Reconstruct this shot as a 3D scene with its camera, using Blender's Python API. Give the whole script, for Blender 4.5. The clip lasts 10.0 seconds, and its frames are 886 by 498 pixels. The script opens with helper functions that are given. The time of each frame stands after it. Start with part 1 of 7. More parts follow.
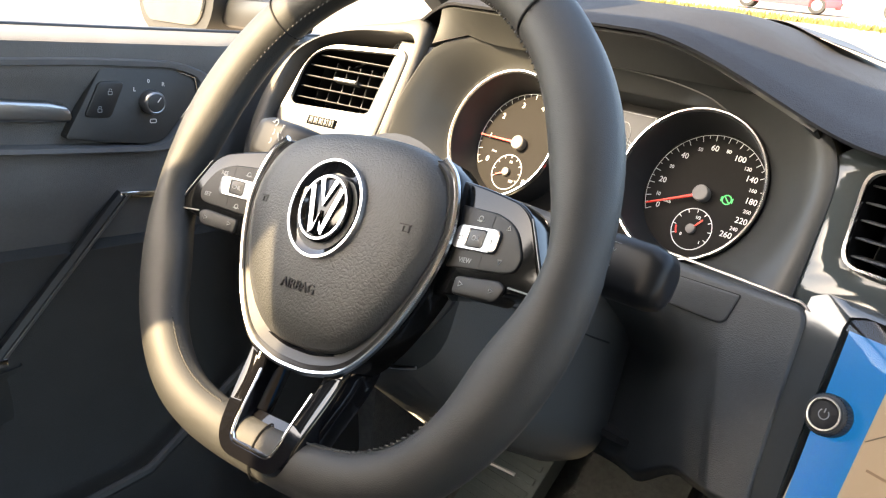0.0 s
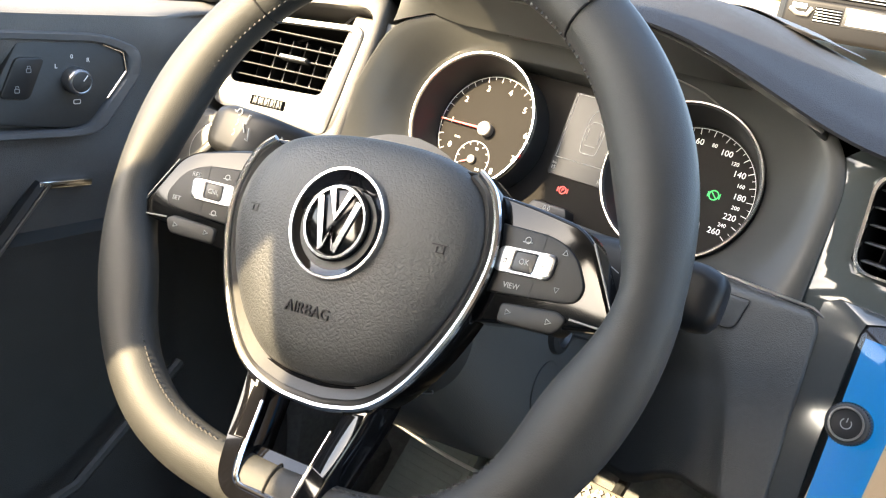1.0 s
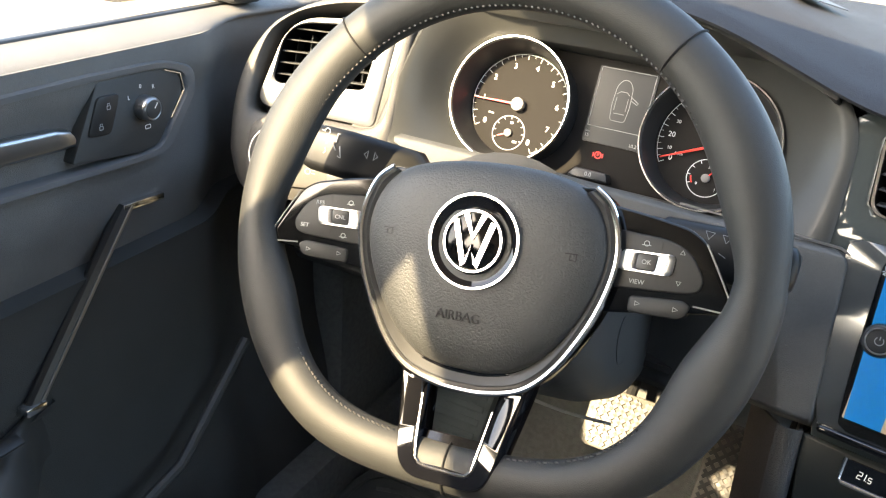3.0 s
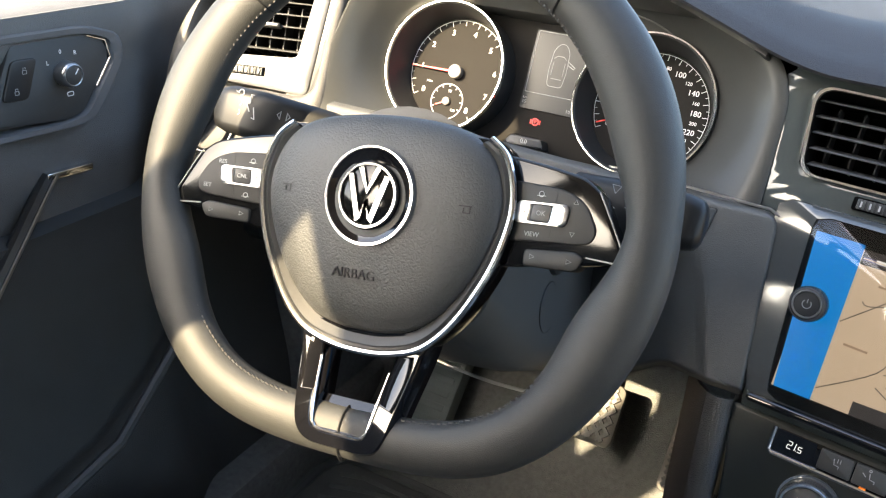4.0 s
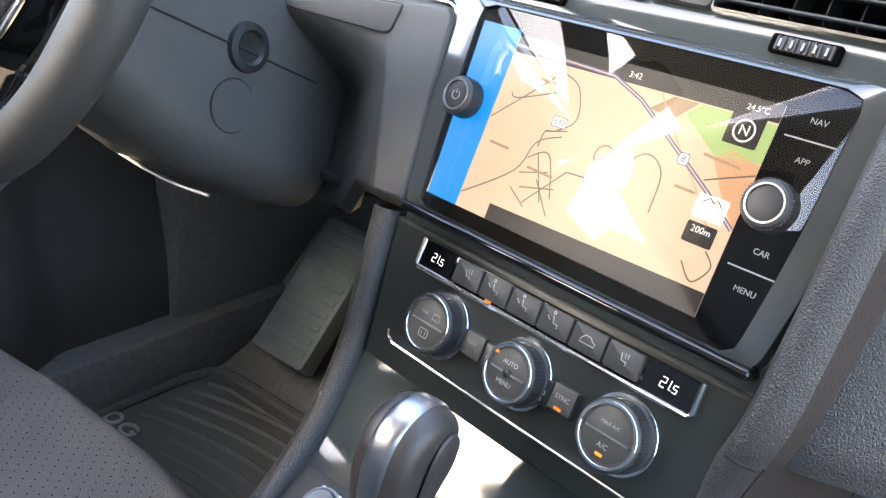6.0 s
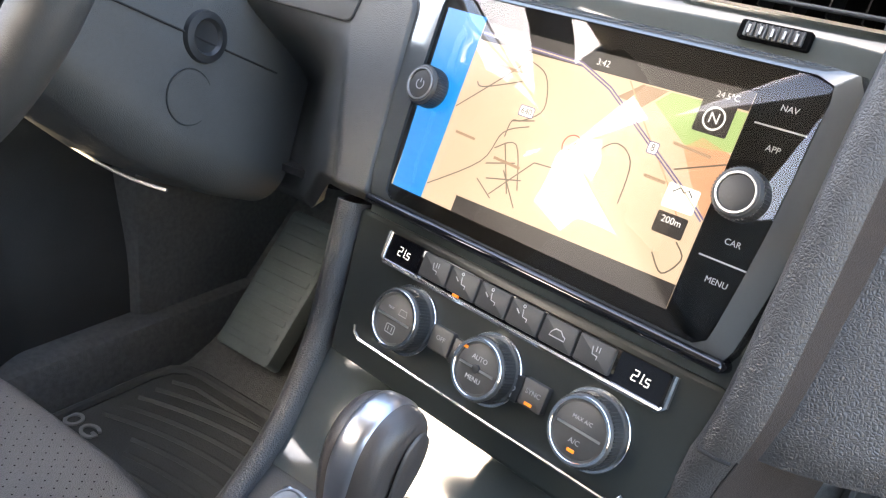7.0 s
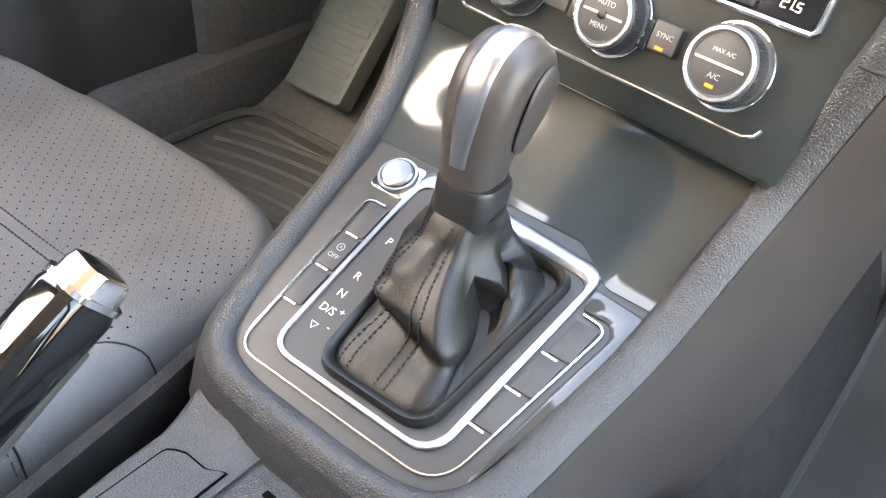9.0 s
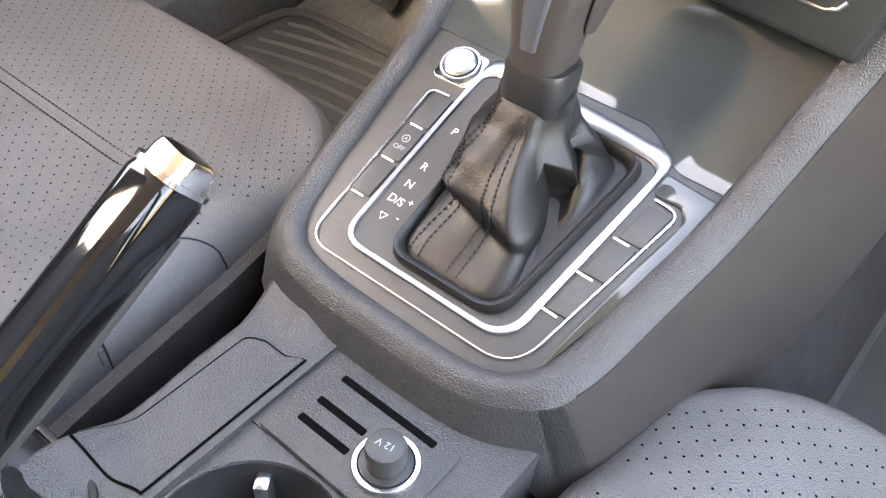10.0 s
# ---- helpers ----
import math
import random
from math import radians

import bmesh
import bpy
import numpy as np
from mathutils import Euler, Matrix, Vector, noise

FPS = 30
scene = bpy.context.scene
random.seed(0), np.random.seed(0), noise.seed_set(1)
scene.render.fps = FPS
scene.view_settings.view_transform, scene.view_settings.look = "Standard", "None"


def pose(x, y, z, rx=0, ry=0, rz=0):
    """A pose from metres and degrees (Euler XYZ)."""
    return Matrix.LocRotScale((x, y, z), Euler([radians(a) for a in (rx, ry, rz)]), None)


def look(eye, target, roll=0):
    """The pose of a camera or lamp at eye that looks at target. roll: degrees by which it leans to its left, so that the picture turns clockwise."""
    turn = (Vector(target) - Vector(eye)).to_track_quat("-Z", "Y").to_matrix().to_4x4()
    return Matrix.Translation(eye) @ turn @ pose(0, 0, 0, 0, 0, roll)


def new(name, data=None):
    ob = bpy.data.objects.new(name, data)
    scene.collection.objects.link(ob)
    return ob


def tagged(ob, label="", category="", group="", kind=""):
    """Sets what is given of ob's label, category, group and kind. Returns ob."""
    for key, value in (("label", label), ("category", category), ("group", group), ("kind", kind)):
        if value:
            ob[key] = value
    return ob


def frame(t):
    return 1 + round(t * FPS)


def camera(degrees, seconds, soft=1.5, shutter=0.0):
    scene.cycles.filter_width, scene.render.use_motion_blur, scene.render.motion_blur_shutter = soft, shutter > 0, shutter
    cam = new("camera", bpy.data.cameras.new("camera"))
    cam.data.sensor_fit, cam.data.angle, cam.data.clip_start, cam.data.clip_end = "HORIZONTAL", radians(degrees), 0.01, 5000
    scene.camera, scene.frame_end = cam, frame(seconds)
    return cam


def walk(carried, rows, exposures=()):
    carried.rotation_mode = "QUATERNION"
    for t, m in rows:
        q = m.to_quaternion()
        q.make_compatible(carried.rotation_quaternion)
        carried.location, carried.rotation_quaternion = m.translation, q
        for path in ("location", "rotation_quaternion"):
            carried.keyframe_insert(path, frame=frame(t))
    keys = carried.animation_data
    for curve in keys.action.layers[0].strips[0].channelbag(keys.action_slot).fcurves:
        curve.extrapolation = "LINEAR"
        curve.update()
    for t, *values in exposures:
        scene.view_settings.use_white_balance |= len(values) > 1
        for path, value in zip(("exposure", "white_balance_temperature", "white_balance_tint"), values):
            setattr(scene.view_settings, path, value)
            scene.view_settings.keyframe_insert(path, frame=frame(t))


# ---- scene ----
cam = camera(55.2, 10.0, soft=1.2)
BASE_STOPS = 3.45
PATH = [
    (0, (0.032, -0.319, 1.101), (-1.265, 1.077, 0.492), 6.7),
    (0.5, (-0.026, -0.333, 1.116), (-1.168, 1.179, 0.475), 7.3),
    (1, (-0.071, -0.339, 1.11), (-1.095, 1.241, 0.437), 9.1),
    (1.5, (-0.102, -0.338, 1.113), (-1.032, 1.291, 0.419), 9.3),
    (2, (-0.13, -0.39, 1.131), (-0.999, 1.255, 0.399), 7.3),
    (2.2, (-0.137, -0.413, 1.142), (-0.979, 1.22, 0.351), 6.3),
    (3.3, (-0.155, -0.457, 1.197), (-0.956, 1.154, 0.323), 4.4),
    (3.5, (-0.15, -0.452, 1.193), (-0.953, 1.159, 0.321), 4.3),
    (4, (-0.09, -0.414, 1.161), (-0.92, 1.183, 0.289), 3.9),
    (4.5, (0.055, -0.383, 1.11), (-0.998, 1.1, 0.279), 3.5),
    (5, (0.148, -0.323, 1.058), (-0.958, 1.131, 0.244), 4.7),
    (5.5, (0.199, -0.278, 1.027), (-0.911, 1.178, 0.224), 6.3),
    (6, (0.21, -0.254, 1.004), (-0.879, 1.227, 0.215), 6.6),
    (7.3, (0.201, -0.244, 0.998), (-0.796, 1.292, 0.194), 7.0),
    (7.5, (0.2, -0.246, 0.989), (-0.786, 1.296, 0.184), 7.1),
    (8, (0.199, -0.254, 0.966), (-0.786, 1.279, 0.14), 7.0),
    (8.5, (0.201, -0.26, 0.941), (-0.79, 1.168, -0.048), 5.9),
    (9, (0.19, -0.283, 0.921), (-0.729, 1.006, -0.301), 5.4),
    (9.5, (0.184, -0.298, 0.915), (-0.713, 0.872, -0.437), 3.7),
    (10, (0.181, -0.298, 0.913), (-0.707, 0.829, -0.48), 2.5),
]
EXPOSURES = [(0, 0.0, 7900, 8), (1.0, 0.12, 7400, 6), (2.0, 0.15, 7200, 4), (3.5, 0.0, 7500, 5), (4.3, 0.12, 6900, 5), (5.0, 0.98, 6700, 6), (6, 1.02, 7200, 8), (7.5, 1.22, 7600, 9), (8.5, 1.66, 8300, 10), (9.2, 2.2, 9400, 12), (10, 2.2, 9700, 14)]
walk(cam, [(t, look(eye, target, roll)) for t, eye, target, roll in PATH], [(t, BASE_STOPS + s, k, tint) for t, s, k, tint in EXPOSURES])

# ---- world, sun, exposure ----
SUN_TO = Vector((-0.3106, -0.7687, 0.5592)).normalized()
world = bpy.data.worlds.new("world")
scene.world = world
world.use_nodes = True
wn = world.node_tree
sky = wn.nodes.new("ShaderNodeTexSky")
sky.sky_type = "NISHITA"
sky.sun_disc = False
sky.air_density, sky.dust_density = 0.8, 2.5
sky.sun_elevation = math.asin(SUN_TO.z)
sky.sun_rotation = math.atan2(SUN_TO.x, SUN_TO.y)
wn.nodes["Background"].inputs["Strength"].default_value = 0.15
wn.links.new(sky.outputs["Color"], wn.nodes["Background"].inputs["Color"])
sun_data = bpy.data.lights.new("sun", "SUN")
sun_data.energy, sun_data.angle, sun_data.color = 2.6, radians(0.6), (1.0, 0.80, 0.56)
sun = new("sun", sun_data)
sun.matrix_world = look(SUN_TO * 30, (0, 0, 0))


# ---- materials ----
def mat(name, color, rough=0.5, metal=0.0, coat=0.0, bump=0.0, scale=300.0, kind="noise", vary=0.12, vscale=25.0,
        rvary=0.0, emit=None, spec=0.5, random_tint=0.0, second=None):
    """A procedural surface: colour varied at two scales, fine relief, varied gloss."""
    m = bpy.data.materials.new(name)
    m.use_nodes = True
    nt = m.node_tree
    b = nt.nodes["Principled BSDF"]
    b.inputs["Roughness"].default_value, b.inputs["Metallic"].default_value = rough, metal
    b.inputs["Coat Weight"].default_value, b.inputs["Coat Roughness"].default_value = coat, 0.04
    b.inputs["Specular IOR Level"].default_value = spec
    tc = nt.nodes.new("ShaderNodeTexCoord")
    n1 = nt.nodes.new("ShaderNodeTexNoise")
    n1.inputs["Scale"].default_value, n1.inputs["Detail"].default_value = vscale, 5.0
    nt.links.new(tc.outputs["Object"], n1.inputs["Vector"])
    n2 = nt.nodes.new("ShaderNodeTexNoise")
    n2.inputs["Scale"].default_value, n2.inputs["Detail"].default_value = vscale * 14, 2.0
    nt.links.new(tc.outputs["Object"], n2.inputs["Vector"])
    ad = nt.nodes.new("ShaderNodeMath")
    ad.operation = "MULTIPLY_ADD"
    nt.links.new(n2.outputs["Fac"], ad.inputs[0])
    ad.inputs[1].default_value = 0.5
    nt.links.new(n1.outputs["Fac"], ad.inputs[2])
    ramp = nt.nodes.new("ShaderNodeMapRange")
    ramp.inputs["From Min"].default_value, ramp.inputs["From Max"].default_value = 0.45, 1.05
    nt.links.new(ad.outputs[0], ramp.inputs["Value"])
    mix = nt.nodes.new("ShaderNodeMix")
    mix.data_type = "RGBA"
    lo = second if second else tuple(c * (1 - vary) for c in color)
    hi = color if second else tuple(min(1, c * (1 + vary)) for c in color)
    mix.inputs["A"].default_value, mix.inputs["B"].default_value = (*lo, 1), (*hi, 1)
    nt.links.new(ramp.outputs["Result"], mix.inputs["Factor"])
    nt.links.new(mix.outputs["Result"], b.inputs["Base Color"])
    if rvary:
        rr = nt.nodes.new("ShaderNodeMapRange")
        rr.inputs["To Min"].default_value, rr.inputs["To Max"].default_value = max(0.02, rough - rvary), rough + rvary
        nt.links.new(n1.outputs["Fac"], rr.inputs["Value"])
        nt.links.new(rr.outputs["Result"], b.inputs["Roughness"])
    if bump:
        if kind == "leather":
            t = nt.nodes.new("ShaderNodeTexVoronoi")
            t.feature = "DISTANCE_TO_EDGE"
            wob = nt.nodes.new("ShaderNodeTexNoise")
            wob.inputs["Scale"].default_value = scale * 0.5
            nt.links.new(tc.outputs["Object"], wob.inputs["Vector"])
            va = nt.nodes.new("ShaderNodeVectorMath")
            va.operation = "MULTIPLY_ADD"
            nt.links.new(wob.outputs["Color"], va.inputs[0])
            va.inputs[1].default_value = (1.6 / scale,) * 3
            nt.links.new(tc.outputs["Object"], va.inputs[2])
            nt.links.new(va.outputs[0], t.inputs["Vector"])
            t.inputs["Scale"].default_value = scale
            mr = nt.nodes.new("ShaderNodeMapRange")
            mr.inputs["From Max"].default_value = 0.28
            nt.links.new(t.outputs["Distance"], mr.inputs["Value"])
            src = mr.outputs["Result"]
        elif kind == "weave":
            t = nt.nodes.new("ShaderNodeTexWave")
            t.inputs["Scale"].default_value = scale
            nt.links.new(tc.outputs["Object"], t.inputs["Vector"])
            src = t.outputs["Fac"]
        else:
            t = nt.nodes.new("ShaderNodeTexNoise")
            t.inputs["Scale"].default_value, t.inputs["Detail"].default_value = scale, 4.0
            nt.links.new(tc.outputs["Object"], t.inputs["Vector"])
            src = t.outputs["Fac"]
        bp = nt.nodes.new("ShaderNodeBump")
        bp.inputs["Strength"].default_value, bp.inputs["Distance"].default_value = bump, 0.6 / scale
        nt.links.new(src, bp.inputs["Height"])
        nt.links.new(bp.outputs["Normal"], b.inputs["Normal"])
    if emit:
        b.inputs["Emission Color"].default_value, b.inputs["Emission Strength"].default_value = (*emit[0], 1), emit[1] * 0.16
    return m


RIM = mat("rim_leather", (0.028, 0.029, 0.028), 0.56, bump=0.14, scale=900, kind="leather", rvary=0.06)
PAD = mat("pad_skin", (0.036, 0.038, 0.038), 0.50, bump=0.17, scale=430, kind="leather", rvary=0.05)
DASH = mat("dash_top_skin", (0.017, 0.018, 0.021), 0.72, bump=0.35, scale=700, kind="leather", spec=0.3)
# door skin in a shaded lower tone and a lit upper tone
DOOR_SHADED = mat("door_skin_shaded", (0.040, 0.041, 0.040), 0.62, bump=0.35, scale=700, kind="leather")
DOOR_LIT = mat("door_skin_lit", (0.115, 0.113, 0.108), 0.62, bump=0.35, scale=700, kind="leather")
SKIN = mat("dash_skin", (0.020, 0.021, 0.022), 0.62, bump=0.35, scale=700, kind="leather")
GRAINL = mat("end_panel_skin", (0.070, 0.067, 0.062), 0.55, bump=0.22, scale=700, kind="leather")
GRAIN = mat("console_plastic", (0.040, 0.040, 0.040), 0.42, bump=0.32, scale=560, kind="leather", rvary=0.05)
# brown put in for warm light bounced onto the console side
FLANK = mat("console_side", (0.032, 0.0265, 0.0245), 0.60, bump=0.3, scale=700, kind="leather", spec=0.3)
LOWER = mat("lower_dash_plastic", (0.052, 0.054, 0.053), 0.52, bump=0.25, scale=800, kind="leather", rvary=0.05)
SOFT = mat("soft_black_plastic", (0.040, 0.041, 0.040), 0.5, bump=0.15, scale=900)
BLACK = mat("black_plastic", (0.017, 0.018, 0.019), 0.42, bump=0.1, scale=700)
# near-black that puts the shade of openings into the colour
DEEP = mat("recess_shade_black", (0.002, 0.002, 0.002), 0.9, spec=0.05)
GLOSS = mat("piano_black", (0.005, 0.005, 0.006), 0.06, coat=0.15, vary=0.05, rvary=0.03)
SPOKE = mat("spoke_black", (0.004, 0.004, 0.004), 0.09, vary=0.05, rvary=0.03, spec=0.35)
SURR = mat("surround_grey", (0.036, 0.037, 0.035), 0.40, vary=0.06, spec=0.28, coat=0.06, bump=0.03, scale=2000)
BEZEL = mat("bezel_grey", (0.075, 0.080, 0.080), 0.10, metal=0.35, coat=0.5, vary=0.05, bump=0.02, scale=2500)
EMBLEM = mat("emblem_chrome", (0.58, 0.58, 0.58), 0.14, metal=1.0, vary=0.03)
KEYBLK = mat("key_black", (0.014, 0.0145, 0.0145), 0.52, spec=0.35, bump=0.08, scale=1500, rvary=0.05)
PANEL = mat("grey_panel", (0.019, 0.023, 0.022), 0.34, spec=0.35, coat=0.0, vary=0.06, bump=0.03, scale=2200)
FOOTR = mat("footrest_rubber", (0.118, 0.150, 0.155), 0.6, bump=0.2, scale=400)
TRIM = mat("gloss_grey_trim", (0.042, 0.049, 0.048), 0.055, metal=0.0, spec=0.5, coat=0.1, vary=0.06, bump=0.02, scale=2500)
SILV = mat("vent_silver", (0.12, 0.123, 0.127), 0.40, metal=0.6, vary=0.04, bump=0.03, scale=2500)
VENTP = mat("satin_grey_trim", (0.085, 0.085, 0.080), 0.38, metal=0.2, vary=0.06, bump=0.05, scale=1800)
DFRAME = mat("door_frame_grey", (0.13, 0.135, 0.14), 0.42, metal=0.3, vary=0.05, bump=0.05, scale=1800)
SATIN = mat("satin_silver", (0.36, 0.37, 0.38), 0.28, metal=0.95, vary=0.04, bump=0.03, scale=2500)
CHROME = mat("chrome", (0.80, 0.80, 0.80), 0.15, metal=1.0, vary=0.03, rvary=0.03)
STEEL = mat("brushed_steel", (0.12, 0.115, 0.105), 0.55, metal=0.6, vary=0.08, bump=0.1, scale=400)
RUBBER = mat("mat_rubber", (0.070, 0.076, 0.076), 0.58, bump=0.3, scale=350, rvary=0.08)
# carpet lightened for footwell haze, then a copy darkened for shade
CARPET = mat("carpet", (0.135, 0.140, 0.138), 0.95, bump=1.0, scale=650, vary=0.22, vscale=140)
CARPET_SHADED = mat("shaded_tunnel_carpet", (0.018, 0.017, 0.017), 0.95, bump=1.0, scale=650, vary=0.5, vscale=60)
SEAT = mat("seat_leatherette", (0.100, 0.102, 0.103), 0.46, bump=0.40, scale=520, kind="leather", rvary=0.06)
CLOTH = mat("seat_side_cloth", (0.075, 0.068, 0.064), 0.85, bump=0.8, scale=900, kind="weave")
BOOT = mat("boot_leather", (0.012, 0.0118, 0.0115), 0.42, spec=0.4, bump=0.13, scale=700, kind="leather", rvary=0.07)
KNOBS = mat("knob_silver", (0.40, 0.41, 0.43), 0.30, metal=0.95, vary=0.04, bump=0.02, scale=2500)
KNOBL = mat("knob_leather", (0.048, 0.042, 0.039), 0.42, bump=0.12, scale=900, kind="leather")
THREAD = mat("thread_dark", (0.005, 0.005, 0.005), 0.8)
THREADP = mat("thread_pale", (0.075, 0.073, 0.07), 0.8)
# white print has a faint glow of its own added
WHITE = mat("print_white", (0.75, 0.76, 0.76), 0.5, emit=((1, 1, 1), 0.08))
PRINT = mat("print_grey", (0.30, 0.31, 0.31), 0.5)
CAPGREY = mat("needle_cap_grey", (0.16, 0.155, 0.15), 0.45, vary=0.05, spec=0.3)
STALK = mat("stalk_black", (0.010, 0.0105, 0.011), 0.42, spec=0.25, bump=0.06, scale=900)
EMBOSS = mat("emboss_black", (0.008, 0.008, 0.008), 0.7)
RED = mat("needle_red", (0.75, 0.03, 0.02), 0.4, emit=((1, 0.05, 0.03), 0.12))
AMBER = mat("lamp_amber", (0.75, 0.20, 0.01), 0.4, emit=((1, 0.20, 0.008), 0.20))
REDLED = mat("lamp_red", (0.8, 0.05, 0.05), 0.4, emit=((1, 0.06, 0.05), 0.9))
GREENLED = mat("lamp_green", (0.02, 0.4, 0.1), 0.4, emit=((0.05, 0.7, 0.2), 0.5))
DIAL = mat("dial_face", (0.016, 0.015, 0.014), 0.85, vary=0.04, spec=0.12)
DISP = mat("dark_display", (0.010, 0.011, 0.013), 0.3, vary=0.04, spec=0.25, emit=((0.5, 0.55, 0.6), 0.05))
HEAD = mat("headliner", (0.66, 0.66, 0.65), 0.9, bump=0.02, scale=500)


def screen_mat(name, color, power):
    return mat(name, tuple(c * 0.2 for c in color), 0.4, vary=0.02, emit=(color, power * 0.74))


MAPC = screen_mat("map_cream", (0.86, 0.66, 0.49), 0.42)
MAPB = screen_mat("map_blue", (0.0, 0.20, 0.62), 0.75)
MAPG = screen_mat("map_green", (0.42, 0.56, 0.24), 0.5)
MAPP = screen_mat("map_terracotta", (0.72, 0.40, 0.25), 0.48)
MAPBR = screen_mat("map_brown", (0.40, 0.27, 0.18), 0.6)
MAPR = screen_mat("map_road_grey", (0.26, 0.21, 0.17), 0.3)
MAPV = screen_mat("map_motorway", (0.16, 0.14, 0.30), 0.5)
MAPD = screen_mat("map_bar_dark", (0.035, 0.03, 0.03), 0.6)
MAPW = screen_mat("map_white", (0.9, 0.9, 0.9), 0.7)
MAPRED = screen_mat("map_cursor_red", (0.6, 0.06, 0.04), 0.8)


def glass_mat(name, tint, rough=0.0):
    m = bpy.data.materials.new(name)
    m.use_nodes = True
    nt = m.node_tree
    nt.nodes.remove(nt.nodes["Principled BSDF"])
    out = nt.nodes["Material Output"]
    tr = nt.nodes.new("ShaderNodeBsdfTransparent")
    tr.inputs["Color"].default_value = (*tint, 1)
    gl = nt.nodes.new("ShaderNodeBsdfGlossy")
    gl.inputs["Roughness"].default_value = rough
    fr = nt.nodes.new("ShaderNodeFresnel")
    fr.inputs["IOR"].default_value = 1.5
    mx = nt.nodes.new("ShaderNodeMixShader")
    nt.links.new(fr.outputs[0], mx.inputs[0])
    nt.links.new(tr.outputs[0], mx.inputs[1])
    nt.links.new(gl.outputs[0], mx.inputs[2])
    nt.links.new(mx.outputs[0], out.inputs["Surface"])
    return m


SCREENGLASS = glass_mat("screen_glass", (0.96, 0.96, 0.96), 0.0)


# ---- shape helpers ----
def frame_of(o, right, up):
    r = Vector(right).normalized()
    u = Vector(up)
    u = (u - u.dot(r) * r).normalized()
    n = r.cross(u)
    return Matrix(((r.x, u.x, n.x, o[0]), (r.y, u.y, n.y, o[1]), (r.z, u.z, n.z, o[2]), (0, 0, 0, 1)))


def thing(name, m=None, label="", category="", group="", kind=""):
    ob = new(name)
    ob.empty_display_size = 0.02
    ob.matrix_world = m if m is not None else Matrix.Identity(4)
    return tagged(ob, label, category, group, kind)


def link_mesh(name, bm, material, smooth=35):
    me = bpy.data.meshes.new(name)
    bmesh.ops.recalc_face_normals(bm, faces=bm.faces[:])
    bm.to_mesh(me)
    bm.free()
    me.materials.append(material)
    me.shade_smooth()
    me.set_sharp_from_angle(angle=radians(smooth))
    return me


def part(name, bm, material, parent=None, label="", smooth=35, at=None):
    ob = new(name, link_mesh(name, bm, material, smooth))
    if parent is not None:
        ob.parent = parent
    if at is not None:
        ob.matrix_basis = at
    if label:
        ob["label"] = label
    return ob


def solo(name, bm, material, m=None, label="", category="", kind="", smooth=35):
    ob = new(name, link_mesh(name, bm, material, smooth))
    if m is not None:
        ob.matrix_world = m
    return tagged(ob, label, category, "", kind)


def faces_loop(bm, a, b, close=True):
    n = len(a)
    for i in range(n if close else n - 1):
        j = (i + 1) % n
        bm.faces.new((a[i], a[j], b[j], b[i]))


def loft(loops, cap=True, close=True, ring=False):
    """Skin over loops of equal length; ring joins the last loop to the first."""
    bm = bmesh.new()
    vs = [[bm.verts.new(p) for p in l] for l in loops]
    for a, b in zip(vs, vs[1:]):
        faces_loop(bm, a, b, close)
    if ring:
        faces_loop(bm, vs[-1], vs[0], close)
    elif cap and close:
        bm.faces.new(vs[0][::-1])
        bm.faces.new(vs[-1])
    return bm


def prism(pts, z0, z1, bev=0.0, seg=2):
    """Outline raised from z0 to z1, its upper edge rounded."""
    loops = [[(x, y, z0) for x, y in pts]]
    if bev:
        n = len(pts)
        cx, cy = sum(p[0] for p in pts) / n, sum(p[1] for p in pts) / n
        nor = []
        area = sum(pts[i][0] * pts[(i + 1) % n][1] - pts[(i + 1) % n][0] * pts[i][1] for i in range(n))
        sg = 1 if area > 0 else -1
        for i in range(n):
            e1 = Vector((pts[i][0] - pts[i - 1][0], pts[i][1] - pts[i - 1][1]))
            e2 = Vector((pts[(i + 1) % n][0] - pts[i][0], pts[(i + 1) % n][1] - pts[i][1]))
            n1, n2 = Vector((-e1.y, e1.x)).normalized(), Vector((-e2.y, e2.x)).normalized()
            v = n1 + n2
            v = v.normalized() / max(0.5, v.normalized().dot(n1)) if v.length > 1e-6 else n1
            nor.append(v * sg)
        for k in range(seg + 1):
            a = math.pi / 2 * k / seg
            d, z = bev * (1 - math.cos(a)), z1 - bev + bev * math.sin(a)
            loops.append([(p[0] + q.x * d, p[1] + q.y * d, z) for p, q in zip(pts, nor)])
    else:
        loops.append([(x, y, z1) for x, y in pts])
    return loft(loops)


def collar(*rings):
    """Closed band through loops (outer back, ..., inner back)."""
    return loft(list(rings), cap=False, ring=True)


def aligned(ring, to):
    """The ring's points, begun at the one nearest to the other ring's first."""
    k = min(range(len(ring)), key=lambda i: (ring[i][0] - to[0][0]) ** 2 + (ring[i][1] - to[0][1]) ** 2)
    return ring[k:] + ring[:k]


def flat(pts, z):
    return [(x, y, z) for x, y in pts]


def band(outer, inner, z0, z1, bev=0.0006):
    o2 = [(a[0] + (b[0] - a[0]) * 0.15, a[1] + (b[1] - a[1]) * 0.15) for a, b in zip(outer, inner)]
    i2 = [(b[0] + (a[0] - b[0]) * 0.15, b[1] + (a[1] - b[1]) * 0.15) for a, b in zip(outer, inner)]
    return collar(flat(outer, z0), flat(outer, z1 - bev), flat(o2, z1), flat(i2, z1), flat(inner, z1 - bev), flat(inner, z0))


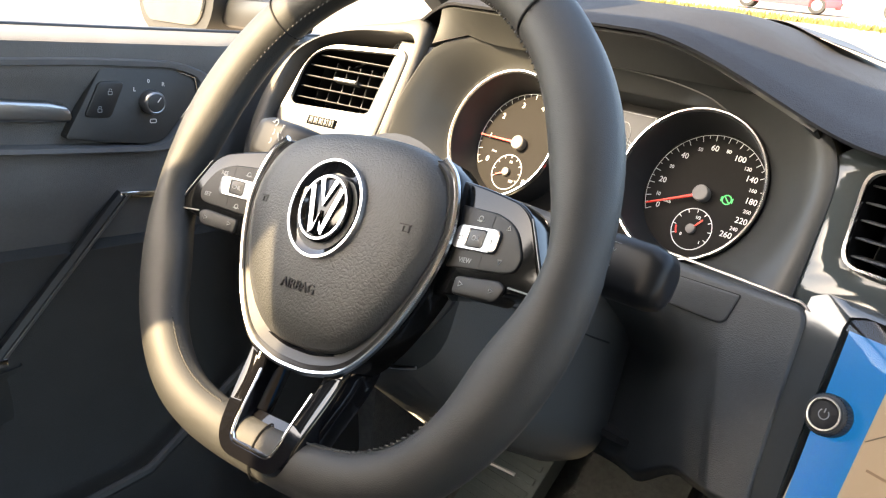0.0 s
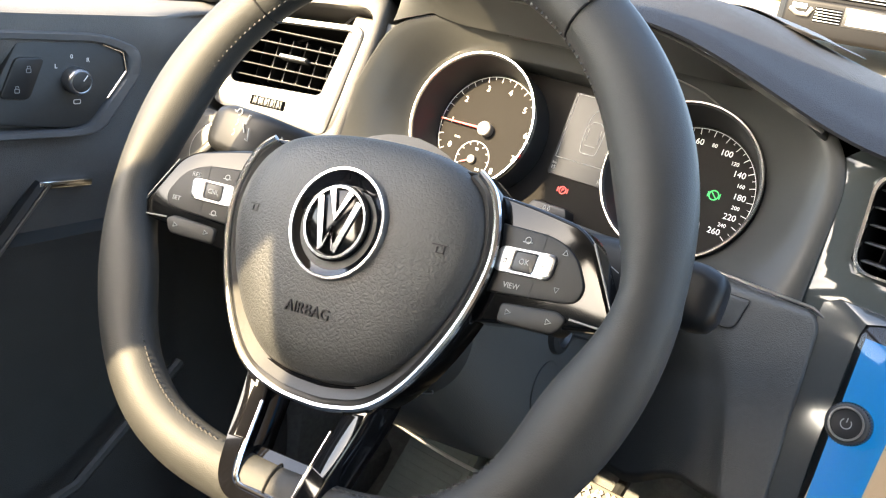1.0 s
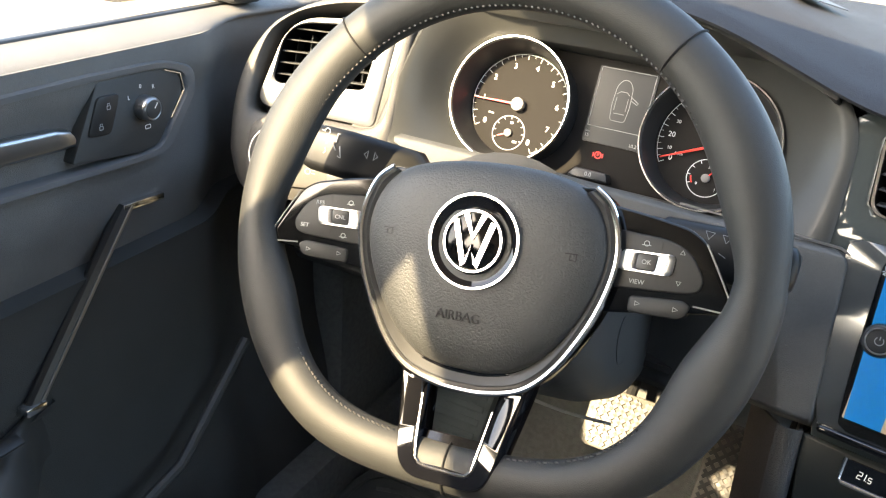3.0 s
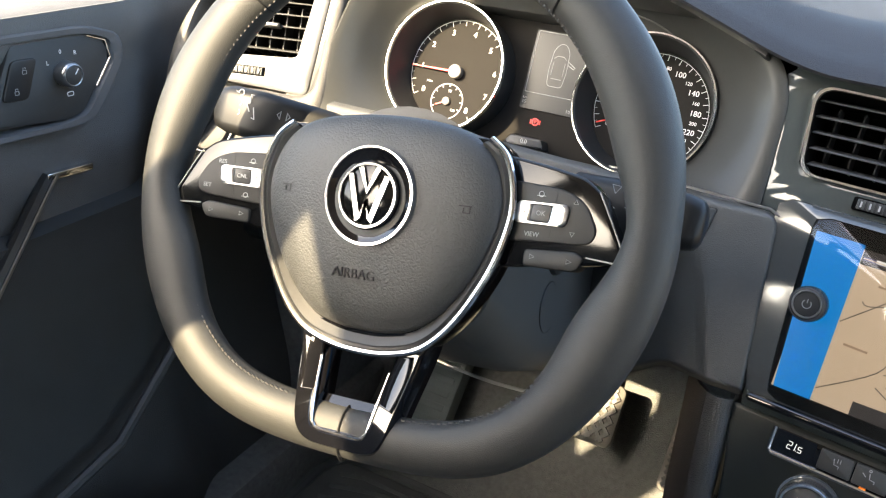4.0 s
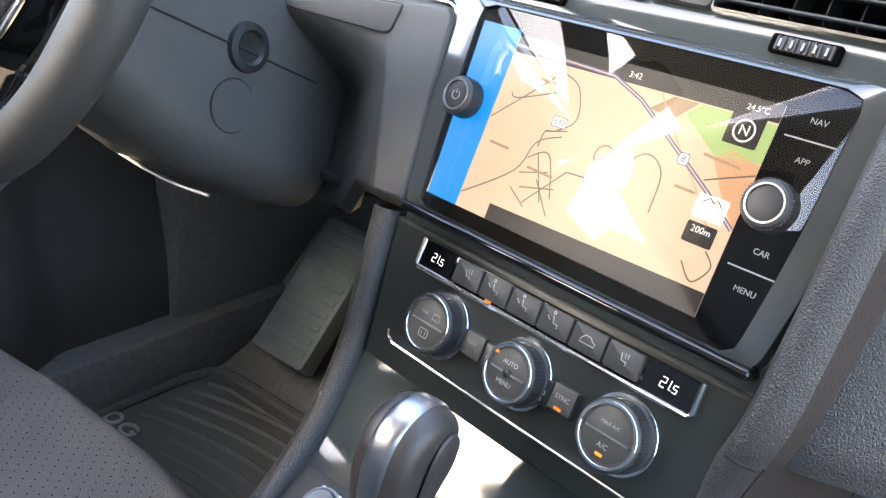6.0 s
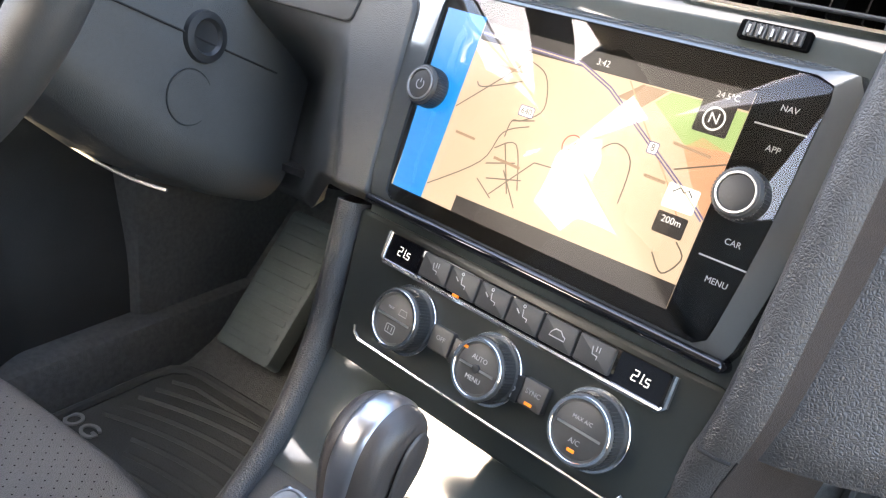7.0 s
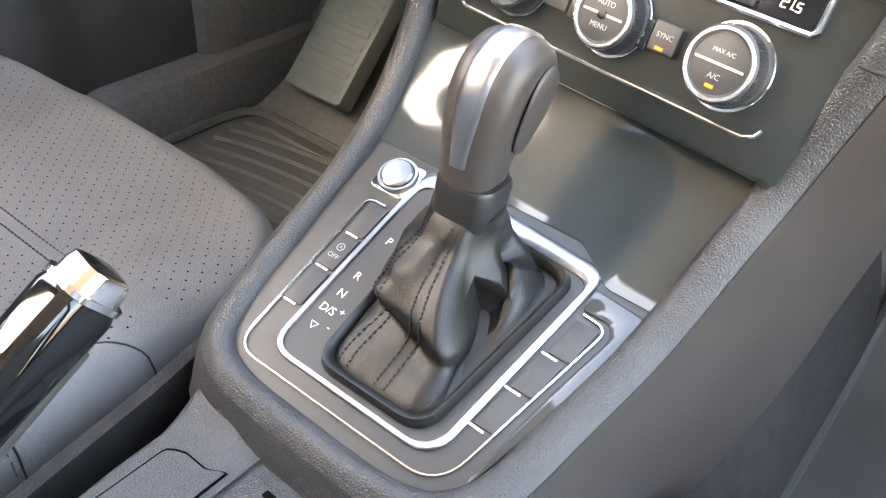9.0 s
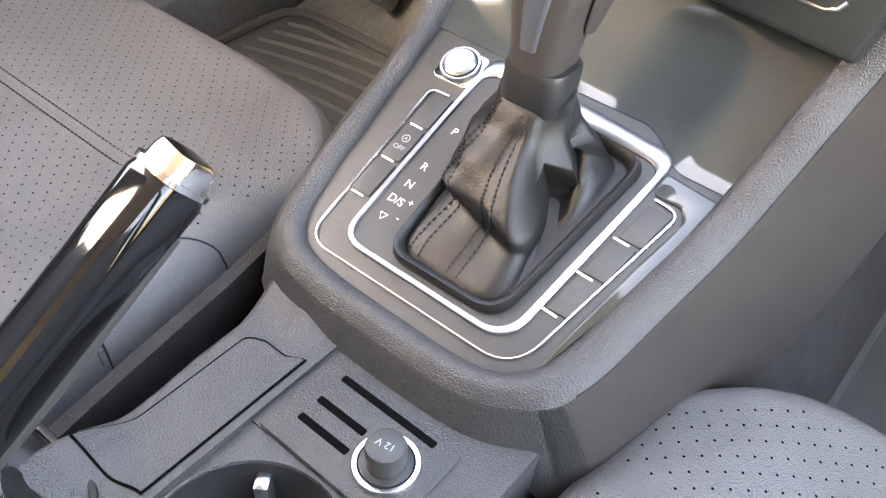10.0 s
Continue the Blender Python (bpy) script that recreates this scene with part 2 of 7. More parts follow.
def rrect(cx, cy, w, h, r, n=6, skew=0.0):
    pts = []
    r = min(r, w / 2 - 1e-5, h / 2 - 1e-5)
    for sx, sy, a0 in ((1, 1, 0), (-1, 1, 90), (-1, -1, 180), (1, -1, 270)):
        for i in range(n + 1):
            a = radians(a0 + 90 * i / n)
            x, y = sx * (w / 2 - r) + r * math.cos(a), sy * (h / 2 - r) + r * math.sin(a)
            pts.append((cx + x + skew * y, cy + y))
    return pts


def rpoly(pts, r, n=5):
    """Polygon with rounded corners (counter-clockwise or not); r one radius or a list."""
    out = []
    m = len(pts)
    for i in range(m):
        p, a, b = Vector(pts[i]), Vector(pts[i - 1]), Vector(pts[(i + 1) % m])
        rr = r[i] if isinstance(r, (list, tuple)) else r
        d1, d2 = (a - p).normalized(), (b - p).normalized()
        rr = min(rr, (a - p).length * 0.48, (b - p).length * 0.48)
        s, e = p + d1 * rr, p + d2 * rr
        for k in range(n + 1):
            t = k / n
            q = s * (1 - t) ** 2 + p * 2 * t * (1 - t) + e * t * t
            out.append((q.x, q.y))
    return out


def resample(pts, n):
    """The closed outline at n even steps, from the point furthest to the right of its middle."""
    m = len(pts)
    cx, cy = sum(p[0] for p in pts) / m, sum(p[1] for p in pts) / m
    s = min(range(m), key=lambda i: abs(math.atan2(pts[i][1] - cy, pts[i][0] - cx)))
    pts = pts[s:] + pts[:s]
    area = sum(pts[i][0] * pts[(i + 1) % m][1] - pts[(i + 1) % m][0] * pts[i][1] for i in range(m))
    if area < 0:
        pts = [pts[0]] + pts[:0:-1]
    out = []
    for k in range(n):
        # the point in the direction k, seen from the middle
        a = 2 * math.pi * k / n
        best = None
        for i in range(m):
            p, q = pts[i], pts[(i + 1) % m]
            dx, dy = math.cos(a), math.sin(a)
            ex, ey = q[0] - p[0], q[1] - p[1]
            den = dx * ey - dy * ex
            if abs(den) < 1e-12:
                continue
            t = ((p[0] - cx) * ey - (p[1] - cy) * ex) / den
            u = ((p[0] - cx) * dy - (p[1] - cy) * dx) / den
            if t > 0 and -1e-9 <= u <= 1 + 1e-9 and (best is None or t > best):
                best = t
        out.append((cx + math.cos(a) * best, cy + math.sin(a) * best))
    return out


def round_line(pts, radii):
    """An open line with its corners rounded."""
    out = [Vector(pts[0])]
    for a, b, c, r in zip(pts, pts[1:], pts[2:], radii):
        a, b, c = Vector(a), Vector(b), Vector(c)
        p, q = b + (a - b).normalized() * r, b + (c - b).normalized() * r
        for k in range(9):
            t = k / 8
            out.append(p * (1 - t) ** 2 + b * 2 * t * (1 - t) + q * t * t)
    return [tuple(v) for v in out] + [tuple(pts[-1])]


def circle(cx, cy, r, n=48, a0=0.0):
    return [(cx + r * math.cos(a0 + 2 * math.pi * i / n), cy + r * math.sin(a0 + 2 * math.pi * i / n)) for i in range(n)]


def smooth_loop(pts, k=6, close=True):
    """Catmull-Rom through the points."""
    out = []
    m = len(pts)
    vs = [Vector(p) for p in pts]
    for i in range(m if close else m - 1):
        if close:
            p0, p1, p2, p3 = vs[i - 1], vs[i], vs[(i + 1) % m], vs[(i + 2) % m]
        else:
            p0, p1, p2, p3 = vs[max(i - 1, 0)], vs[i], vs[i + 1], vs[min(i + 2, m - 1)]
        for j in range(k):
            t = j / k
            out.append(tuple(0.5 * (2 * p1 + (p2 - p0) * t + (2 * p0 - 5 * p1 + 4 * p2 - p3) * t * t + (3 * p1 - p0 - 3 * p2 + p3) * t ** 3)))
    if not close:
        out.append(tuple(vs[-1]))
    return out


def lathe(profile, n=48, cx=0.0, cy=0.0):
    """Profile of (radius, z), from the bottom to the top, turned round z."""
    return loft([[(cx + r * math.cos(2 * math.pi * i / n), cy + r * math.sin(2 * math.pi * i / n), z) for i in range(n)] for r, z in profile])


def tube(path, rad, n=10, close=False, squash=1.0, up=(0, 0, 1)):
    """Round bar along a path; rad one radius or one per point."""
    vs = [Vector(p) for p in path]
    m = len(vs)
    loops = []
    for i, p in enumerate(vs):
        a = vs[i - 1] if (i or close) else p
        b = vs[(i + 1) % m] if (i < m - 1 or close) else p
        t = (b - a).normalized()
        s = t.cross(Vector(up))
        s = s.normalized() if s.length > 1e-5 else t.orthogonal().normalized()
        w = s.cross(t).normalized()
        r = rad[i] if isinstance(rad, (list, tuple)) else rad
        loops.append([tuple(p + s * r * math.cos(2 * math.pi * k / n) + w * r * squash * math.sin(2 * math.pi * k / n)) for k in range(n)])
    return loft(loops, cap=not close, ring=close)


def box(x0, x1, y0, y1, z0, z1, bev=0.0, seg=2):
    bm = bmesh.new()
    bmesh.ops.create_cube(bm, size=1)
    bmesh.ops.scale(bm, vec=(x1 - x0, y1 - y0, z1 - z0), verts=bm.verts)
    bmesh.ops.translate(bm, vec=((x0 + x1) / 2, (y0 + y1) / 2, (z0 + z1) / 2), verts=bm.verts)
    if bev:
        bmesh.ops.bevel(bm, geom=bm.edges[:], offset=bev, segments=seg, affect="EDGES", profile=0.5)
    return bm


def sheet(fn, nu, nv, th):
    """Surface fn(u, v) with thickness th behind its normal."""
    bm = bmesh.new()
    vs = [[bm.verts.new(fn(i / nu, j / nv)) for j in range(nv + 1)] for i in range(nu + 1)]
    for i in range(nu):
        for j in range(nv):
            bm.faces.new((vs[i][j], vs[i + 1][j], vs[i + 1][j + 1], vs[i][j + 1]))
    bmesh.ops.recalc_face_normals(bm, faces=bm.faces[:])
    if th:
        bmesh.ops.solidify(bm, geom=bm.faces[:], thickness=th)
    return bm


def join(*bms):
    """One bmesh out of several."""
    me = bpy.data.meshes.new("joined")
    out = bmesh.new()
    for b in bms:
        b.to_mesh(me)
        out.from_mesh(me)
        b.free()
    bpy.data.meshes.remove(me)
    return out


def moved(bm, m):
    bmesh.ops.transform(bm, matrix=m, verts=bm.verts)
    return bm


def text_bm(s, size, x=0.0, y=0.0, z=0.0, depth=0.00015, turn=0.0, shear=0.0):
    cu = bpy.data.curves.new("t", "FONT")
    cu.body, cu.size, cu.extrude, cu.align_x, cu.align_y, cu.resolution_u, cu.shear = s, size, depth, "CENTER", "CENTER", 3, shear
    ob = bpy.data.objects.new("t", cu)
    scene.collection.objects.link(ob)
    bpy.context.view_layer.update()
    me = bpy.data.meshes.new_from_object(ob)
    bm = bmesh.new()
    bm.from_mesh(me)
    bpy.data.objects.remove(ob)
    bpy.data.meshes.remove(me)
    return moved(bm, pose(x, y, z, 0, 0, turn))


def line_bm(pts, w, z, h=0.0002, close=False):
    """Flat strip of width w along 2D points."""
    vs = [Vector((p[0], p[1])) for p in pts]
    l, r = [], []
    for i, p in enumerate(vs):
        a, b = vs[max(i - 1, 0)], vs[min(i + 1, len(vs) - 1)]
        if close:
            a, b = vs[i - 1], vs[(i + 1) % len(vs)]
        t = (b - a).normalized()
        nn = Vector((-t.y, t.x)) * w / 2
        l.append(p + nn)
        r.append(p - nn)
    return loft([[(a.x, a.y, z), (a.x, a.y, z + h), (b.x, b.y, z + h), (b.x, b.y, z)] for a, b in zip(l, r)], ring=close, cap=not close)


# ---- frames of the main assemblies ----
def sstep(a, b, x):
    t = max(0.0, min(1.0, (x - a) / (b - a)))
    return t * t * (3 - 2 * t)


def tilt_up(deg, yaw=0.0):
    f = Vector((math.sin(radians(yaw)), math.cos(radians(yaw)), 0))
    return f * math.sin(radians(deg)) + Vector((0, 0, 1)) * math.cos(radians(deg))


_v0, _u0 = tilt_up(24), Vector((1, 0, 0))
_ra = radians(7.3)
WHEEL_M = frame_of((-0.3525, 0.0045, 0.955), _u0 * math.cos(_ra) + _v0 * math.sin(_ra), _v0 * math.cos(_ra) - _u0 * math.sin(_ra))
YAW = 8.3
STACK_R = (math.cos(radians(YAW)), -math.sin(radians(YAW)), 0)
GLASS_M = frame_of((0, 0.141, 0.819), STACK_R, tilt_up(21, YAW))
CLIM_M = frame_of((0, 0.130, 0.777), STACK_R, tilt_up(21, YAW))
PLATE_M = frame_of((0, 0, 0.618), (1, 0, 0), (0, 1, 0.38))
DIAL_M = frame_of((-0.3615, 0.296, 0.961), (1, 0, 0), tilt_up(22))
VENTL_M = frame_of((-0.575, 0.225, 0.98), (math.cos(radians(15)), math.sin(radians(15)), 0), tilt_up(24))


# ---- steering wheel ----
def steering_wheel():
    w = thing("steering_wheel", WHEEL_M, "black leather steering wheel with gloss black spokes, turned slightly", "steering wheel")

    def centre(phi, r=0.1685):
        x, y = r * math.cos(phi), r * math.sin(phi)
        if y < 0:
            y = -((abs(y) + 1e-6) ** -9 + 0.156 ** -9) ** (-1 / 9)
        return x, y
    n, loops = 168, []
    for i in range(n):
        phi = 2 * math.pi * i / n
        x, y = centre(phi)
        x1, y1 = centre(phi + 0.01)
        t = Vector((x1 - x, y1 - y)).normalized()
        o = Vector((t.y, -t.x))
        deg = math.degrees(phi) % 360
        grip = sum(math.exp(-((deg - g) / 17) ** 2) for g in (22, 158)) + 0.5 * sum(math.exp(-((deg - g) / 22) ** 2) for g in (350, 190))
        low = math.exp(-((deg - 270) / 30) ** 2)
        a, b = 0.0172 + 0.0022 * grip - 0.0012 * low, 0.0150 + 0.0012 * grip
        slim = 1.04 - 0.40 * sum(math.exp(-((deg - g) / 11) ** 2) for g in (181, -1, 359)) + 0.30 * sum(math.exp(-((deg - g) / 12) ** 2) for g in (203, 337))
        loops.append([(x + o.x * a * math.cos(q) * (1.0 if math.cos(q) > 0 else slim), y + o.y * a * math.cos(q) * (1.0 if math.cos(q) > 0 else slim), 0.008 - 0.005 * low + (b - 0.0035 * low) * math.sin(q))
                      for q in [2 * math.pi * k / 20 for k in range(20)]])
    rim = part("rim", loft(loops, ring=True), RIM, w, "black leather wheel rim with a flat bottom", 60)
    # seams across the rim and stitching round its inner edge
    for deg in (49, 131, 270):
        phi = radians(deg)
        x, y = centre(phi)
        x1, y1 = centre(phi + 0.01)
        t = Vector((x1 - x, y1 - y)).normalized()
        o = Vector((t.y, -t.x))
        dz = 1.0 if deg == 270 else 0.0
        ring_pts = [(x + o.x * 0.0178 * math.cos(q), y + o.y * 0.0178 * math.cos(q), 0.008 - 0.005 * dz + (0.0158 - 0.0038 * dz) * math.sin(q)) for q in [2 * math.pi * k / 28 for k in range(28)]]
        part("seam", tube(ring_pts, 0.0007, 5, True), THREAD, rim)
    st = []
    for i in range(230):
        phi = 2 * math.pi * i / 230
        deg = math.degrees(phi)
        if 20 > deg or deg > 340 or 160 < deg < 200 or 255 < deg < 285:
            continue
        x, y = centre(phi, 0.1685)
        l = math.hypot(x, y)
        x, y = x * (1 - 0.0172 / l), y * (1 - 0.0172 / l)
        st.append(moved(box(-0.0012, 0.0012, -0.0005, 0.0005, -0.0003, 0.0003), pose(x, y, 0.0138, 0, 30, math.degrees(phi) + 62)))
    tagged(part("stitching", join(*st), THREADP, rim), kind="stuff")

    # airbag pad
    half = [(0, 0.0525), (0.04, 0.0495), (0.066, 0.040), (0.0805, 0.021), (0.0840, -0.004), (0.0745, -0.034), (0.058, -0.060), (0.038, -0.0775), (0.018, -0.0835)]
    outline = half + [(0, -0.0845)] + [(-x, y) for x, y in half[:0:-1]]
    outline = smooth_loop(outline, 6)
    cy = -0.015

    def sc(s, z):
        return [(x * s, cy + (y - cy) * s, z) for x, y in outline]
    pad = part("airbag_pad", loft([sc(1, -0.03), sc(1, -0.001), sc(0.985, 0.0045), sc(0.95, 0.0085), sc(0.86, 0.0120), sc(0.7, 0.0145), sc(0.5, 0.0160), sc(0.25, 0.0168), sc(0.05, 0.0170)]), PAD, w,
               "grained black airbag cover", 60)
    part("lettering", text_bm("AIRBAG", 0.0088, -0.004, -0.049, 0.0162, 0.0007), EMBOSS, pad)
    for sx in (-1, 1):
        part("horn_mark", moved(join(line_bm([(-0.004, 0.001), (0.004, 0.001)], 0.0006, 0, 0.001), line_bm([(-0.001, 0), (-0.001, -0.003), (0.003, -0.003), (0.003, 0.001)], 0.0006, 0, 0.001)),
                                pose(sx * 0.063, 0.0, 0.0133, 0, sx * 8, 0)), EMBOSS, pad)
    # bright edge under the pad: a strip along its lower outline
    vee = [(0.070, 0.0425), (0.0810, 0.0330), (0.0878, 0.0150), (0.0885, -0.0060), (0.0800, -0.0360), (0.0625, -0.0680), (0.0430, -0.0875), (0.0200, -0.0950)]
    vee = smooth_loop(vee + [(0, -0.0965)] + [(-x, y) for x, y in vee[::-1]], 6, False)
    part("chrome_edge", tube([(x, y, 0.0054) for x, y in vee], 0.0021, 8), CHROME, w, "bright chrome strip under the pad")
    lipo = [(x * 1.02, y * 1.012) for x, y in vee]
    part("hub_surround", prism(lipo, -0.016, 0.0030, 0.002), SPOKE, w, "gloss black hub surround")
    inner_lip = [(x * 0.985, y * 0.985, 0.0045) for x, y in vee]
    part("pad_lip", loft([inner_lip, [(x * 0.95, y * 0.95, 0.0062) for x, y in vee], [(x * 0.86, y * 0.86, 0.0020) for x, y in vee]], cap=False, close=False), BLACK, w, "dark satin lip under the pad")
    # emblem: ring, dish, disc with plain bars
    part("emblem_ring", band(circle(0, 0, 0.0310), circle(0, 0, 0.0290), 0.010, 0.0194), CHROME, w, "chrome ring")
    part("emblem_dish", lathe([(0.0292, 0.006), (0.0292, 0.0186), (0.0280, 0.0180), (0.0235, 0.0160), (0.0200, 0.0158)]), GLOSS, w, "gloss black dish")
    part("emblem_disc", lathe([(0.0212, 0.016), (0.0212, 0.0188), (0.0205, 0.0192)]), SPOKE, w)
    part("emblem_rim", band(circle(0, 0, 0.0203), circle(0, 0, 0.0184), 0.015, 0.0206), EMBLEM, w)
    for pts in ([(-0.0135, 0.013), (-0.0045, -0.0165), (0.0, -0.004), (0.0045, -0.0165), (0.0135, 0.013)], [(-0.0065, 0.0178), (0.0, 0.0025), (0.0065, 0.0178)]):
        part("emblem_bar", line_bm([(x * 0.95, y * 0.95) for x, y in pts], 0.0036, 0.0185, 0.0022), EMBLEM, w)

    # spokes and their keys; the faces rise a little towards the rim
    for sx in (-1, 1):
        def mx(pts):
            return [(sx * x, y) for x, y in pts]

        def rise(bm):
            for v in bm.verts:
                v.co.z += 0.16 * (abs(v.co.x) - 0.090)
            return bm
        part("spoke", rise(prism(mx(rpoly([(0.072, 0.036), (0.105, 0.0310), (0.130, 0.0255), (0.1395, 0.0190), (0.1600, -0.0175), (0.157, -0.0205), (0.100, -0.0290), (0.072, -0.0330)], [0.002, 0.02, 0.008, 0.006, 0.002, 0.002, 0.006, 0.002], 4)), -0.018, 0.0003, 0.002, 3)), SPOKE, w, "gloss black spoke", 50)
        part("spoke_edge", rise(tube([(sx * x, y, 0.0005) for x, y in ((0.1400, 0.0180), (0.1500, 0.0005), (0.1592, -0.0165), (0.1555, -0.0200), (0.1370, -0.0188))], 0.0006, 6)), SILV, w, "thin bright edge")
        keys = part("key_block", rise(prism(mx(rpoly([(0.076, 0.0212), (0.119, 0.0180), (0.133, 0.0115), (0.1415, -0.0035), (0.1390, -0.0110), (0.130, -0.0128), (0.080, -0.0152)], [0.002, 0.012, 0.010, 0.006, 0.005, 0.004, 0.002], 5)), -0.004, 0.0016, 0.0010, 3)), KEYBLK, w, "matt black steering wheel keys", 50)
        part("joint", rise(line_bm(mx([(0.1150, 0.0184), (0.1130, -0.0140)]), 0.0005, 0.0013, 0.0004)), EMBOSS, keys)
        cx, cy_ = 0.1066, 0.0026
        part("key_frame", rise(band(mx(rrect(cx, cy_, 0.0330, 0.0128, 0.0034, 6, 0.10)), mx(rrect(cx, cy_, 0.0128, 0.0100, 0.0018, 6, 0.10)), 0.001, 0.0038)), SATIN, keys, "satin silver rocker")
        part("key_centre", rise(prism(mx(rrect(cx, cy_, 0.0125, 0.0098, 0.0018, 6, 0.10)), 0.001, 0.0033, 0.0006)), BLACK, keys)
        words = (("RES", 0.1235, 0.0110), ("SET", 0.1330, -0.0060), ("CNL", 0.1066, 0.0026)) if sx < 0 else (("VIEW", 0.102, -0.0098), ("OK", 0.1066, 0.0026))
        for s, x, y in words:
            part("lettering", rise(text_bm(s, 0.0040, sx * x, y, 0.0035 if s in ("OK", "CNL") else 0.0017)), PRINT, keys)
        for x, y in ((0.1010, 0.0135), (0.1035, -0.0098)) if sx < 0 else ((0.1050, 0.0138),):
            part("symbol", rise(join(line_bm(circle(sx * x, y, 0.0016, 14), 0.0004, 0.0016, 0.0003, True), line_bm([(sx * x - 0.0028, y - 0.001), (sx * x + 0.0028, y - 0.001)], 0.0004, 0.0016, 0.0003))), PRINT, keys)
        if sx > 0:
            for s in (1, -1):
                part("arrow", rise(line_bm([(0.1270 - 0.0014, 0.002 + s * 0.0080), (0.1270, 0.002 + s * 0.0104), (0.1270 + 0.0014, 0.002 + s * 0.0080)], 0.0004, 0.0016, 0.0003, True)), PRINT, keys)
        for s in (1, -1):
            xm = sx * cx + s * 0.0112
            marks = [line_bm([(xm - 0.0014, cy_), (xm + 0.0014, cy_)], 0.0005, 0.0038, 0.0002)]
            if sx > 0:
                marks += [line_bm([(xm - 0.0016, cy_ - 0.0016), (xm + 0.0012, cy_ - 0.0016), (xm + 0.0012, cy_ + 0.0016)], 0.0005, 0.0038, 0.0002)]
            elif s > 0:
                marks += [line_bm([(xm, cy_ - 0.0014), (xm, cy_ + 0.0014)], 0.0005, 0.0038, 0.0002)]
            part("mark", rise(join(*marks)), EMBOSS, keys)
        lower = part("lower_key", rise(prism(mx(rpoly([(0.0985, -0.0185), (0.1310, -0.0165), (0.1360, -0.0195), (0.1320, -0.0280), (0.0985, -0.0285)], [0.003, 0.003, 0.002, 0.004, 0.003], 4)), -0.014, 0.0020, 0.0012)), KEYBLK, w, "matt black lower key", 50)
        for s in (-1, 1):
            xx = sx * 0.1160 + s * 0.0115
            part("arrow", rise(line_bm([(xx - 0.0015, -0.0212), (xx + 0.0015, -0.0225), (xx - 0.0015, -0.0238)], 0.0004, 0.0020, 0.0003, True)), PRINT, lower)
    # lower spoke with its window
    outer = rpoly([(-0.0470, -0.080), (0.0470, -0.080), (0.0315, -0.1580), (-0.0315, -0.1580)], [0.004, 0.004, 0.017, 0.017], 8)
    inner = rpoly([(-0.0275, -0.088), (0.0275, -0.088), (0.0195, -0.1475), (-0.0195, -0.1475)], [0.004, 0.004, 0.007, 0.007], 8)

    def lean(bm):
        for v in bm.verts:
            v.co.z += 0.0135 * sstep(-0.085, -0.150, v.co.y)
        return bm
    part("lower_spoke", lean(band(resample(outer, 96), resample(inner, 96), -0.022, 0.0035, 0.003)), GLOSS, w, "gloss black lower spoke", 50)
    ed_ = [(-0.0252, -0.104), (-0.0205, -0.1395), (-0.0180, -0.1452), (-0.0130, -0.1474), (0.0130, -0.1474), (0.0180, -0.1452), (0.0205, -0.1395), (0.0250, -0.106)]
    part("spoke_window_trim", lean(tube([(x, y, 0.0022) for x, y in smooth_loop(ed_, 5, False)], 0.0009, 6)), CHROME, w, "thin bright window edge")
    part("spoke_floor", lean(loft([[(-0.0225, -0.128, -0.010), (0.0225, -0.128, -0.010), (0.0225, -0.128, -0.008), (-0.0225, -0.128, -0.008)], [(-0.0192, -0.1475, -0.008), (0.0192, -0.1475, -0.008), (0.0192, -0.1475, 0.0015), (-0.0192, -0.1475, 0.0015)]])), GLOSS, w, "gloss floor of the spoke window")
    part("hub", lathe([(0.06, -0.06), (0.07, -0.032), (0.072, -0.02)], 40, 0, -0.01), BLACK, w)
    return w


steering_wheel()


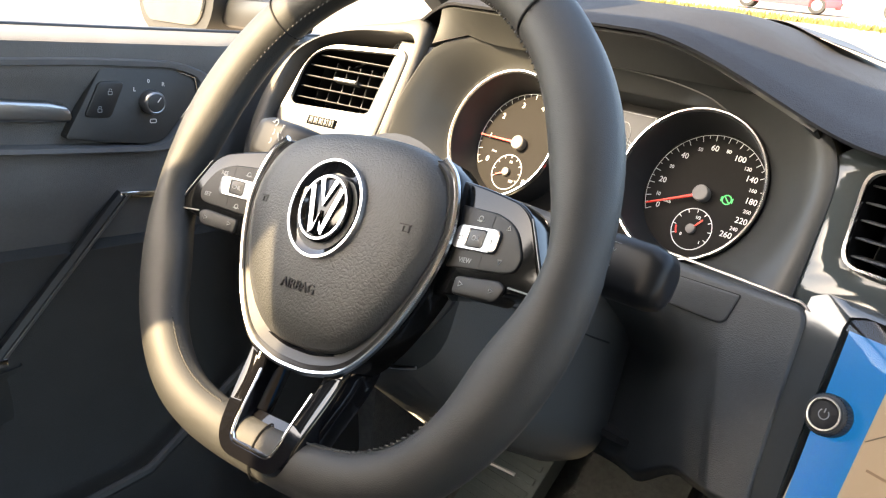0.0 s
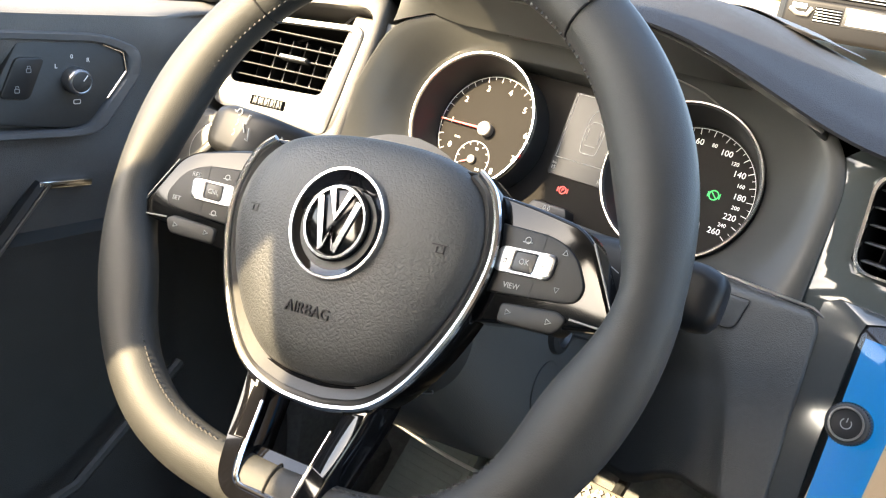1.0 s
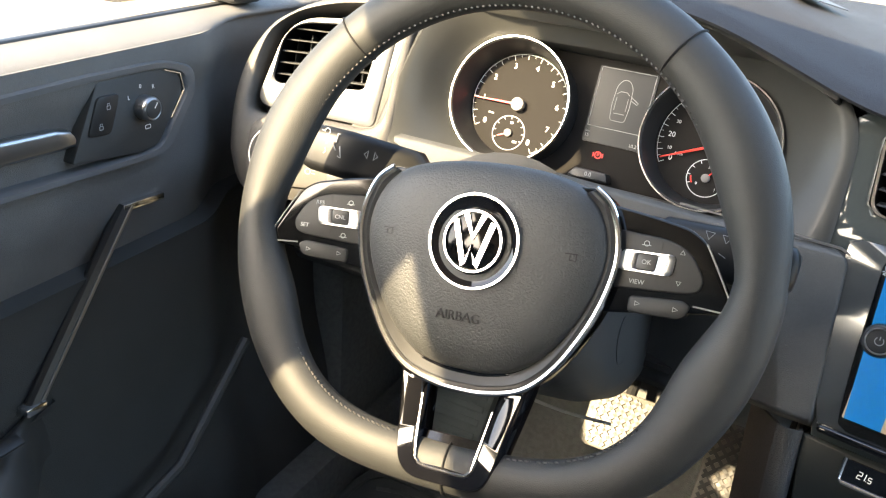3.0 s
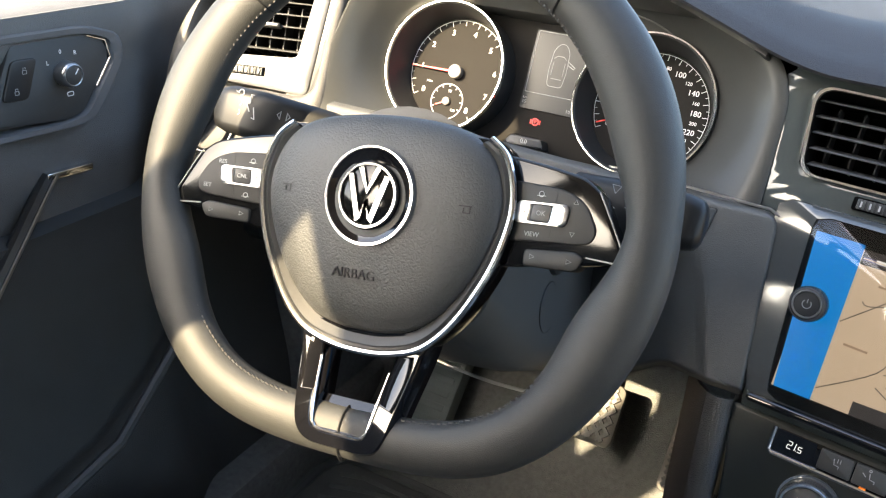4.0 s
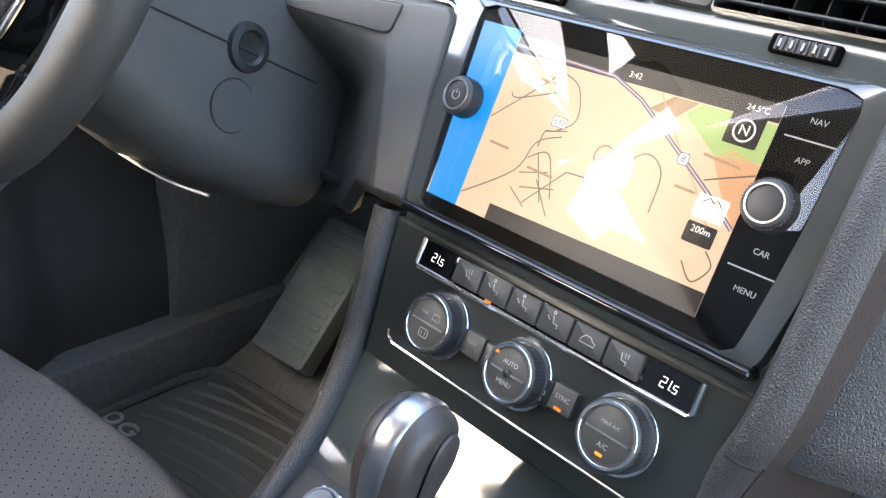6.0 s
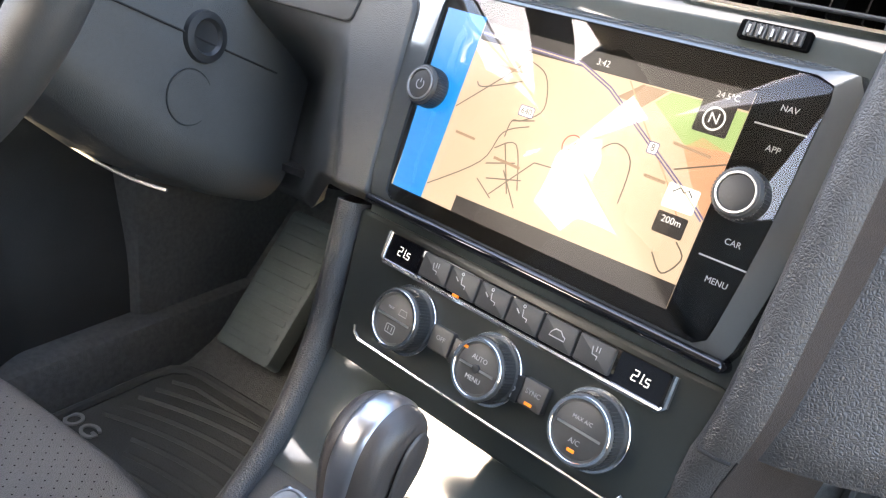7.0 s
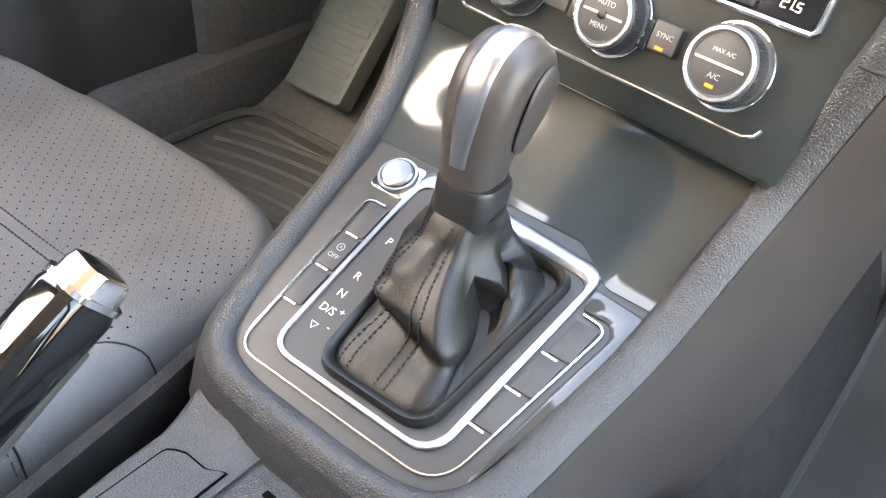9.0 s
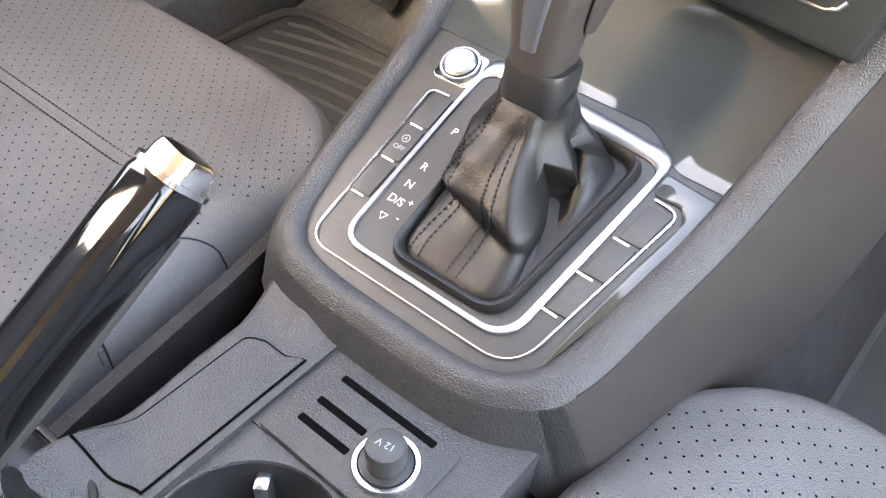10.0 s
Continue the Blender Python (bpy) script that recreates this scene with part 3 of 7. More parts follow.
# ---- steering column with stalks ----
def steering_column():
    c = thing("steering_column", WHEEL_M, "black plastic steering column cover with control stalks", "steering column")
    loops = []
    for z, hw, top, bot in ((-0.052, 0.052, 0.040, -0.070), (-0.056, 0.060, 0.046, -0.082), (-0.10, 0.064, 0.046, -0.100), (-0.16, 0.066, 0.045, -0.118), (-0.24, 0.068, 0.045, -0.125), (-0.28, 0.066, 0.043, -0.122)):
        loops.append(flat(rrect(0, (top + bot) / 2, hw * 2, top - bot, 0.035, 8), z))
    shroud = part("shroud", loft(loops), LOWER, c, "matt black column shroud", 50)
    part("shroud_seam", tube([(x, -0.0205 - 0.0001, z) for x, z in ((0.0605, -0.06), (0.0648, -0.10), (0.0668, -0.16), (0.0685, -0.24))], 0.0008, 6), EMBOSS, shroud)
    part("adjust_boss", moved(lathe([(0.019, 0), (0.018, 0.004), (0.013, 0.005), (0.011, 0.002), (0.004, 0.001)], 32), pose(0.0655, -0.018, -0.165, 0, 90, 0)), BLACK, c, "round lock boss")
    part("round_mark", moved(band(circle(0, 0, 0.0205), circle(0, 0, 0.0193), -0.002, 0.0010, 0.0002), pose(0.0655, -0.062, -0.165, 0, 90, 0)), BLACK, c)
    wi = WHEEL_M.inverted()
    # two bright tubes drawn as highlights along the shroud's lower edge
    part("shroud_highlight", tube(smooth_loop([tuple(wi @ Vector(p)) for p in ((-0.408, 0.092, 0.794), (-0.355, 0.097, 0.783), (-0.310, 0.100, 0.7785), (-0.270, 0.106, 0.778))], 6, False), 0.0014, 6), SATIN, c, "bright line drawn as a highlight on the shroud's lower edge")
    part("edge_highlight", tube([(x, -0.0725 - 0.02 * (1 - (x / 0.055) ** 2) * 0.5, -0.053) for x in [-0.045 + 0.09 * i / 14 for i in range(15)]], 0.0012, 6), SATIN, c)
    # indicator stalk, towards the door
    back = Matrix.Translation((0, 0.033, -0.084)) @ pose(0, 0, 0, 0, 0, -7.3)

    def stalk(sx, thick, l0, l1):
        prof = []
        for f, hw, hh in ((0.0, 0.007, 0.007), (0.25, 0.0085, 0.008), (0.32, 0.0145 * thick, 0.0115 * thick), (0.7, 0.0165 * thick, 0.0125 * thick), (0.90, 0.0160 * thick, 0.0122 * thick), (0.965, 0.0140 * thick, 0.0106 * thick), (0.992, 0.0105 * thick, 0.0080 * thick), (1.0, 0.0060 * thick, 0.0050 * thick)):
            x = sx * (l0 + (l1 - l0) * f)
            prof.append([tuple(back @ Vector((x, q[0], q[1] + 0.020 * f))) for q in rrect(0, 0.004 * f, hw * 2, hh * 2, 0.008, 5)])
        return loft(prof)
    ls = part("indicator_stalk", stalk(-1, 1.15, 0.05, 0.190), STALK, c, "glossy black indicator stalk with light symbols", 50)
    sym = []
    for i in range(3):
        sym += [line_bm(circle(-0.158, 0.011 - i * 0.0075, 0.0024, 12), 0.0006, 0, 0.0004, True), line_bm([(-0.165, 0.011 - i * 0.0075), (-0.161, 0.011 - i * 0.0075)], 0.0006, 0, 0.0004)]
    sym += [line_bm([(-0.147, -0.002), (-0.151, 0.004), (-0.148, 0.004), (-0.148, 0.011), (-0.146, 0.011)], 0.0007, 0, 0.0004), line_bm([(-0.144, 0.002), (-0.141, -0.007), (-0.144, -0.006)], 0.0007, 0, 0.0004),
            line_bm([(-0.118, 0.004), (-0.121, 0.001), (-0.118, -0.002)], 0.0007, 0, 0.0004, True), line_bm([(-0.112, 0.004), (-0.109, 0.001), (-0.112, -0.002)], 0.0007, 0, 0.0004, True)]
    part("symbols", moved(join(*sym), back @ Matrix.Translation((-0.008, 0.003, 0.0335))), PRINT, ls)
    rs = part("wiper_stalk", stalk(1, 1.10, 0.06, 0.190), STALK, c, "black wiper stalk with symbols", 50)
    sym = []
    for i in range(4):
        sym += [line_bm([(0.130 + i * 0.011, 0.010), (0.136 + i * 0.011, 0.010), (0.133 + i * 0.011, 0.005)], 0.0005, 0, 0.0004, True), line_bm([(0.130 + i * 0.011, -0.002), (0.135 + i * 0.011, -0.004)], 0.0005, 0, 0.0004)]
    part("symbols", moved(join(*sym), back @ Matrix.Translation((0, 0.002, 0.0310))), PRINT, rs)
    return c


steering_column()


# ---- instrument cluster ----
def cluster():
    c = thing("instrument_cluster", DIAL_M, "instrument cluster with two chrome-ringed round dials and a small display", "instrument cluster")
    part("face_plate", prism(rrect(0, 0.004, 0.40, 0.150, 0.03), -0.02, -0.001), DIAL, c, "matt black face")
    side = resample(rrect(-0.0005, 0.0, 0.3095, 0.1215, 0.0605, 12), 128)
    wide = rpoly([(-0.2035, -0.072), (0.2070, -0.072), (0.2070, 0.038), (0.158, 0.079), (-0.150, 0.079), (-0.1785, 0.054)], [0.012, 0.012, 0.03, 0.04, 0.03, 0.02], 8)
    wide = resample(wide, 128)

    def lift(x):
        return 0.034 * sstep(-0.12, -0.20, x) + 0.019 * sstep(0.11, 0.19, x)
    mid0 = [(a[0] * 0.75 + b[0] * 0.25, a[1] * 0.75 + b[1] * 0.25, 0.045 + 0.96 * lift(a[0])) for a, b in zip(wide, side)]
    mid = [(a[0] * 0.5 + b[0] * 0.5, a[1] * 0.5 + b[1] * 0.5, 0.036 + 0.55 * lift(a[0])) for a, b in zip(wide, side)]
    part("surround", collar(flat(wide, -0.01), [(a[0], a[1], 0.0455 + lift(a[0])) for a in wide], [(a[0] * 0.985, a[1] * 0.985, 0.047 + lift(a[0])) for a in wide], mid0, mid, [(a[0], a[1], 0.030) for a in side], flat([(a[0] * 0.995, a[1] * 0.98) for a in side], 0.0275), flat([(a[0] * 0.99, a[1] * 0.97) for a in side], -0.01)), SURR, c, "glossy grey dial surround", 50)

    # pale tube in place of the highlight on the brow's groove
    part("brow_highlight", tube(smooth_loop([(-0.080, 0.0735, 0.0458), (0.0, 0.0735, 0.0458), (0.050, 0.0715, 0.0440), (0.085, 0.0665, 0.0385), (0.104, 0.0590, 0.0335)], 8, False), 0.0006, 6), VENTP, c)

    def dial(cx, name, numbers, a_first, a_last, count, sub_x, needle_deg, sub_needle):
        d = part(name, lathe([(0.052, 0.0), (0.052, 0.0004), (0.01, 0.0006)], 64, cx, 0), DIAL, c)
        part("cone", collar(flat(circle(cx, 0, 0.0585, 64), 0.0), flat(circle(cx, 0, 0.0585, 64), 0.032), flat(circle(cx, 0, 0.0572, 64), 0.033), flat(circle(cx, 0, 0.0518, 64), 0.004), flat(circle(cx, 0, 0.0510, 64), 0.0)), BLACK, d)
        part("ring", band(circle(cx, 0, 0.0600, 64), circle(cx, 0, 0.0583, 64), 0.030, 0.0350), CHROME, d, "chrome dial ring")
        major, minor = [], []
        for i in range(count + 1):
            a = radians(a_first + (a_last - a_first) * i / count)
            big = i % 2 == 0
            p0, p1 = 0.0488, (0.0442 if big else 0.0464)
            (major if big else minor).append(line_bm([(cx + p0 * math.cos(a), p0 * math.sin(a)), (cx + p1 * math.cos(a), p1 * math.sin(a))], 0.00042 if big else 0.00026, 0.0007, 0.0003))
        arc = [(cx + 0.0490 * math.cos(radians(a_first + (a_last - a_first) * i / 60)), 0.0490 * math.sin(radians(a_first + (a_last - a_first) * i / 60))) for i in range(61)]
        part("scale", join(*major, *minor, line_bm(arc, 0.0003, 0.0007, 0.0002)), WHITE, d)
        for s, f, size in numbers:
            a = radians(a_first + (a_last - a_first) * f)
            part("numeral", text_bm(s, size, cx + 0.0382 * math.cos(a), 0.0382 * math.sin(a), 0.0008, 0.00015), WHITE, d)
        a = radians(needle_deg)
        ca, sa = math.cos(a), math.sin(a)
        part("needle", loft([[(cx + ca * r - sa * q * w, sa * r + ca * q * w, z) for q, z in ((-1, 0.0045), (1, 0.0045), (0.6, 0.0058), (-0.6, 0.0058))] for r, w in ((0.006, 0.0013), (0.0465, 0.0006))]), RED, d, "red needle")
        part("needle_cap", lathe([(0.0062, 0.0006), (0.0066, 0.0075), (0.0058, 0.0085)], 28, cx, 0), CAPGREY, d)
        # small gauge
        sy = -0.0285
        sub = part("small_gauge", band(circle(sub_x, sy, 0.0170, 40), circle(sub_x, sy, 0.0164, 40), 0.0008, 0.0012, 0.0002), WHITE, d)
        tk = []
        for i in range(9):
            b = radians(205 - 230 * i / 8)
            tk.append(line_bm([(sub_x + 0.0162 * math.cos(b), sy + 0.0162 * math.sin(b)), (sub_x + 0.0138 * math.cos(b), sy + 0.0138 * math.sin(b))], 0.0005, 0.0008, 0.0003))
        part("scale", join(*tk), WHITE, sub)
        b = radians(sub_needle)
        part("needle", line_bm([(sub_x, sy), (sub_x + 0.0115 * math.cos(b), sy + 0.0115 * math.sin(b))], 0.0011, 0.002, 0.0006), RED, sub)
        part("needle_cap", lathe([(0.0038, 0.0008), (0.0038, 0.0036), (0.0032, 0.004)], 20, sub_x, sy), CAPGREY, sub)
        return d
    tach = dial(-0.0945, "tachometer", [(str(i), i / 8, 0.0074) for i in range(9)], 214, -62, 32, -0.0985, 181, 205)
    part("lettering", text_bm("1/min", 0.0028, -0.1215, -0.0125, 0.0008), WHITE, tach)
    for s, x, y in (("90", -0.0975, -0.0185), ("130", -0.0905, -0.036)):
        part("lettering", text_bm(s, 0.0034, x, y, 0.0009), WHITE, tach)
    angles = (207, 193, 175, 156, 136, 116, 98, 80, 63, 47, 33, 19.5, 6.5, -6, -18, -30, -41)
    names = ("0", "10", "20", "30", "40", "50", "60", "80", "100", "120", "140", "160", "180", "200", "220", "240", "260")
    speeds = [(s, (208 - q) / 246, 0.0066 if k % 2 == 0 else 0.0042) for k, (s, q) in enumerate(zip(names, angles))]
    speedo = dial(0.0935, "speedometer", speeds, 208, -38, 36, 0.0945, 204, 52)
    for s, x, y in (("km/h", 0.066, -0.0125), ("1/2", 0.0965, -0.0185), ("0", 0.0875, -0.0345), ("1", 0.1045, -0.037)):
        part("lettering", text_bm(s, 0.0036, x, y, 0.0009), WHITE, speedo)
    part("red_zone", line_bm([(0.0945 + 0.0132 * math.cos(radians(a)), -0.0275 + 0.0132 * math.sin(radians(a))) for a in (185, 195, 205, 213)], 0.0012, 0.0009), RED, speedo)
    part("warning_lamp", join(line_bm(circle(0.113, 0.001, 0.0036, 20), 0.0008, 0.0009, 0.0003, True), line_bm([(0.1085, 0.003), (0.1085, -0.001)], 0.0007, 0.0009), line_bm([(0.1175, 0.003), (0.1175, -0.001)], 0.0007, 0.0009), line_bm([(0.111, 0.003), (0.115, -0.001)], 0.0008, 0.0009)), GREENLED, speedo, "lit green lamp")
    # central display
    disp = part("display", prism(rrect(0.003, 0.0165, 0.056, 0.0715, 0.001, 2), -0.001, 0.0006), DISP, c, "small dark trip display")
    part("display_frame", band(rrect(0.003, 0.0235, 0.0525, 0.056, 0.0008, 2), rrect(0.003, 0.0235, 0.0515, 0.055, 0.0006, 2), 0.0006, 0.0009, 0.0001), PRINT, disp)
    body = rpoly([(-0.007, 0.004), (0.007, 0.004), (0.0085, 0.018), (0.0075, 0.036), (0.003, 0.0425), (-0.003, 0.0425), (-0.0075, 0.036), (-0.0085, 0.018)], 0.003, 3)
    body = [(x + 0.003, y) for x, y in body]
    part("car_drawing", join(line_bm(body, 0.0005, 0.0008, 0.0002, True), line_bm([(-0.003, 0.029), (0.0, 0.0315), (0.006, 0.0315), (0.009, 0.029)], 0.0005, 0.0008), line_bm([(-0.002, 0.011), (0.008, 0.011)], 0.0005, 0.0008), line_bm([(-0.0025, 0.026), (-0.0025, 0.014)], 0.0004, 0.0008),
                             line_bm([(0.0085, 0.026), (0.0085, 0.014)], 0.0004, 0.0008), line_bm([(0.0112, 0.028), (0.0185, 0.0235), (0.0175, 0.022), (0.0112, 0.025)], 0.0006, 0.0008, 0.0002, True)), PRINT, disp)
    for s, z, x, y in (("15", 0.0045, -0.0215, -0.0135), ("km", 0.0032, -0.0215, -0.0095), ("10.2", 0.0045, 0.0235, -0.0155)):
        part("lettering", text_bm(s, z, x, y, 0.0008), PRINT, disp)
    part("brake_lamp", join(line_bm(circle(-0.006, -0.030, 0.0030, 20), 0.0008, 0.0002, 0.0003, True), text_bm("P", 0.0042, -0.006, -0.030, 0.0003), line_bm([(-0.0105, -0.028), (-0.0105, -0.032)], 0.0007, 0.0002), line_bm([(-0.0015, -0.028), (-0.0015, -0.032)], 0.0007, 0.0002)), REDLED, c, "lit red lamp")
    ledge = part("reset_key", prism(rpoly([(-0.026, -0.0545), (0.014, -0.0545), (0.010, -0.0455), (-0.020, -0.0455)], 0.002), 0.0, 0.017, 0.002), BLACK, c)
    part("lettering", text_bm("0.0", 0.0055, -0.006, -0.050, 0.0171), PRINT, ledge)
    part("cluster_ledge", box(-0.165, 0.165, -0.066, -0.0565, 0.0, 0.020, 0.002), SOFT, c)
    return c


cluster()


# ---- dashboard ----
def dash_top(u, v):
    x = -0.76 + 1.52 * u
    hood = sstep(-0.62, -0.52, x) * (1 - sstep(-0.33, -0.12, x))
    y0 = 0.252 + (0.2135 - 0.146 * max(-0.2, min(0.18, x)) - 0.252) * sstep(-0.25, -0.13, x)
    y = y0 + (0.862 - y0) * v + 0.03 * (1 - v) * sstep(-0.62, -0.75, x)
    rise = 1.034 + 0.052 * hood
    crest = 1.053 + 0.047 * hood
    z = rise + (crest - rise) * sstep(0, 0.16, v) - (crest - 1.03) * sstep(0.22, 0.9, v)
    z -= 0.006 * (1 - min(1.0, v / 0.03)) ** 2
    return (x, y, z - 0.05 * sstep(0.55, 0.76, abs(x)) * (1 - v))


def dashboard():
    d = thing("dashboard", None, "dark soft-grained dashboard with glossy grey trim", "dashboard")

    # soft upper pad, with the hood over the dials
    def top(u, v):
        return dash_top(u, v)
    part("upper_pad", sheet(top, 152, 40, 0.0025), DASH, d, "dark grey soft-grained top pad", 60)

    # skirt of the hood, down to the dial surround

    def skirt(u, v):
        x = -0.176 + 0.360 * u
        edge = 0.0772 - 0.72 * max(0.0, x - 0.146) - 0.82 * max(0.0, -0.152 - x)
        n = 0.0480 + 0.034 * sstep(-0.12, -0.20, x) + 0.019 * sstep(0.11, 0.19, x)
        low = DIAL_M @ Vector((x, edge - 0.002, n - 0.0004))
        px, py, pz = dash_top((low.x + 0.76) / 1.52, 0.0)
        top_p = Vector((low.x, py + 0.006, pz - 0.0035))
        mid = low.lerp(top_p, 0.5) + Vector((0, 0.004, -0.002))
        a, b = low.lerp(mid, v), mid.lerp(top_p, v)
        return tuple(a.lerp(b, v))
    part("hood_skirt", sheet(skirt, 60, 8, 0.003), SURR, d, "dark satin face under the hood", 70)

    # outer panel by the door, round the side vent: a lip stands proud of the vent
    fr = resample(smooth_loop([(0.016, -0.118), (0.026, -0.03), (0.030, 0.0800), (-0.010, 0.0780), (-0.066, 0.0640), (-0.098, 0.0465), (-0.116, 0.0300), (-0.130, 0.0020), (-0.138, -0.030), (-0.139, -0.060), (-0.134, -0.095), (-0.110, -0.128), (-0.040, -0.126)], 5), 120)
    hole = resample(smooth_loop([(0.008, -0.046), (0.016, 0.0), (0.022, 0.0600), (-0.005, 0.0640), (-0.045, 0.0615), (-0.080, 0.0525), (-0.104, 0.0360), (-0.115, 0.0060), (-0.119, -0.020), (-0.1195, -0.042), (-0.112, -0.049), (-0.085, -0.049), (-0.040, -0.048)], 5), 120)
    hole = aligned(hole, fr)

    def between(f, z):
        return [(a[0] + (b[0] - a[0]) * f, a[1] + (b[1] - a[1]) * f, z) for a, b in zip(fr, hole)]
    sp = part("side_panel", collar(between(0, -0.06), between(0, 0.004), between(0.15, 0.0105), between(0.4, 0.0130), between(0.8, 0.0130), between(0.95, 0.0105), between(1.0, 0.006), between(1.02, -0.03)), GRAINL, d, "satin grey end panel", 50)
    sp.matrix_world = VENTL_M
    ol = part("side_trim", prism(rpoly([(-0.02, -0.056), (0.006, -0.056), (0.043, 0.062), (0.0, 0.064)], 0.003), -0.04, 0.0005, 0.002), VENTP, d, "satin silver-grey trim")
    ol.matrix_world = VENTL_M

    # panel below the dials, from the door to the centre stack
    km = frame_of((-0.1409, 0.2003, 0.9239), (1, 0, 0), (0, 0.0455, 0.118))

    def knee(u, v):
        u = 1 - (1 - u) ** 1.7
        y = 0.0085 - 0.1385 * v
        right = 0.0045 + 0.0085 * v
        if y > -0.0050:
            right -= 0.0135 - math.sqrt(max(0.0, 0.0135 ** 2 - (y + 0.0050) ** 2))
        x = -0.5740 + (right + 0.5740) * u
        y += 0.0065 * sstep(-0.02, -0.30, x) * (1 - v)
        fold = -0.0400 + 0.27 * max(0.0, -0.030 - y)
        z = -(0.004 * sstep(fold, fold - 0.012, x) + 0.085 * sstep(fold + 0.004, fold - 0.125, x)) * sstep(-0.016, -0.060, y)
        z -= 0.010 * sstep(right - 0.005, right, x) ** 2 + 0.006 * sstep(0.04, 0.0, v) ** 2 + 0.012 * sstep(0.94, 1.0, v) ** 2
        z -= 0.05 * sstep(-0.045, -0.120, y) * sstep(-0.20, -0.32, x)
        y -= 0.028 * v * v * sstep(-0.045, -0.100, x)
        return (x, y, z)
    kp = part("knee_panel", sheet(knee, 150, 70, 0.012), LOWER, d, "matt dark grey lower panel", 60)
    kp.matrix_world = km
    lid = rpoly([(-0.150, -0.0012), (-0.0400, 0.0015), (-0.0440, -0.0215), (-0.150, -0.0195)], [0.002, 0.002, 0.007, 0.002], 6)
    kj = part("lid_joint", prism(lid, 0.0, 0.0004), EMBOSS, d)
    kj.matrix_world = km
    kc = part("knee_lid", prism([(-0.095 + (x + 0.095) * 0.985, -0.010 + (y + 0.010) * 0.93) for x, y in lid], 0.0, 0.0016, 0.0010), LOWER, d, "small flush lid")
    kc.matrix_world = km
    ke = part("knee_edge", tube([(0.0150, -0.1240, -0.0040), (0.0120, -0.0500, -0.0040), (0.0095, -0.0150, -0.0040), (0.0050, 0.0050, -0.0040), (-0.0050, 0.0098, -0.0040), (-0.0500, 0.0115, -0.0040), (-0.1300, 0.0140, -0.0040)], 0.0011, 6), SATIN, d, "thin bright edge")
    ke.matrix_world = km
    part("ledge", box(-0.555, -0.190, 0.206, 0.27, 0.893, 0.9010, 0.003), SOFT, d, "narrow dark ledge under the dials")

    # dark sheet added over the pedals, where there is only shade
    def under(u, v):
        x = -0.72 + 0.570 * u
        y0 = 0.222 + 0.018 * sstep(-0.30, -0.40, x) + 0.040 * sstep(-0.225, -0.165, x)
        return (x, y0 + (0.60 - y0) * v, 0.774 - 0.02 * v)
    part("shade_sheet", sheet(under, 40, 6, 0.006), CARPET_SHADED, d, "added dark sheet standing in for shade over the pedals", 60)
    # glossy centre trim round vents and screen
    cu_ = rpoly([(-0.1690, 0.1180), (0.1730, 0.1180), (0.1800, 0.2260), (-0.1775, 0.2260)], [0.002, 0.002, 0.012, 0.004], 7)
    ch = rpoly([(-0.1475, 0.1520), (0.1575, 0.1520), (0.1640, 0.2155), (-0.1540, 0.2155)], [0.010, 0.010, 0.012, 0.012], 7)
    cp = part("centre_trim", band(resample(cu_, 120), resample(ch, 120), -0.06, -0.0085, 0.002), TRIM, d, "glossy grey centre trim")
    cp.matrix_world = GLASS_M
    cl = part("lower_trim", prism(rpoly([(-0.1690, 0.1176), (-0.150, 0.080), (-0.128, -0.034), (0.133, -0.034), (0.142, 0.060), (0.1730, 0.1176)], [0.002, 0.04, 0.01, 0.01, 0.04, 0.002], 7), -0.06, -0.0088, 0.001), TRIM, d, "glossy grey trim behind the screen")
    cl.matrix_world = GLASS_M
    # far side of the dashboard, over the passenger's knees
    def far(u, v):
        x = 0.136 + 0.58 * u
        z = 1.02 - 0.255 * min(1.0, v / 0.7) - 0.012 * max(0.0, v - 0.7)
        y = 0.122 + 0.36 * max(0, z - 0.78) + 0.10 * sstep(0.0, 0.45, u) + 0.9 * max(0.0, v - 0.7) ** 1.0
        return (x, y, z)
    part("glovebox_panel", sheet(far, 24, 60, 0.02), GRAIN, d, "dark grey glovebox panel", 60)
    part("dash_core", box(-0.70, 0.70, 0.36, 0.50, 0.79, 1.0), BLACK, d)
    return d


dashboard()


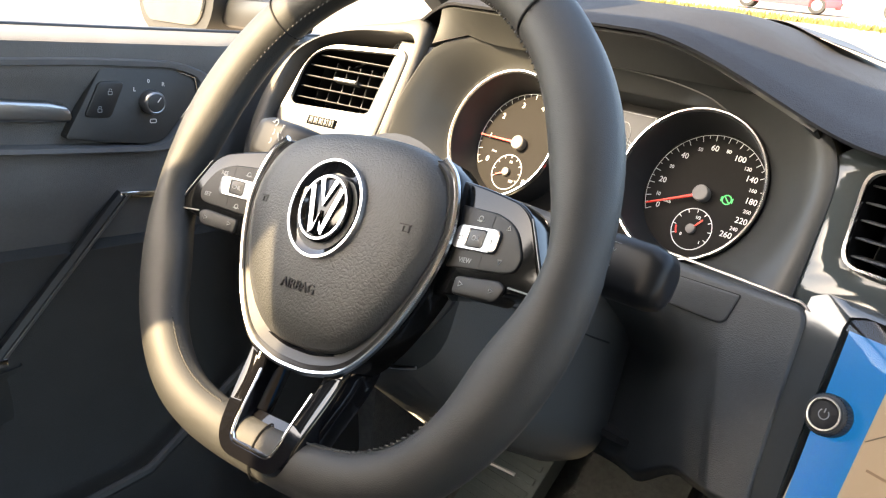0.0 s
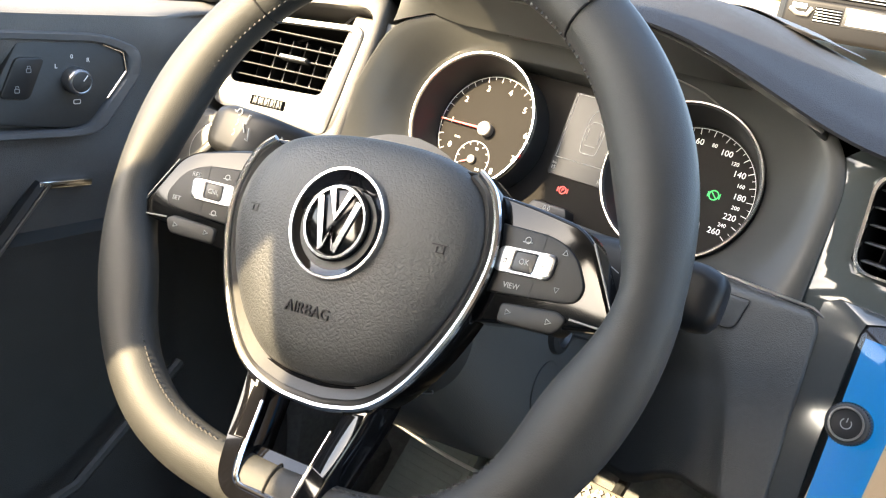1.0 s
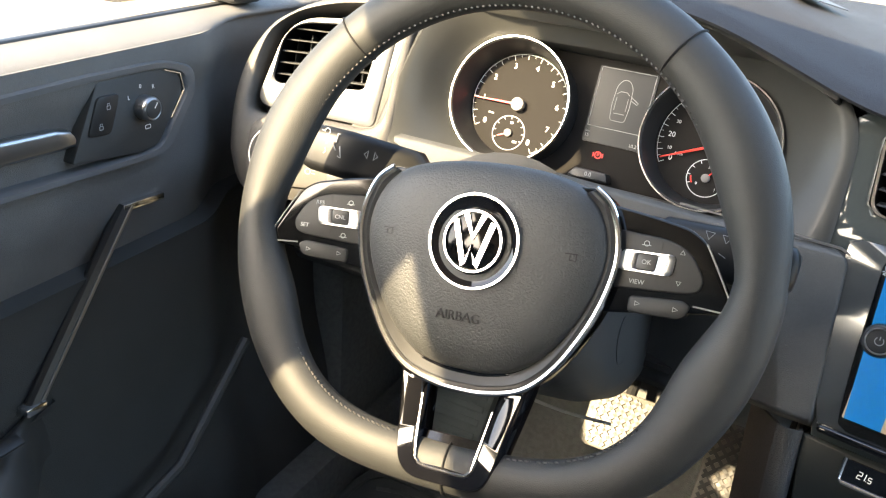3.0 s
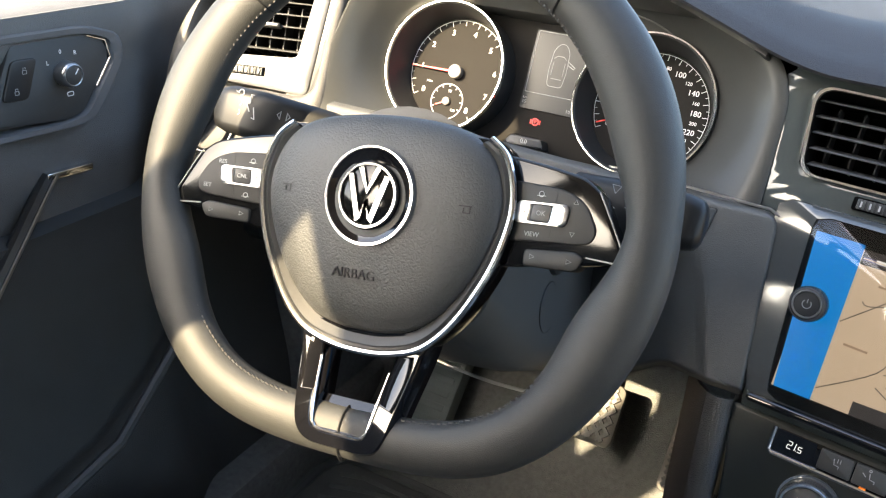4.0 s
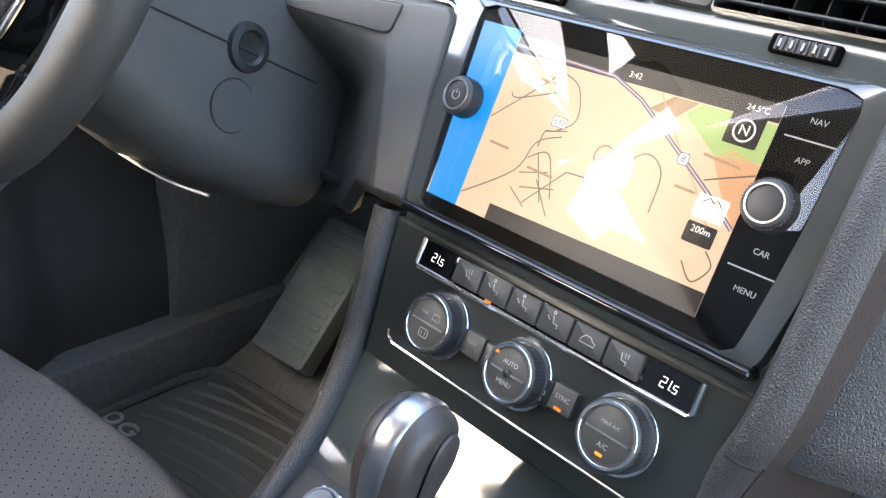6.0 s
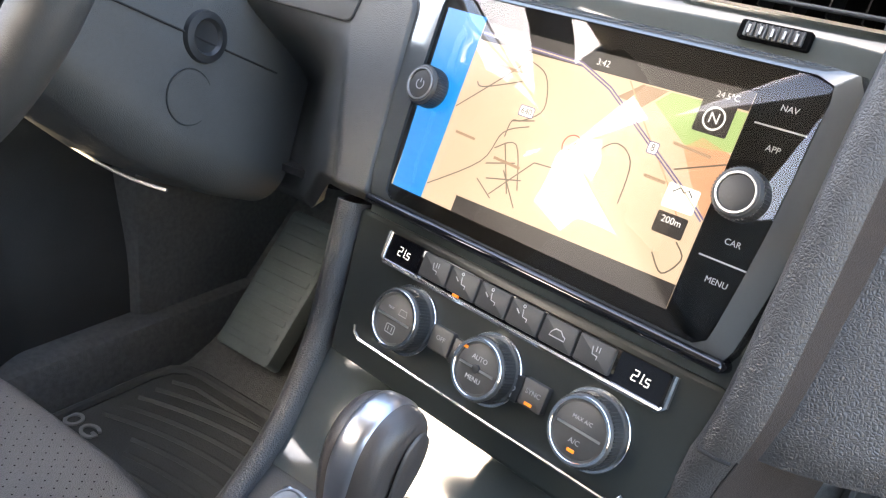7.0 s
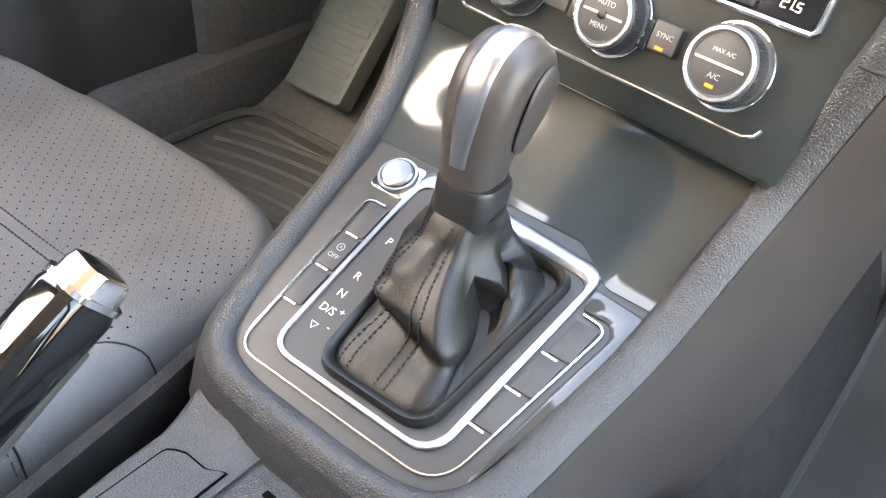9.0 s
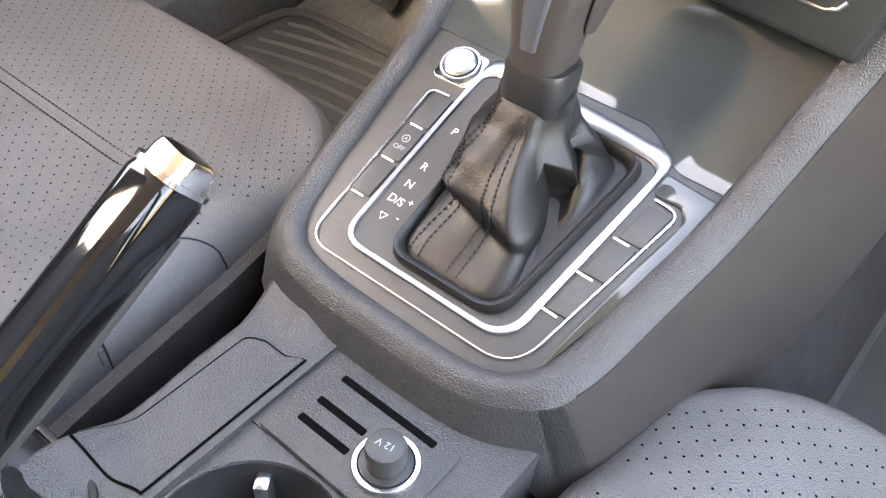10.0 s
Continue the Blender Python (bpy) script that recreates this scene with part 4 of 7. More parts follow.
# ---- air vents ----
def air_vent(name_m, outer, inner, slats, y0, y1, label, frame_mat, knob_x, wheel_x, wheel_y, depth=0.05):
    v = thing("air_vent", name_m, label, "air vent", "dashboard vents")
    ring = part("vent_frame", band(outer, inner, -0.02, 0.003, 0.0012), frame_mat, v, "bright vent surround")
    # vent inside coloured near-black for the shade in it
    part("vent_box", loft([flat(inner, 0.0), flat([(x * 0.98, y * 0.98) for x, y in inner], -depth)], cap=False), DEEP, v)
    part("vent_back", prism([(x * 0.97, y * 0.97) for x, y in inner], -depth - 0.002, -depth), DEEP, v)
    xs = [p[0] for p in inner]
    for i in range(slats):
        yy = y0 + (y1 - y0) * i / (slats - 1)
        # reach of the opening at this height
        cross = []
        for a, b in zip(inner, inner[1:] + inner[:1]):
            if (a[1] - yy) * (b[1] - yy) <= 0 and abs(a[1] - b[1]) > 1e-9:
                cross.append(a[0] + (b[0] - a[0]) * (yy - a[1]) / (b[1] - a[1]))
        if len(cross) < 2:
            continue
        part("slat", moved(box(min(cross), max(cross), -0.0007, 0.0007, -0.017, 0.0, 0.0005, 1), pose(0, yy, -0.004, 12, 0, 0)), SOFT, v)
        if i == slats // 2:
            tab = part("slider", box(knob_x - 0.014, knob_x + 0.014, yy - 0.0022, yy + 0.0022, -0.008, 0.001, 0.001), BLACK, v)
            part("slider_tip", box(knob_x - 0.013, knob_x + 0.013, yy - 0.0012, yy + 0.0012, 0.001, 0.0022, 0.0005), SATIN, tab, "silver tip")
    for i in range(7):
        x = min(xs) + (max(xs) - min(xs)) * (i + 0.7) / 7.4
        part("vane", box(x - 0.0005, x + 0.0005, y0 + 0.001, y1 - 0.001, -0.04, -0.022), BLACK, v)
    if wheel_x is not None:
        tw = part("thumbwheel_slot", prism(rrect(wheel_x, wheel_y, 0.036, 0.0095, 0.0015), 0.0, 0.0032, 0.0006), DEEP, v)
        part("thumbwheel", prism(rrect(wheel_x, wheel_y, 0.030, 0.0070, 0.0008), 0.003, 0.0040, 0.0004), BLACK, tw)
        for i in range(10):
            part("rib", box(wheel_x - 0.014 + i * 0.0031, wheel_x - 0.0128 + i * 0.0031, wheel_y - 0.0036, wheel_y + 0.0036, 0.003, 0.0052, 0.0003, 1), SOFT, tw)
        part("mark", join(*[line_bm([(wheel_x - 0.012 + i * 0.006, wheel_y + 0.002), (wheel_x - 0.012 + i * 0.006, wheel_y - 0.002)], 0.0012, 0.0053, 0.0002) for i in range(5)]), PRINT, tw)
    return v


o = rpoly([(-0.119, -0.041), (0.003, -0.048), (0.014, 0.0545), (-0.094, 0.0475)], [0.018, 0.008, 0.012, 0.034], 8)
i_ = rpoly([(-0.1045, -0.0185), (-0.0110, -0.0145), (0.0030, 0.0478), (-0.0985, 0.0415)], [0.010, 0.006, 0.006, 0.028], 8)
air_vent(VENTL_M, o, i_, 5, -0.0085, 0.0370, "rounded side air vent in a satin silver surround", SILV, -0.048, -0.058, -0.0310)
VENTC_M = GLASS_M @ Matrix.Translation((0, 0, -0.0085))
o = rpoly([(-0.1460, 0.1510), (-0.016, 0.1510), (-0.016, 0.2150), (-0.1535, 0.2165)], [0.014, 0.002, 0.002, 0.016], 8)
i_ = rpoly([(-0.1430, 0.1532), (-0.0172, 0.1532), (-0.0172, 0.2128), (-0.1505, 0.2142)], [0.0125, 0.0015, 0.0015, 0.0145], 8)
air_vent(VENTC_M, o, i_, 5, 0.1600, 0.2060, "wide centre air vent with a chrome frame", CHROME, -0.080, -0.0860, 0.1415)
o = [(-x + 0.010, y) for x, y in o][::-1]
i_ = [(-x + 0.010, y) for x, y in i_][::-1]
air_vent(VENTC_M, o, i_, 5, 0.1600, 0.2060, "wide centre air vent with a chrome frame", CHROME, 0.090, 0.083, 0.1415)
hz = thing("hazard_switch", VENTC_M, "black hazard light switch panel with a red triangle", "switch")
part("panel", prism(rrect(0.005, 0.184, 0.040, 0.064, 0.003), -0.01, 0.003, 0.001), SOFT, hz)
key = part("hazard_key", prism(rrect(0.004, 0.168, 0.027, 0.021, 0.003), 0.002, 0.0045, 0.001), BLACK, hz)
part("triangle", line_bm([(-0.003, 0.164), (0.011, 0.164), (0.004, 0.175)], 0.0022, 0.0045, 0.0003, True), RED, key, "red triangle outline")
part("lettering", text_bm("PASSENGER", 0.0045, 0.005, 0.206, 0.0031), PRINT, hz)
part("lettering", text_bm("AIR BAG", 0.0045, 0.005, 0.200, 0.0031), PRINT, hz)
part("airbag_lamp", join(text_bm("OFF", 0.0042, 0.000, 0.1905, 0.0031), line_bm(circle(0.012, 0.1905, 0.0025, 14), 0.0008, 0.0031, 0.0002, True)), AMBER, hz, "lit amber lamp")


# ---- infotainment screen ----
def infotainment():
    g = thing("infotainment_screen", GLASS_M, "glass touchscreen showing a navigation map, with two round knobs", "car screen")
    bez = resample(rpoly([(-0.1290, -0.0150), (0.1265, -0.0150), (0.1362, 0.0500), (0.1352, 0.1330), (-0.1525, 0.1330), (-0.1440, 0.0350)], [0.008, 0.010, 0.06, 0.010, 0.010, 0.06], 8), 120)
    inn = resample(rpoly([(-0.1145, -0.0088), (0.1140, -0.0088), (0.1205, 0.0500), (0.1232, 0.1265), (-0.1232, 0.1265), (-0.1190, 0.0350)], [0.008, 0.008, 0.06, 0.009, 0.009, 0.06], 8), 120)
    part("bezel", collar(flat(bez, -0.012), flat(bez, -0.0075), flat([(a[0] * 0.99, 0.0585 + (a[1] - 0.0585) * 0.985) for a in bez], -0.002), flat(inn, 0.0010), flat(inn, -0.02)), BEZEL, g, "glossy grey bezel", 50)
    part("lower_lip", box(-0.127, 0.127, -0.0165, -0.0100, -0.018, 0.005, 0.003, 3), GLOSS, g)
    part("backing", prism([(x * 0.999, 0.059 + (y - 0.059) * 0.999) for x, y in inn], -0.008, -0.0012), DIAL, g, "black screen surround")
    x0, x1, y0, y1 = -0.1135, 0.0885, 0.0005, 0.1125
    S = part("display", prism(rrect((x0 + x1) / 2, (y0 + y1) / 2, x1 - x0, y1 - y0, 0.0005, 1), -0.0012, -0.0010), MAPC, g, "lit navigation map")
    z = -0.00098

    def area(name, pts, m, dz=0.0):
        part(name, prism(pts, z + dz, z + dz + 0.00006), m, S)
    area("side_bar", [(-0.1120, y0), (-0.0860, y0), (-0.0860, 0.1155), (-0.1190, 0.1158)], MAPB, 0.00008)
    area("top_bar", [(-0.0855, y1 - 0.0105), (x1, y1 - 0.0095), (x1, y1), (-0.0855, y1)], MAPD, 0.00012)
    area("bottom_bar", [(-0.060, y0), (x1, y0), (x1, y0 + 0.013), (-0.060, y0 + 0.010)], MAPD, 0.00008)
    area("green_field", [(0.040, 0.0950), (0.047, 0.102), (x1, 0.102), (x1, 0.082), (0.0640, 0.0790)], MAPG)
    area("town_area", [(0.0640, 0.0780), (0.0720, 0.0850), (x1, 0.0810), (x1, 0.0470), (0.0740, 0.0640)], MAPP)
    area("wood_area", [(0.018, 0.0925), (0.030, 0.102), (0.045, 0.102), (0.034, 0.0905)], MAPBR)
    lanes = [[(-0.085, 0.060), (-0.066, 0.086), (-0.060, 0.094)], [(-0.076, 0.078), (-0.070, 0.076), (-0.058, 0.081)], [(-0.060, 0.094), (-0.044, 0.088), (-0.037, 0.070), (-0.048, 0.060), (-0.055, 0.058), (-0.056, 0.048)],
             [(-0.055, 0.058), (-0.040, 0.062)], [(-0.085, 0.010), (-0.066, 0.030), (-0.058, 0.050), (-0.042, 0.058)], [(-0.060, 0.040), (-0.046, 0.046), (-0.034, 0.022)], [(-0.054, 0.045), (-0.040, 0.018)],
             [(-0.062, 0.030), (-0.042, 0.036)], [(-0.058, 0.022), (-0.034, 0.028)], [(-0.052, 0.014), (-0.030, 0.040)], [(-0.048, 0.030), (-0.032, 0.012)], [(-0.064, 0.020), (-0.050, 0.012)],
             [(-0.030, 0.040), (-0.006, 0.044), (0.012, 0.064), (0.026, 0.058), (0.042, 0.040)], [(0.006, 0.102), (0.034, 0.068), (0.070, 0.034)], [(0.052, 0.046), (0.088, 0.060)], [(0.062, 0.020), (0.074, 0.012), (0.082, 0.022), (0.076, 0.030)]]
    lanes = [[(x + 0.0138, y + 0.0045) if -0.070 < x < 0.03 else (x, y) for x, y in l] for l in lanes[:-3]] + [[(0.0220, 0.1020), (0.0420, 0.0800), (0.0660, 0.0560), (0.0800, 0.0380)], [(0.0640, 0.0660), (0.0885, 0.0760)], [(0.0700, 0.0240), (0.0790, 0.0160), (0.0860, 0.0260), (0.0800, 0.0330)]]
    for k, l in enumerate(lanes):
        part("map_road", line_bm(smooth_loop(l, 5, False) if len(l) > 2 else l, 0.0008, z + 0.0001, 0.00005), MAPR if k != 13 else MAPP, S)
    part("map_motorway", line_bm([(-0.0845, 0.1065), (-0.045, 0.1050), (-0.010, 0.1040), (0.012, 0.0955), (0.0257, 0.0871), (0.0489, 0.0727), (0.0744, 0.0569), (0.0880, 0.0470)], 0.0024, z + 0.00016, 0.00005), MAPV, S)
    part("map_motorway_line", line_bm([(-0.0845, 0.1065), (-0.045, 0.1050), (-0.010, 0.1040), (0.012, 0.0955), (0.0257, 0.0871), (0.0489, 0.0727), (0.0744, 0.0569), (0.0880, 0.0470)], 0.0007, z + 0.00022, 0.00005), MAPC, S)
    for s, x, y in (("640", -0.0337, 0.0700), ("8", 0.0489, 0.0727)):
        sh = part("road_shield", prism(rrect(x, y, 0.0105 if len(s) > 1 else 0.006, 0.0062, 0.0012, 3), z + 0.00022, z + 0.0003), MAPW, S)
        part("shield_edge", band(rrect(x, y, 0.0108 if len(s) > 1 else 0.0063, 0.0065, 0.0012, 3), rrect(x, y, 0.0098 if len(s) > 1 else 0.0053, 0.0055, 0.001, 3), z + 0.0003, z + 0.00036, 0.00002), MAPV, sh)
        part("lettering", text_bm(s, 0.0052, x, y, z + 0.00036, 0.00002), MAPD, sh)
    # place names too private to letter: plain bars
    for x, y, wd, t in ((-0.0577, 0.0905, 0.030, -2), (-0.0340, 0.0390, 0.025, -2), (0.0690, 0.0777, 0.027, -4), (0.0562, 0.0584, 0.016, -2), (-0.0700, 0.0455, 0.020, -2)):
        part("name_bar", moved(box(-wd * 0.40, wd * 0.40, -0.0008, 0.0008, 0, 0.00005), pose(x, y, z + 0.0002, 0, 0, t)), MAPBR, S)
    part("name_bar", box(-0.076, -0.048, 0.1053, 0.1077, z + 0.0002, z + 0.00026), MAPW, S)
    part("clock", text_bm("3:42", 0.0050, 0.0025, 0.1072, z + 0.0002, 0.00002), MAPW, S)
    part("temperature", text_bm("24.5°C", 0.0044, 0.076, 0.1072, z + 0.0002, 0.00002), MAPW, S)
    part("cursor", join(line_bm(circle(0.0032, 0.0600, 0.0062, 28), 0.0007, z + 0.0002, 0.00005, True), prism([(-0.0003, 0.0565), (0.0042, 0.0580), (0.0057, 0.0640)], z + 0.0002, z + 0.00026)), MAPRED, S)
    cmp_ = part("compass_key", prism(rrect(0.0735, 0.0955, 0.0185, 0.0165, 0.001, 2), z + 0.0002, z + 0.00026), MAPD, S)
    part("compass", join(line_bm(circle(0.0735, 0.0952, 0.0055, 28), 0.0009, z + 0.0003, 0.00005, True), text_bm("N", 0.0075, 0.0735, 0.0952, z + 0.0003, 0.00002)), MAPW, cmp_)
    sc = part("scale_key", prism(rrect(0.0734, 0.0395, 0.0170, 0.011, 0.001, 2), z + 0.0002, z + 0.00026), MAPD, S)
    part("lettering", text_bm("200m", 0.0050, 0.0734, 0.0415, z + 0.0003, 0.00002), MAPW, sc)
    al = part("height_key", prism(rrect(0.0735, 0.0535, 0.0175, 0.0125, 0.001, 2), z + 0.0002, z + 0.00026), MAPW, S)
    part("symbol", line_bm([(0.0680, 0.0555), (0.0715, 0.0585), (0.0740, 0.0565), (0.0760, 0.0585), (0.0790, 0.0555)], 0.0006, z + 0.0003, 0.00005), MAPD, al)
    # touch keys on the glass
    for s, y in (("NAV", 0.1085), ("APP", 0.0890), ("CAR", 0.0420), ("MENU", 0.0220)):
        part("lettering", text_bm(s, 0.0043, 0.1065, y, -0.0009, 0.00003), WHITE, g)
    for y in (0.0990, 0.0320):
        part("key_line", box(0.0930, 0.1185, y - 0.0004, y + 0.0004, -0.0011, -0.0009), WHITE, g)
    front = [(x * 0.996, 0.059 + (y - 0.059) * 0.994) for x, y in inn]
    gl = part("glass", loft([flat(front, 0.0), flat([(x * 0.997, 0.059 + (y - 0.059) * 0.996) for x, y in front], 0.0005), flat([(x * 0.02, 0.059 + (y - 0.059) * 0.02) for x, y in front], 0.0006)], cap=False), SCREENGLASS, g, "clear glossy glass", 60)
    gl.visible_shadow = False
    for x, y, pw in ((-0.1070, 0.0650, True), (0.1035, 0.0645, False)):
        k = part("knob", lathe([(0.0125, 0.0), (0.0122, 0.0105), (0.0112, 0.0125), (0.0098, 0.0128), (0.0095, 0.0120)], 48, x, y), SOFT, g, "ribbed black knob")
        part("knob_ring", band(circle(x, y, 0.0100, 40), circle(x, y, 0.0088, 40), 0.0115, 0.0133, 0.0003), SATIN, k)
        part("knob_face", lathe([(0.0088, 0.011), (0.0088, 0.0122), (0.0080, 0.0124)], 40, x, y), BLACK, k)
        if pw:
            part("power_mark", join(line_bm([(x + 0.003 * math.sin(radians(a)), y + 0.003 * math.cos(radians(a))) for a in range(40, 321, 20)], 0.0006, 0.0124, 0.0002), line_bm([(x, y + 0.0008), (x, y + 0.0036)], 0.0006, 0.0124, 0.0002)), PRINT, k)
        ribs = []
        for i in range(44):
            a = 2 * math.pi * i / 44
            ribs.append(moved(box(-0.0002, 0.0004, -0.0004, 0.0004, 0.0012, 0.0105), pose(x + 0.0124 * math.cos(a), y + 0.0124 * math.sin(a), 0, 0, 0, math.degrees(a))))
        tagged(part("knurl", join(*ribs), BLACK, k), kind="stuff")
    return g


infotainment()


# ---- climate panel ----
def seven(ch, x, y, w, h):
    """A digit of thin straight strokes."""
    p = {"a": ((0, 1), (1, 1)), "b": ((1, 1), (1, 0.5)), "c": ((1, 0.5), (1, 0)), "d": ((0, 0), (1, 0)), "e": ((0, 0.5), (0, 0)), "f": ((0, 1), (0, 0.5)), "g": ((0, 0.5), (1, 0.5))}
    segs = {"2": "abged", "1": "bc", "5": "afgcd"}[ch]
    return join(*[line_bm([(x + q[0] * w + q[1] * h * 0.08, y + q[1] * h) for q in p[s]], 0.00062, 0.00105, 0.00005) for s in segs])


def climate():
    c = thing("climate_panel", CLIM_M, "grey climate control panel with three round knobs and lit displays", "climate control")
    part("panel", prism(rpoly([(-0.122, -0.0745), (0.117, -0.0745), (0.1235, -0.022), (0.130, 0.021), (-0.139, 0.021), (-0.130, -0.025)], [0.004, 0.004, 0.03, 0.006, 0.006, 0.03]), -0.03, -0.002, 0.003), PANEL, c, "dark grey panel")
    row = part("key_backing", prism(rrect(0.001, 0.0060, 0.2035, 0.0185, 0.003), -0.004, 0.0004, 0.0008), GLOSS, c, "gloss black key row")
    o2 = [(-0.1025, 0.0160), (-0.1028, -0.0008), (-0.1005, -0.0034), (0.1025, -0.0034), (0.1048, -0.0008), (0.1045, 0.0160)]
    part("chrome_edge", tube([(x, y, 0.0008) for x, y in o2], 0.0018, 8), CHROME, row, "chrome edge round the key row")
    for i in range(6):
        cx = -0.0582 + i * 0.0236
        k = part("key", prism(rrect(cx, 0.0070, 0.0226, 0.0150, 0.0012), 0.0, 0.0030, 0.0012), SOFT, row)
        seat = [(-0.0016, 0.0032), (-0.0008, -0.0008), (0.0024, -0.0012), (0.0024, -0.0030)]
        if i in (0, 5):
            part("symbol", join(line_bm([(cx + x, 0.0075 + y) for x, y in seat], 0.0006, 0.003, 0.0002), line_bm([(cx + 0.001, 0.0085), (cx + 0.001, 0.0115)], 0.0005, 0.003, 0.0002), line_bm([(cx + 0.0028, 0.0085), (cx + 0.0028, 0.0115)], 0.0005, 0.003, 0.0002)), PRINT, k)
        elif i == 4:
            part("symbol", line_bm([(cx - 0.005, 0.005), (cx - 0.004, 0.0075), (cx - 0.002, 0.0095), (cx + 0.0015, 0.0095), (cx + 0.0035, 0.0075), (cx + 0.005, 0.007), (cx + 0.005, 0.005)], 0.0006, 0.003, 0.0002, True), PRINT, k)
        else:
            part("symbol", join(line_bm([(cx + x, 0.0075 + y) for x, y in seat], 0.0006, 0.003, 0.0002), line_bm(circle(cx - 0.0017, 0.0125, 0.0008, 10), 0.0006, 0.003, 0.0002, True), line_bm([(cx - 0.006, 0.0095), (cx - 0.0035, 0.0075)], 0.0007, 0.003, 0.0002)), PRINT, k)
    part("key_lamp", box(-0.0400, -0.0355, -0.0022, -0.0008, 0.0004, 0.0016), AMBER, row, "lit amber lamp")
    for x in (-0.0870, 0.0875):
        dd = part("temperature_display", prism(rrect(x, 0.0068, 0.0285, 0.0165, 0.0012), 0.0, 0.0010), GLOSS, row, "dark display reading 21.5")
        part("readout", join(seven("2", x - 0.0046, 0.0040, 0.0028, 0.0054), seven("1", x - 0.0020, 0.0040, 0.0028, 0.0054), seven("5", x + 0.0030, 0.0040, 0.0023, 0.0040), line_bm([(x + 0.0019, 0.0040), (x + 0.0019, 0.0046)], 0.0006, 0.00105, 0.00005)), MAPW, dd)
    for x, words, lamp in ((-0.0655, ("MAX", ""), None), (0.0030, ("AUTO", "MENU"), (-0.0125, 0.0085)), (0.0735, ("MAX A/C", "A/C"), (0.0, -0.0110))):
        y, r = -0.0295, 0.0186 if abs(x) < 0.01 else 0.0194
        k = part("knob", lathe([(r + 0.0012, -0.002), (r + 0.0010, 0.0015), (r, 0.002), (r - 0.0006, 0.0125), (r - 0.0018, 0.0137), (r - 0.0044, 0.0137), (r - 0.0048, 0.0123)], 56, x, y), SOFT, c, "knurled black knob")
        part("base_ring", band(circle(x, y, r + 0.0028, 56), circle(x, y, r + 0.0008, 56), -0.002, 0.0008, 0.0004), CHROME, k)
        part("front_ring", band(circle(x, y, r - 0.0014, 56), circle(x, y, r - 0.0034, 56), 0.0130, 0.0147, 0.0004), CHROME, k, "chrome ring")
        face = part("knob_face", lathe([(r - 0.0044, 0.0115), (r - 0.0044, 0.0131), (r - 0.0052, 0.0135)], 48, x, y), SOFT, k)
        part("divider", box(x - r + 0.0062, x + r - 0.0062, y - 0.0006, y + 0.0006, 0.0133, 0.0141), SATIN, face, "silver bar")
        if abs(x) < 0.01:
            part("sensor", lathe([(0.0026, 0.0133), (0.0026, 0.0145), (0.0020, 0.0149)], 20, x, y), BLACK, face)
        for s, dy in zip(words, (0.0058, -0.0062)):
            if s:
                part("lettering", text_bm(s, 0.0024 if s == "MAX" else 0.0040 if len(s) < 6 else 0.0030, x - (0.0046 if s == "MAX" else 0), y + dy, 0.0136), PRINT, face)
        if words[0] == "MAX":
            part("symbol", join(line_bm([(x + 0.0026, y + 0.0040), (x + 0.0032, y + 0.0076), (x + 0.0084, y + 0.0076), (x + 0.0090, y + 0.0040)], 0.0005, 0.0136, 0.0002, True), line_bm(rrect(x, y - 0.0065, 0.0072, 0.0052, 0.0008, 3), 0.0005, 0.0136, 0.0002, True), line_bm([(x - 0.0015, y - 0.0080), (x - 0.0015, y - 0.0050)], 0.0004, 0.0136), line_bm([(x + 0.0015, y - 0.0080), (x + 0.0015, y - 0.0050)], 0.0004, 0.0136)), PRINT, face)
        if lamp:
            part("lamp", box(x + lamp[0] - 0.0022, x + lamp[0] + 0.0022, y + lamp[1] - 0.0008, y + lamp[1] + 0.0008, 0.0134, 0.0140), AMBER, face, "lit amber lamp")
        ribs = []
        for i in range(64):
            a = 2 * math.pi * i / 64
            ribs.append(moved(box(-0.0003, 0.0003, -0.0004, 0.0004, 0.0025, 0.0117), pose(x + (r - 0.0002) * math.cos(a), y + (r - 0.0002) * math.sin(a), 0, 0, 0, math.degrees(a))))
        tagged(part("knurl", join(*ribs), BLACK, k), kind="stuff")
    for x, s in ((-0.0355, "OFF"), (0.0355, "SYNC")):
        sg = -1 if x < 0 else 1
        k = part("side_key", prism(rrect(x, -0.0295, 0.0165, 0.0155, 0.0012), -0.002, 0.0022, 0.001), SOFT, c)
        part("lettering", text_bm(s, 0.0040, x, -0.0285, 0.0023), PRINT, k)
        k2 = part("fan_key", prism(rrect(x - sg * 0.0125, -0.0310, 0.0075, 0.0155, 0.001), -0.002, 0.0012, 0.0008), BLACK, c)
        part("symbol", join(line_bm([(x - sg * 0.0135, -0.0255), (x - sg * 0.0135, -0.0285)], 0.0006, 0.0012), line_bm(circle(x - sg * 0.0135, -0.0315, 0.0013, 10), 0.0007, 0.0012, 0.0002, True), line_bm([(x - sg * 0.0135, -0.0345), (x - sg * 0.0135, -0.037)], 0.0006, 0.0012)), PRINT, k2)
    part("sync_lamp", box(0.0325, 0.0375, -0.0358, -0.0342, 0.0021, 0.0028), AMBER, c, "lit amber lamp")
    part("lower_edge", tube([(-0.1050, -0.0500, 0.0005), (-0.1030, -0.0545, 0.0006), (-0.0975, -0.0572, 0.0006), (0.0, -0.0575, 0.0006), (0.0940, -0.0572, 0.0006), (0.100, -0.0548, 0.0006), (0.1025, -0.0505, 0.0005)], 0.0012, 8), CHROME, c, "chrome lower edge")
    return c


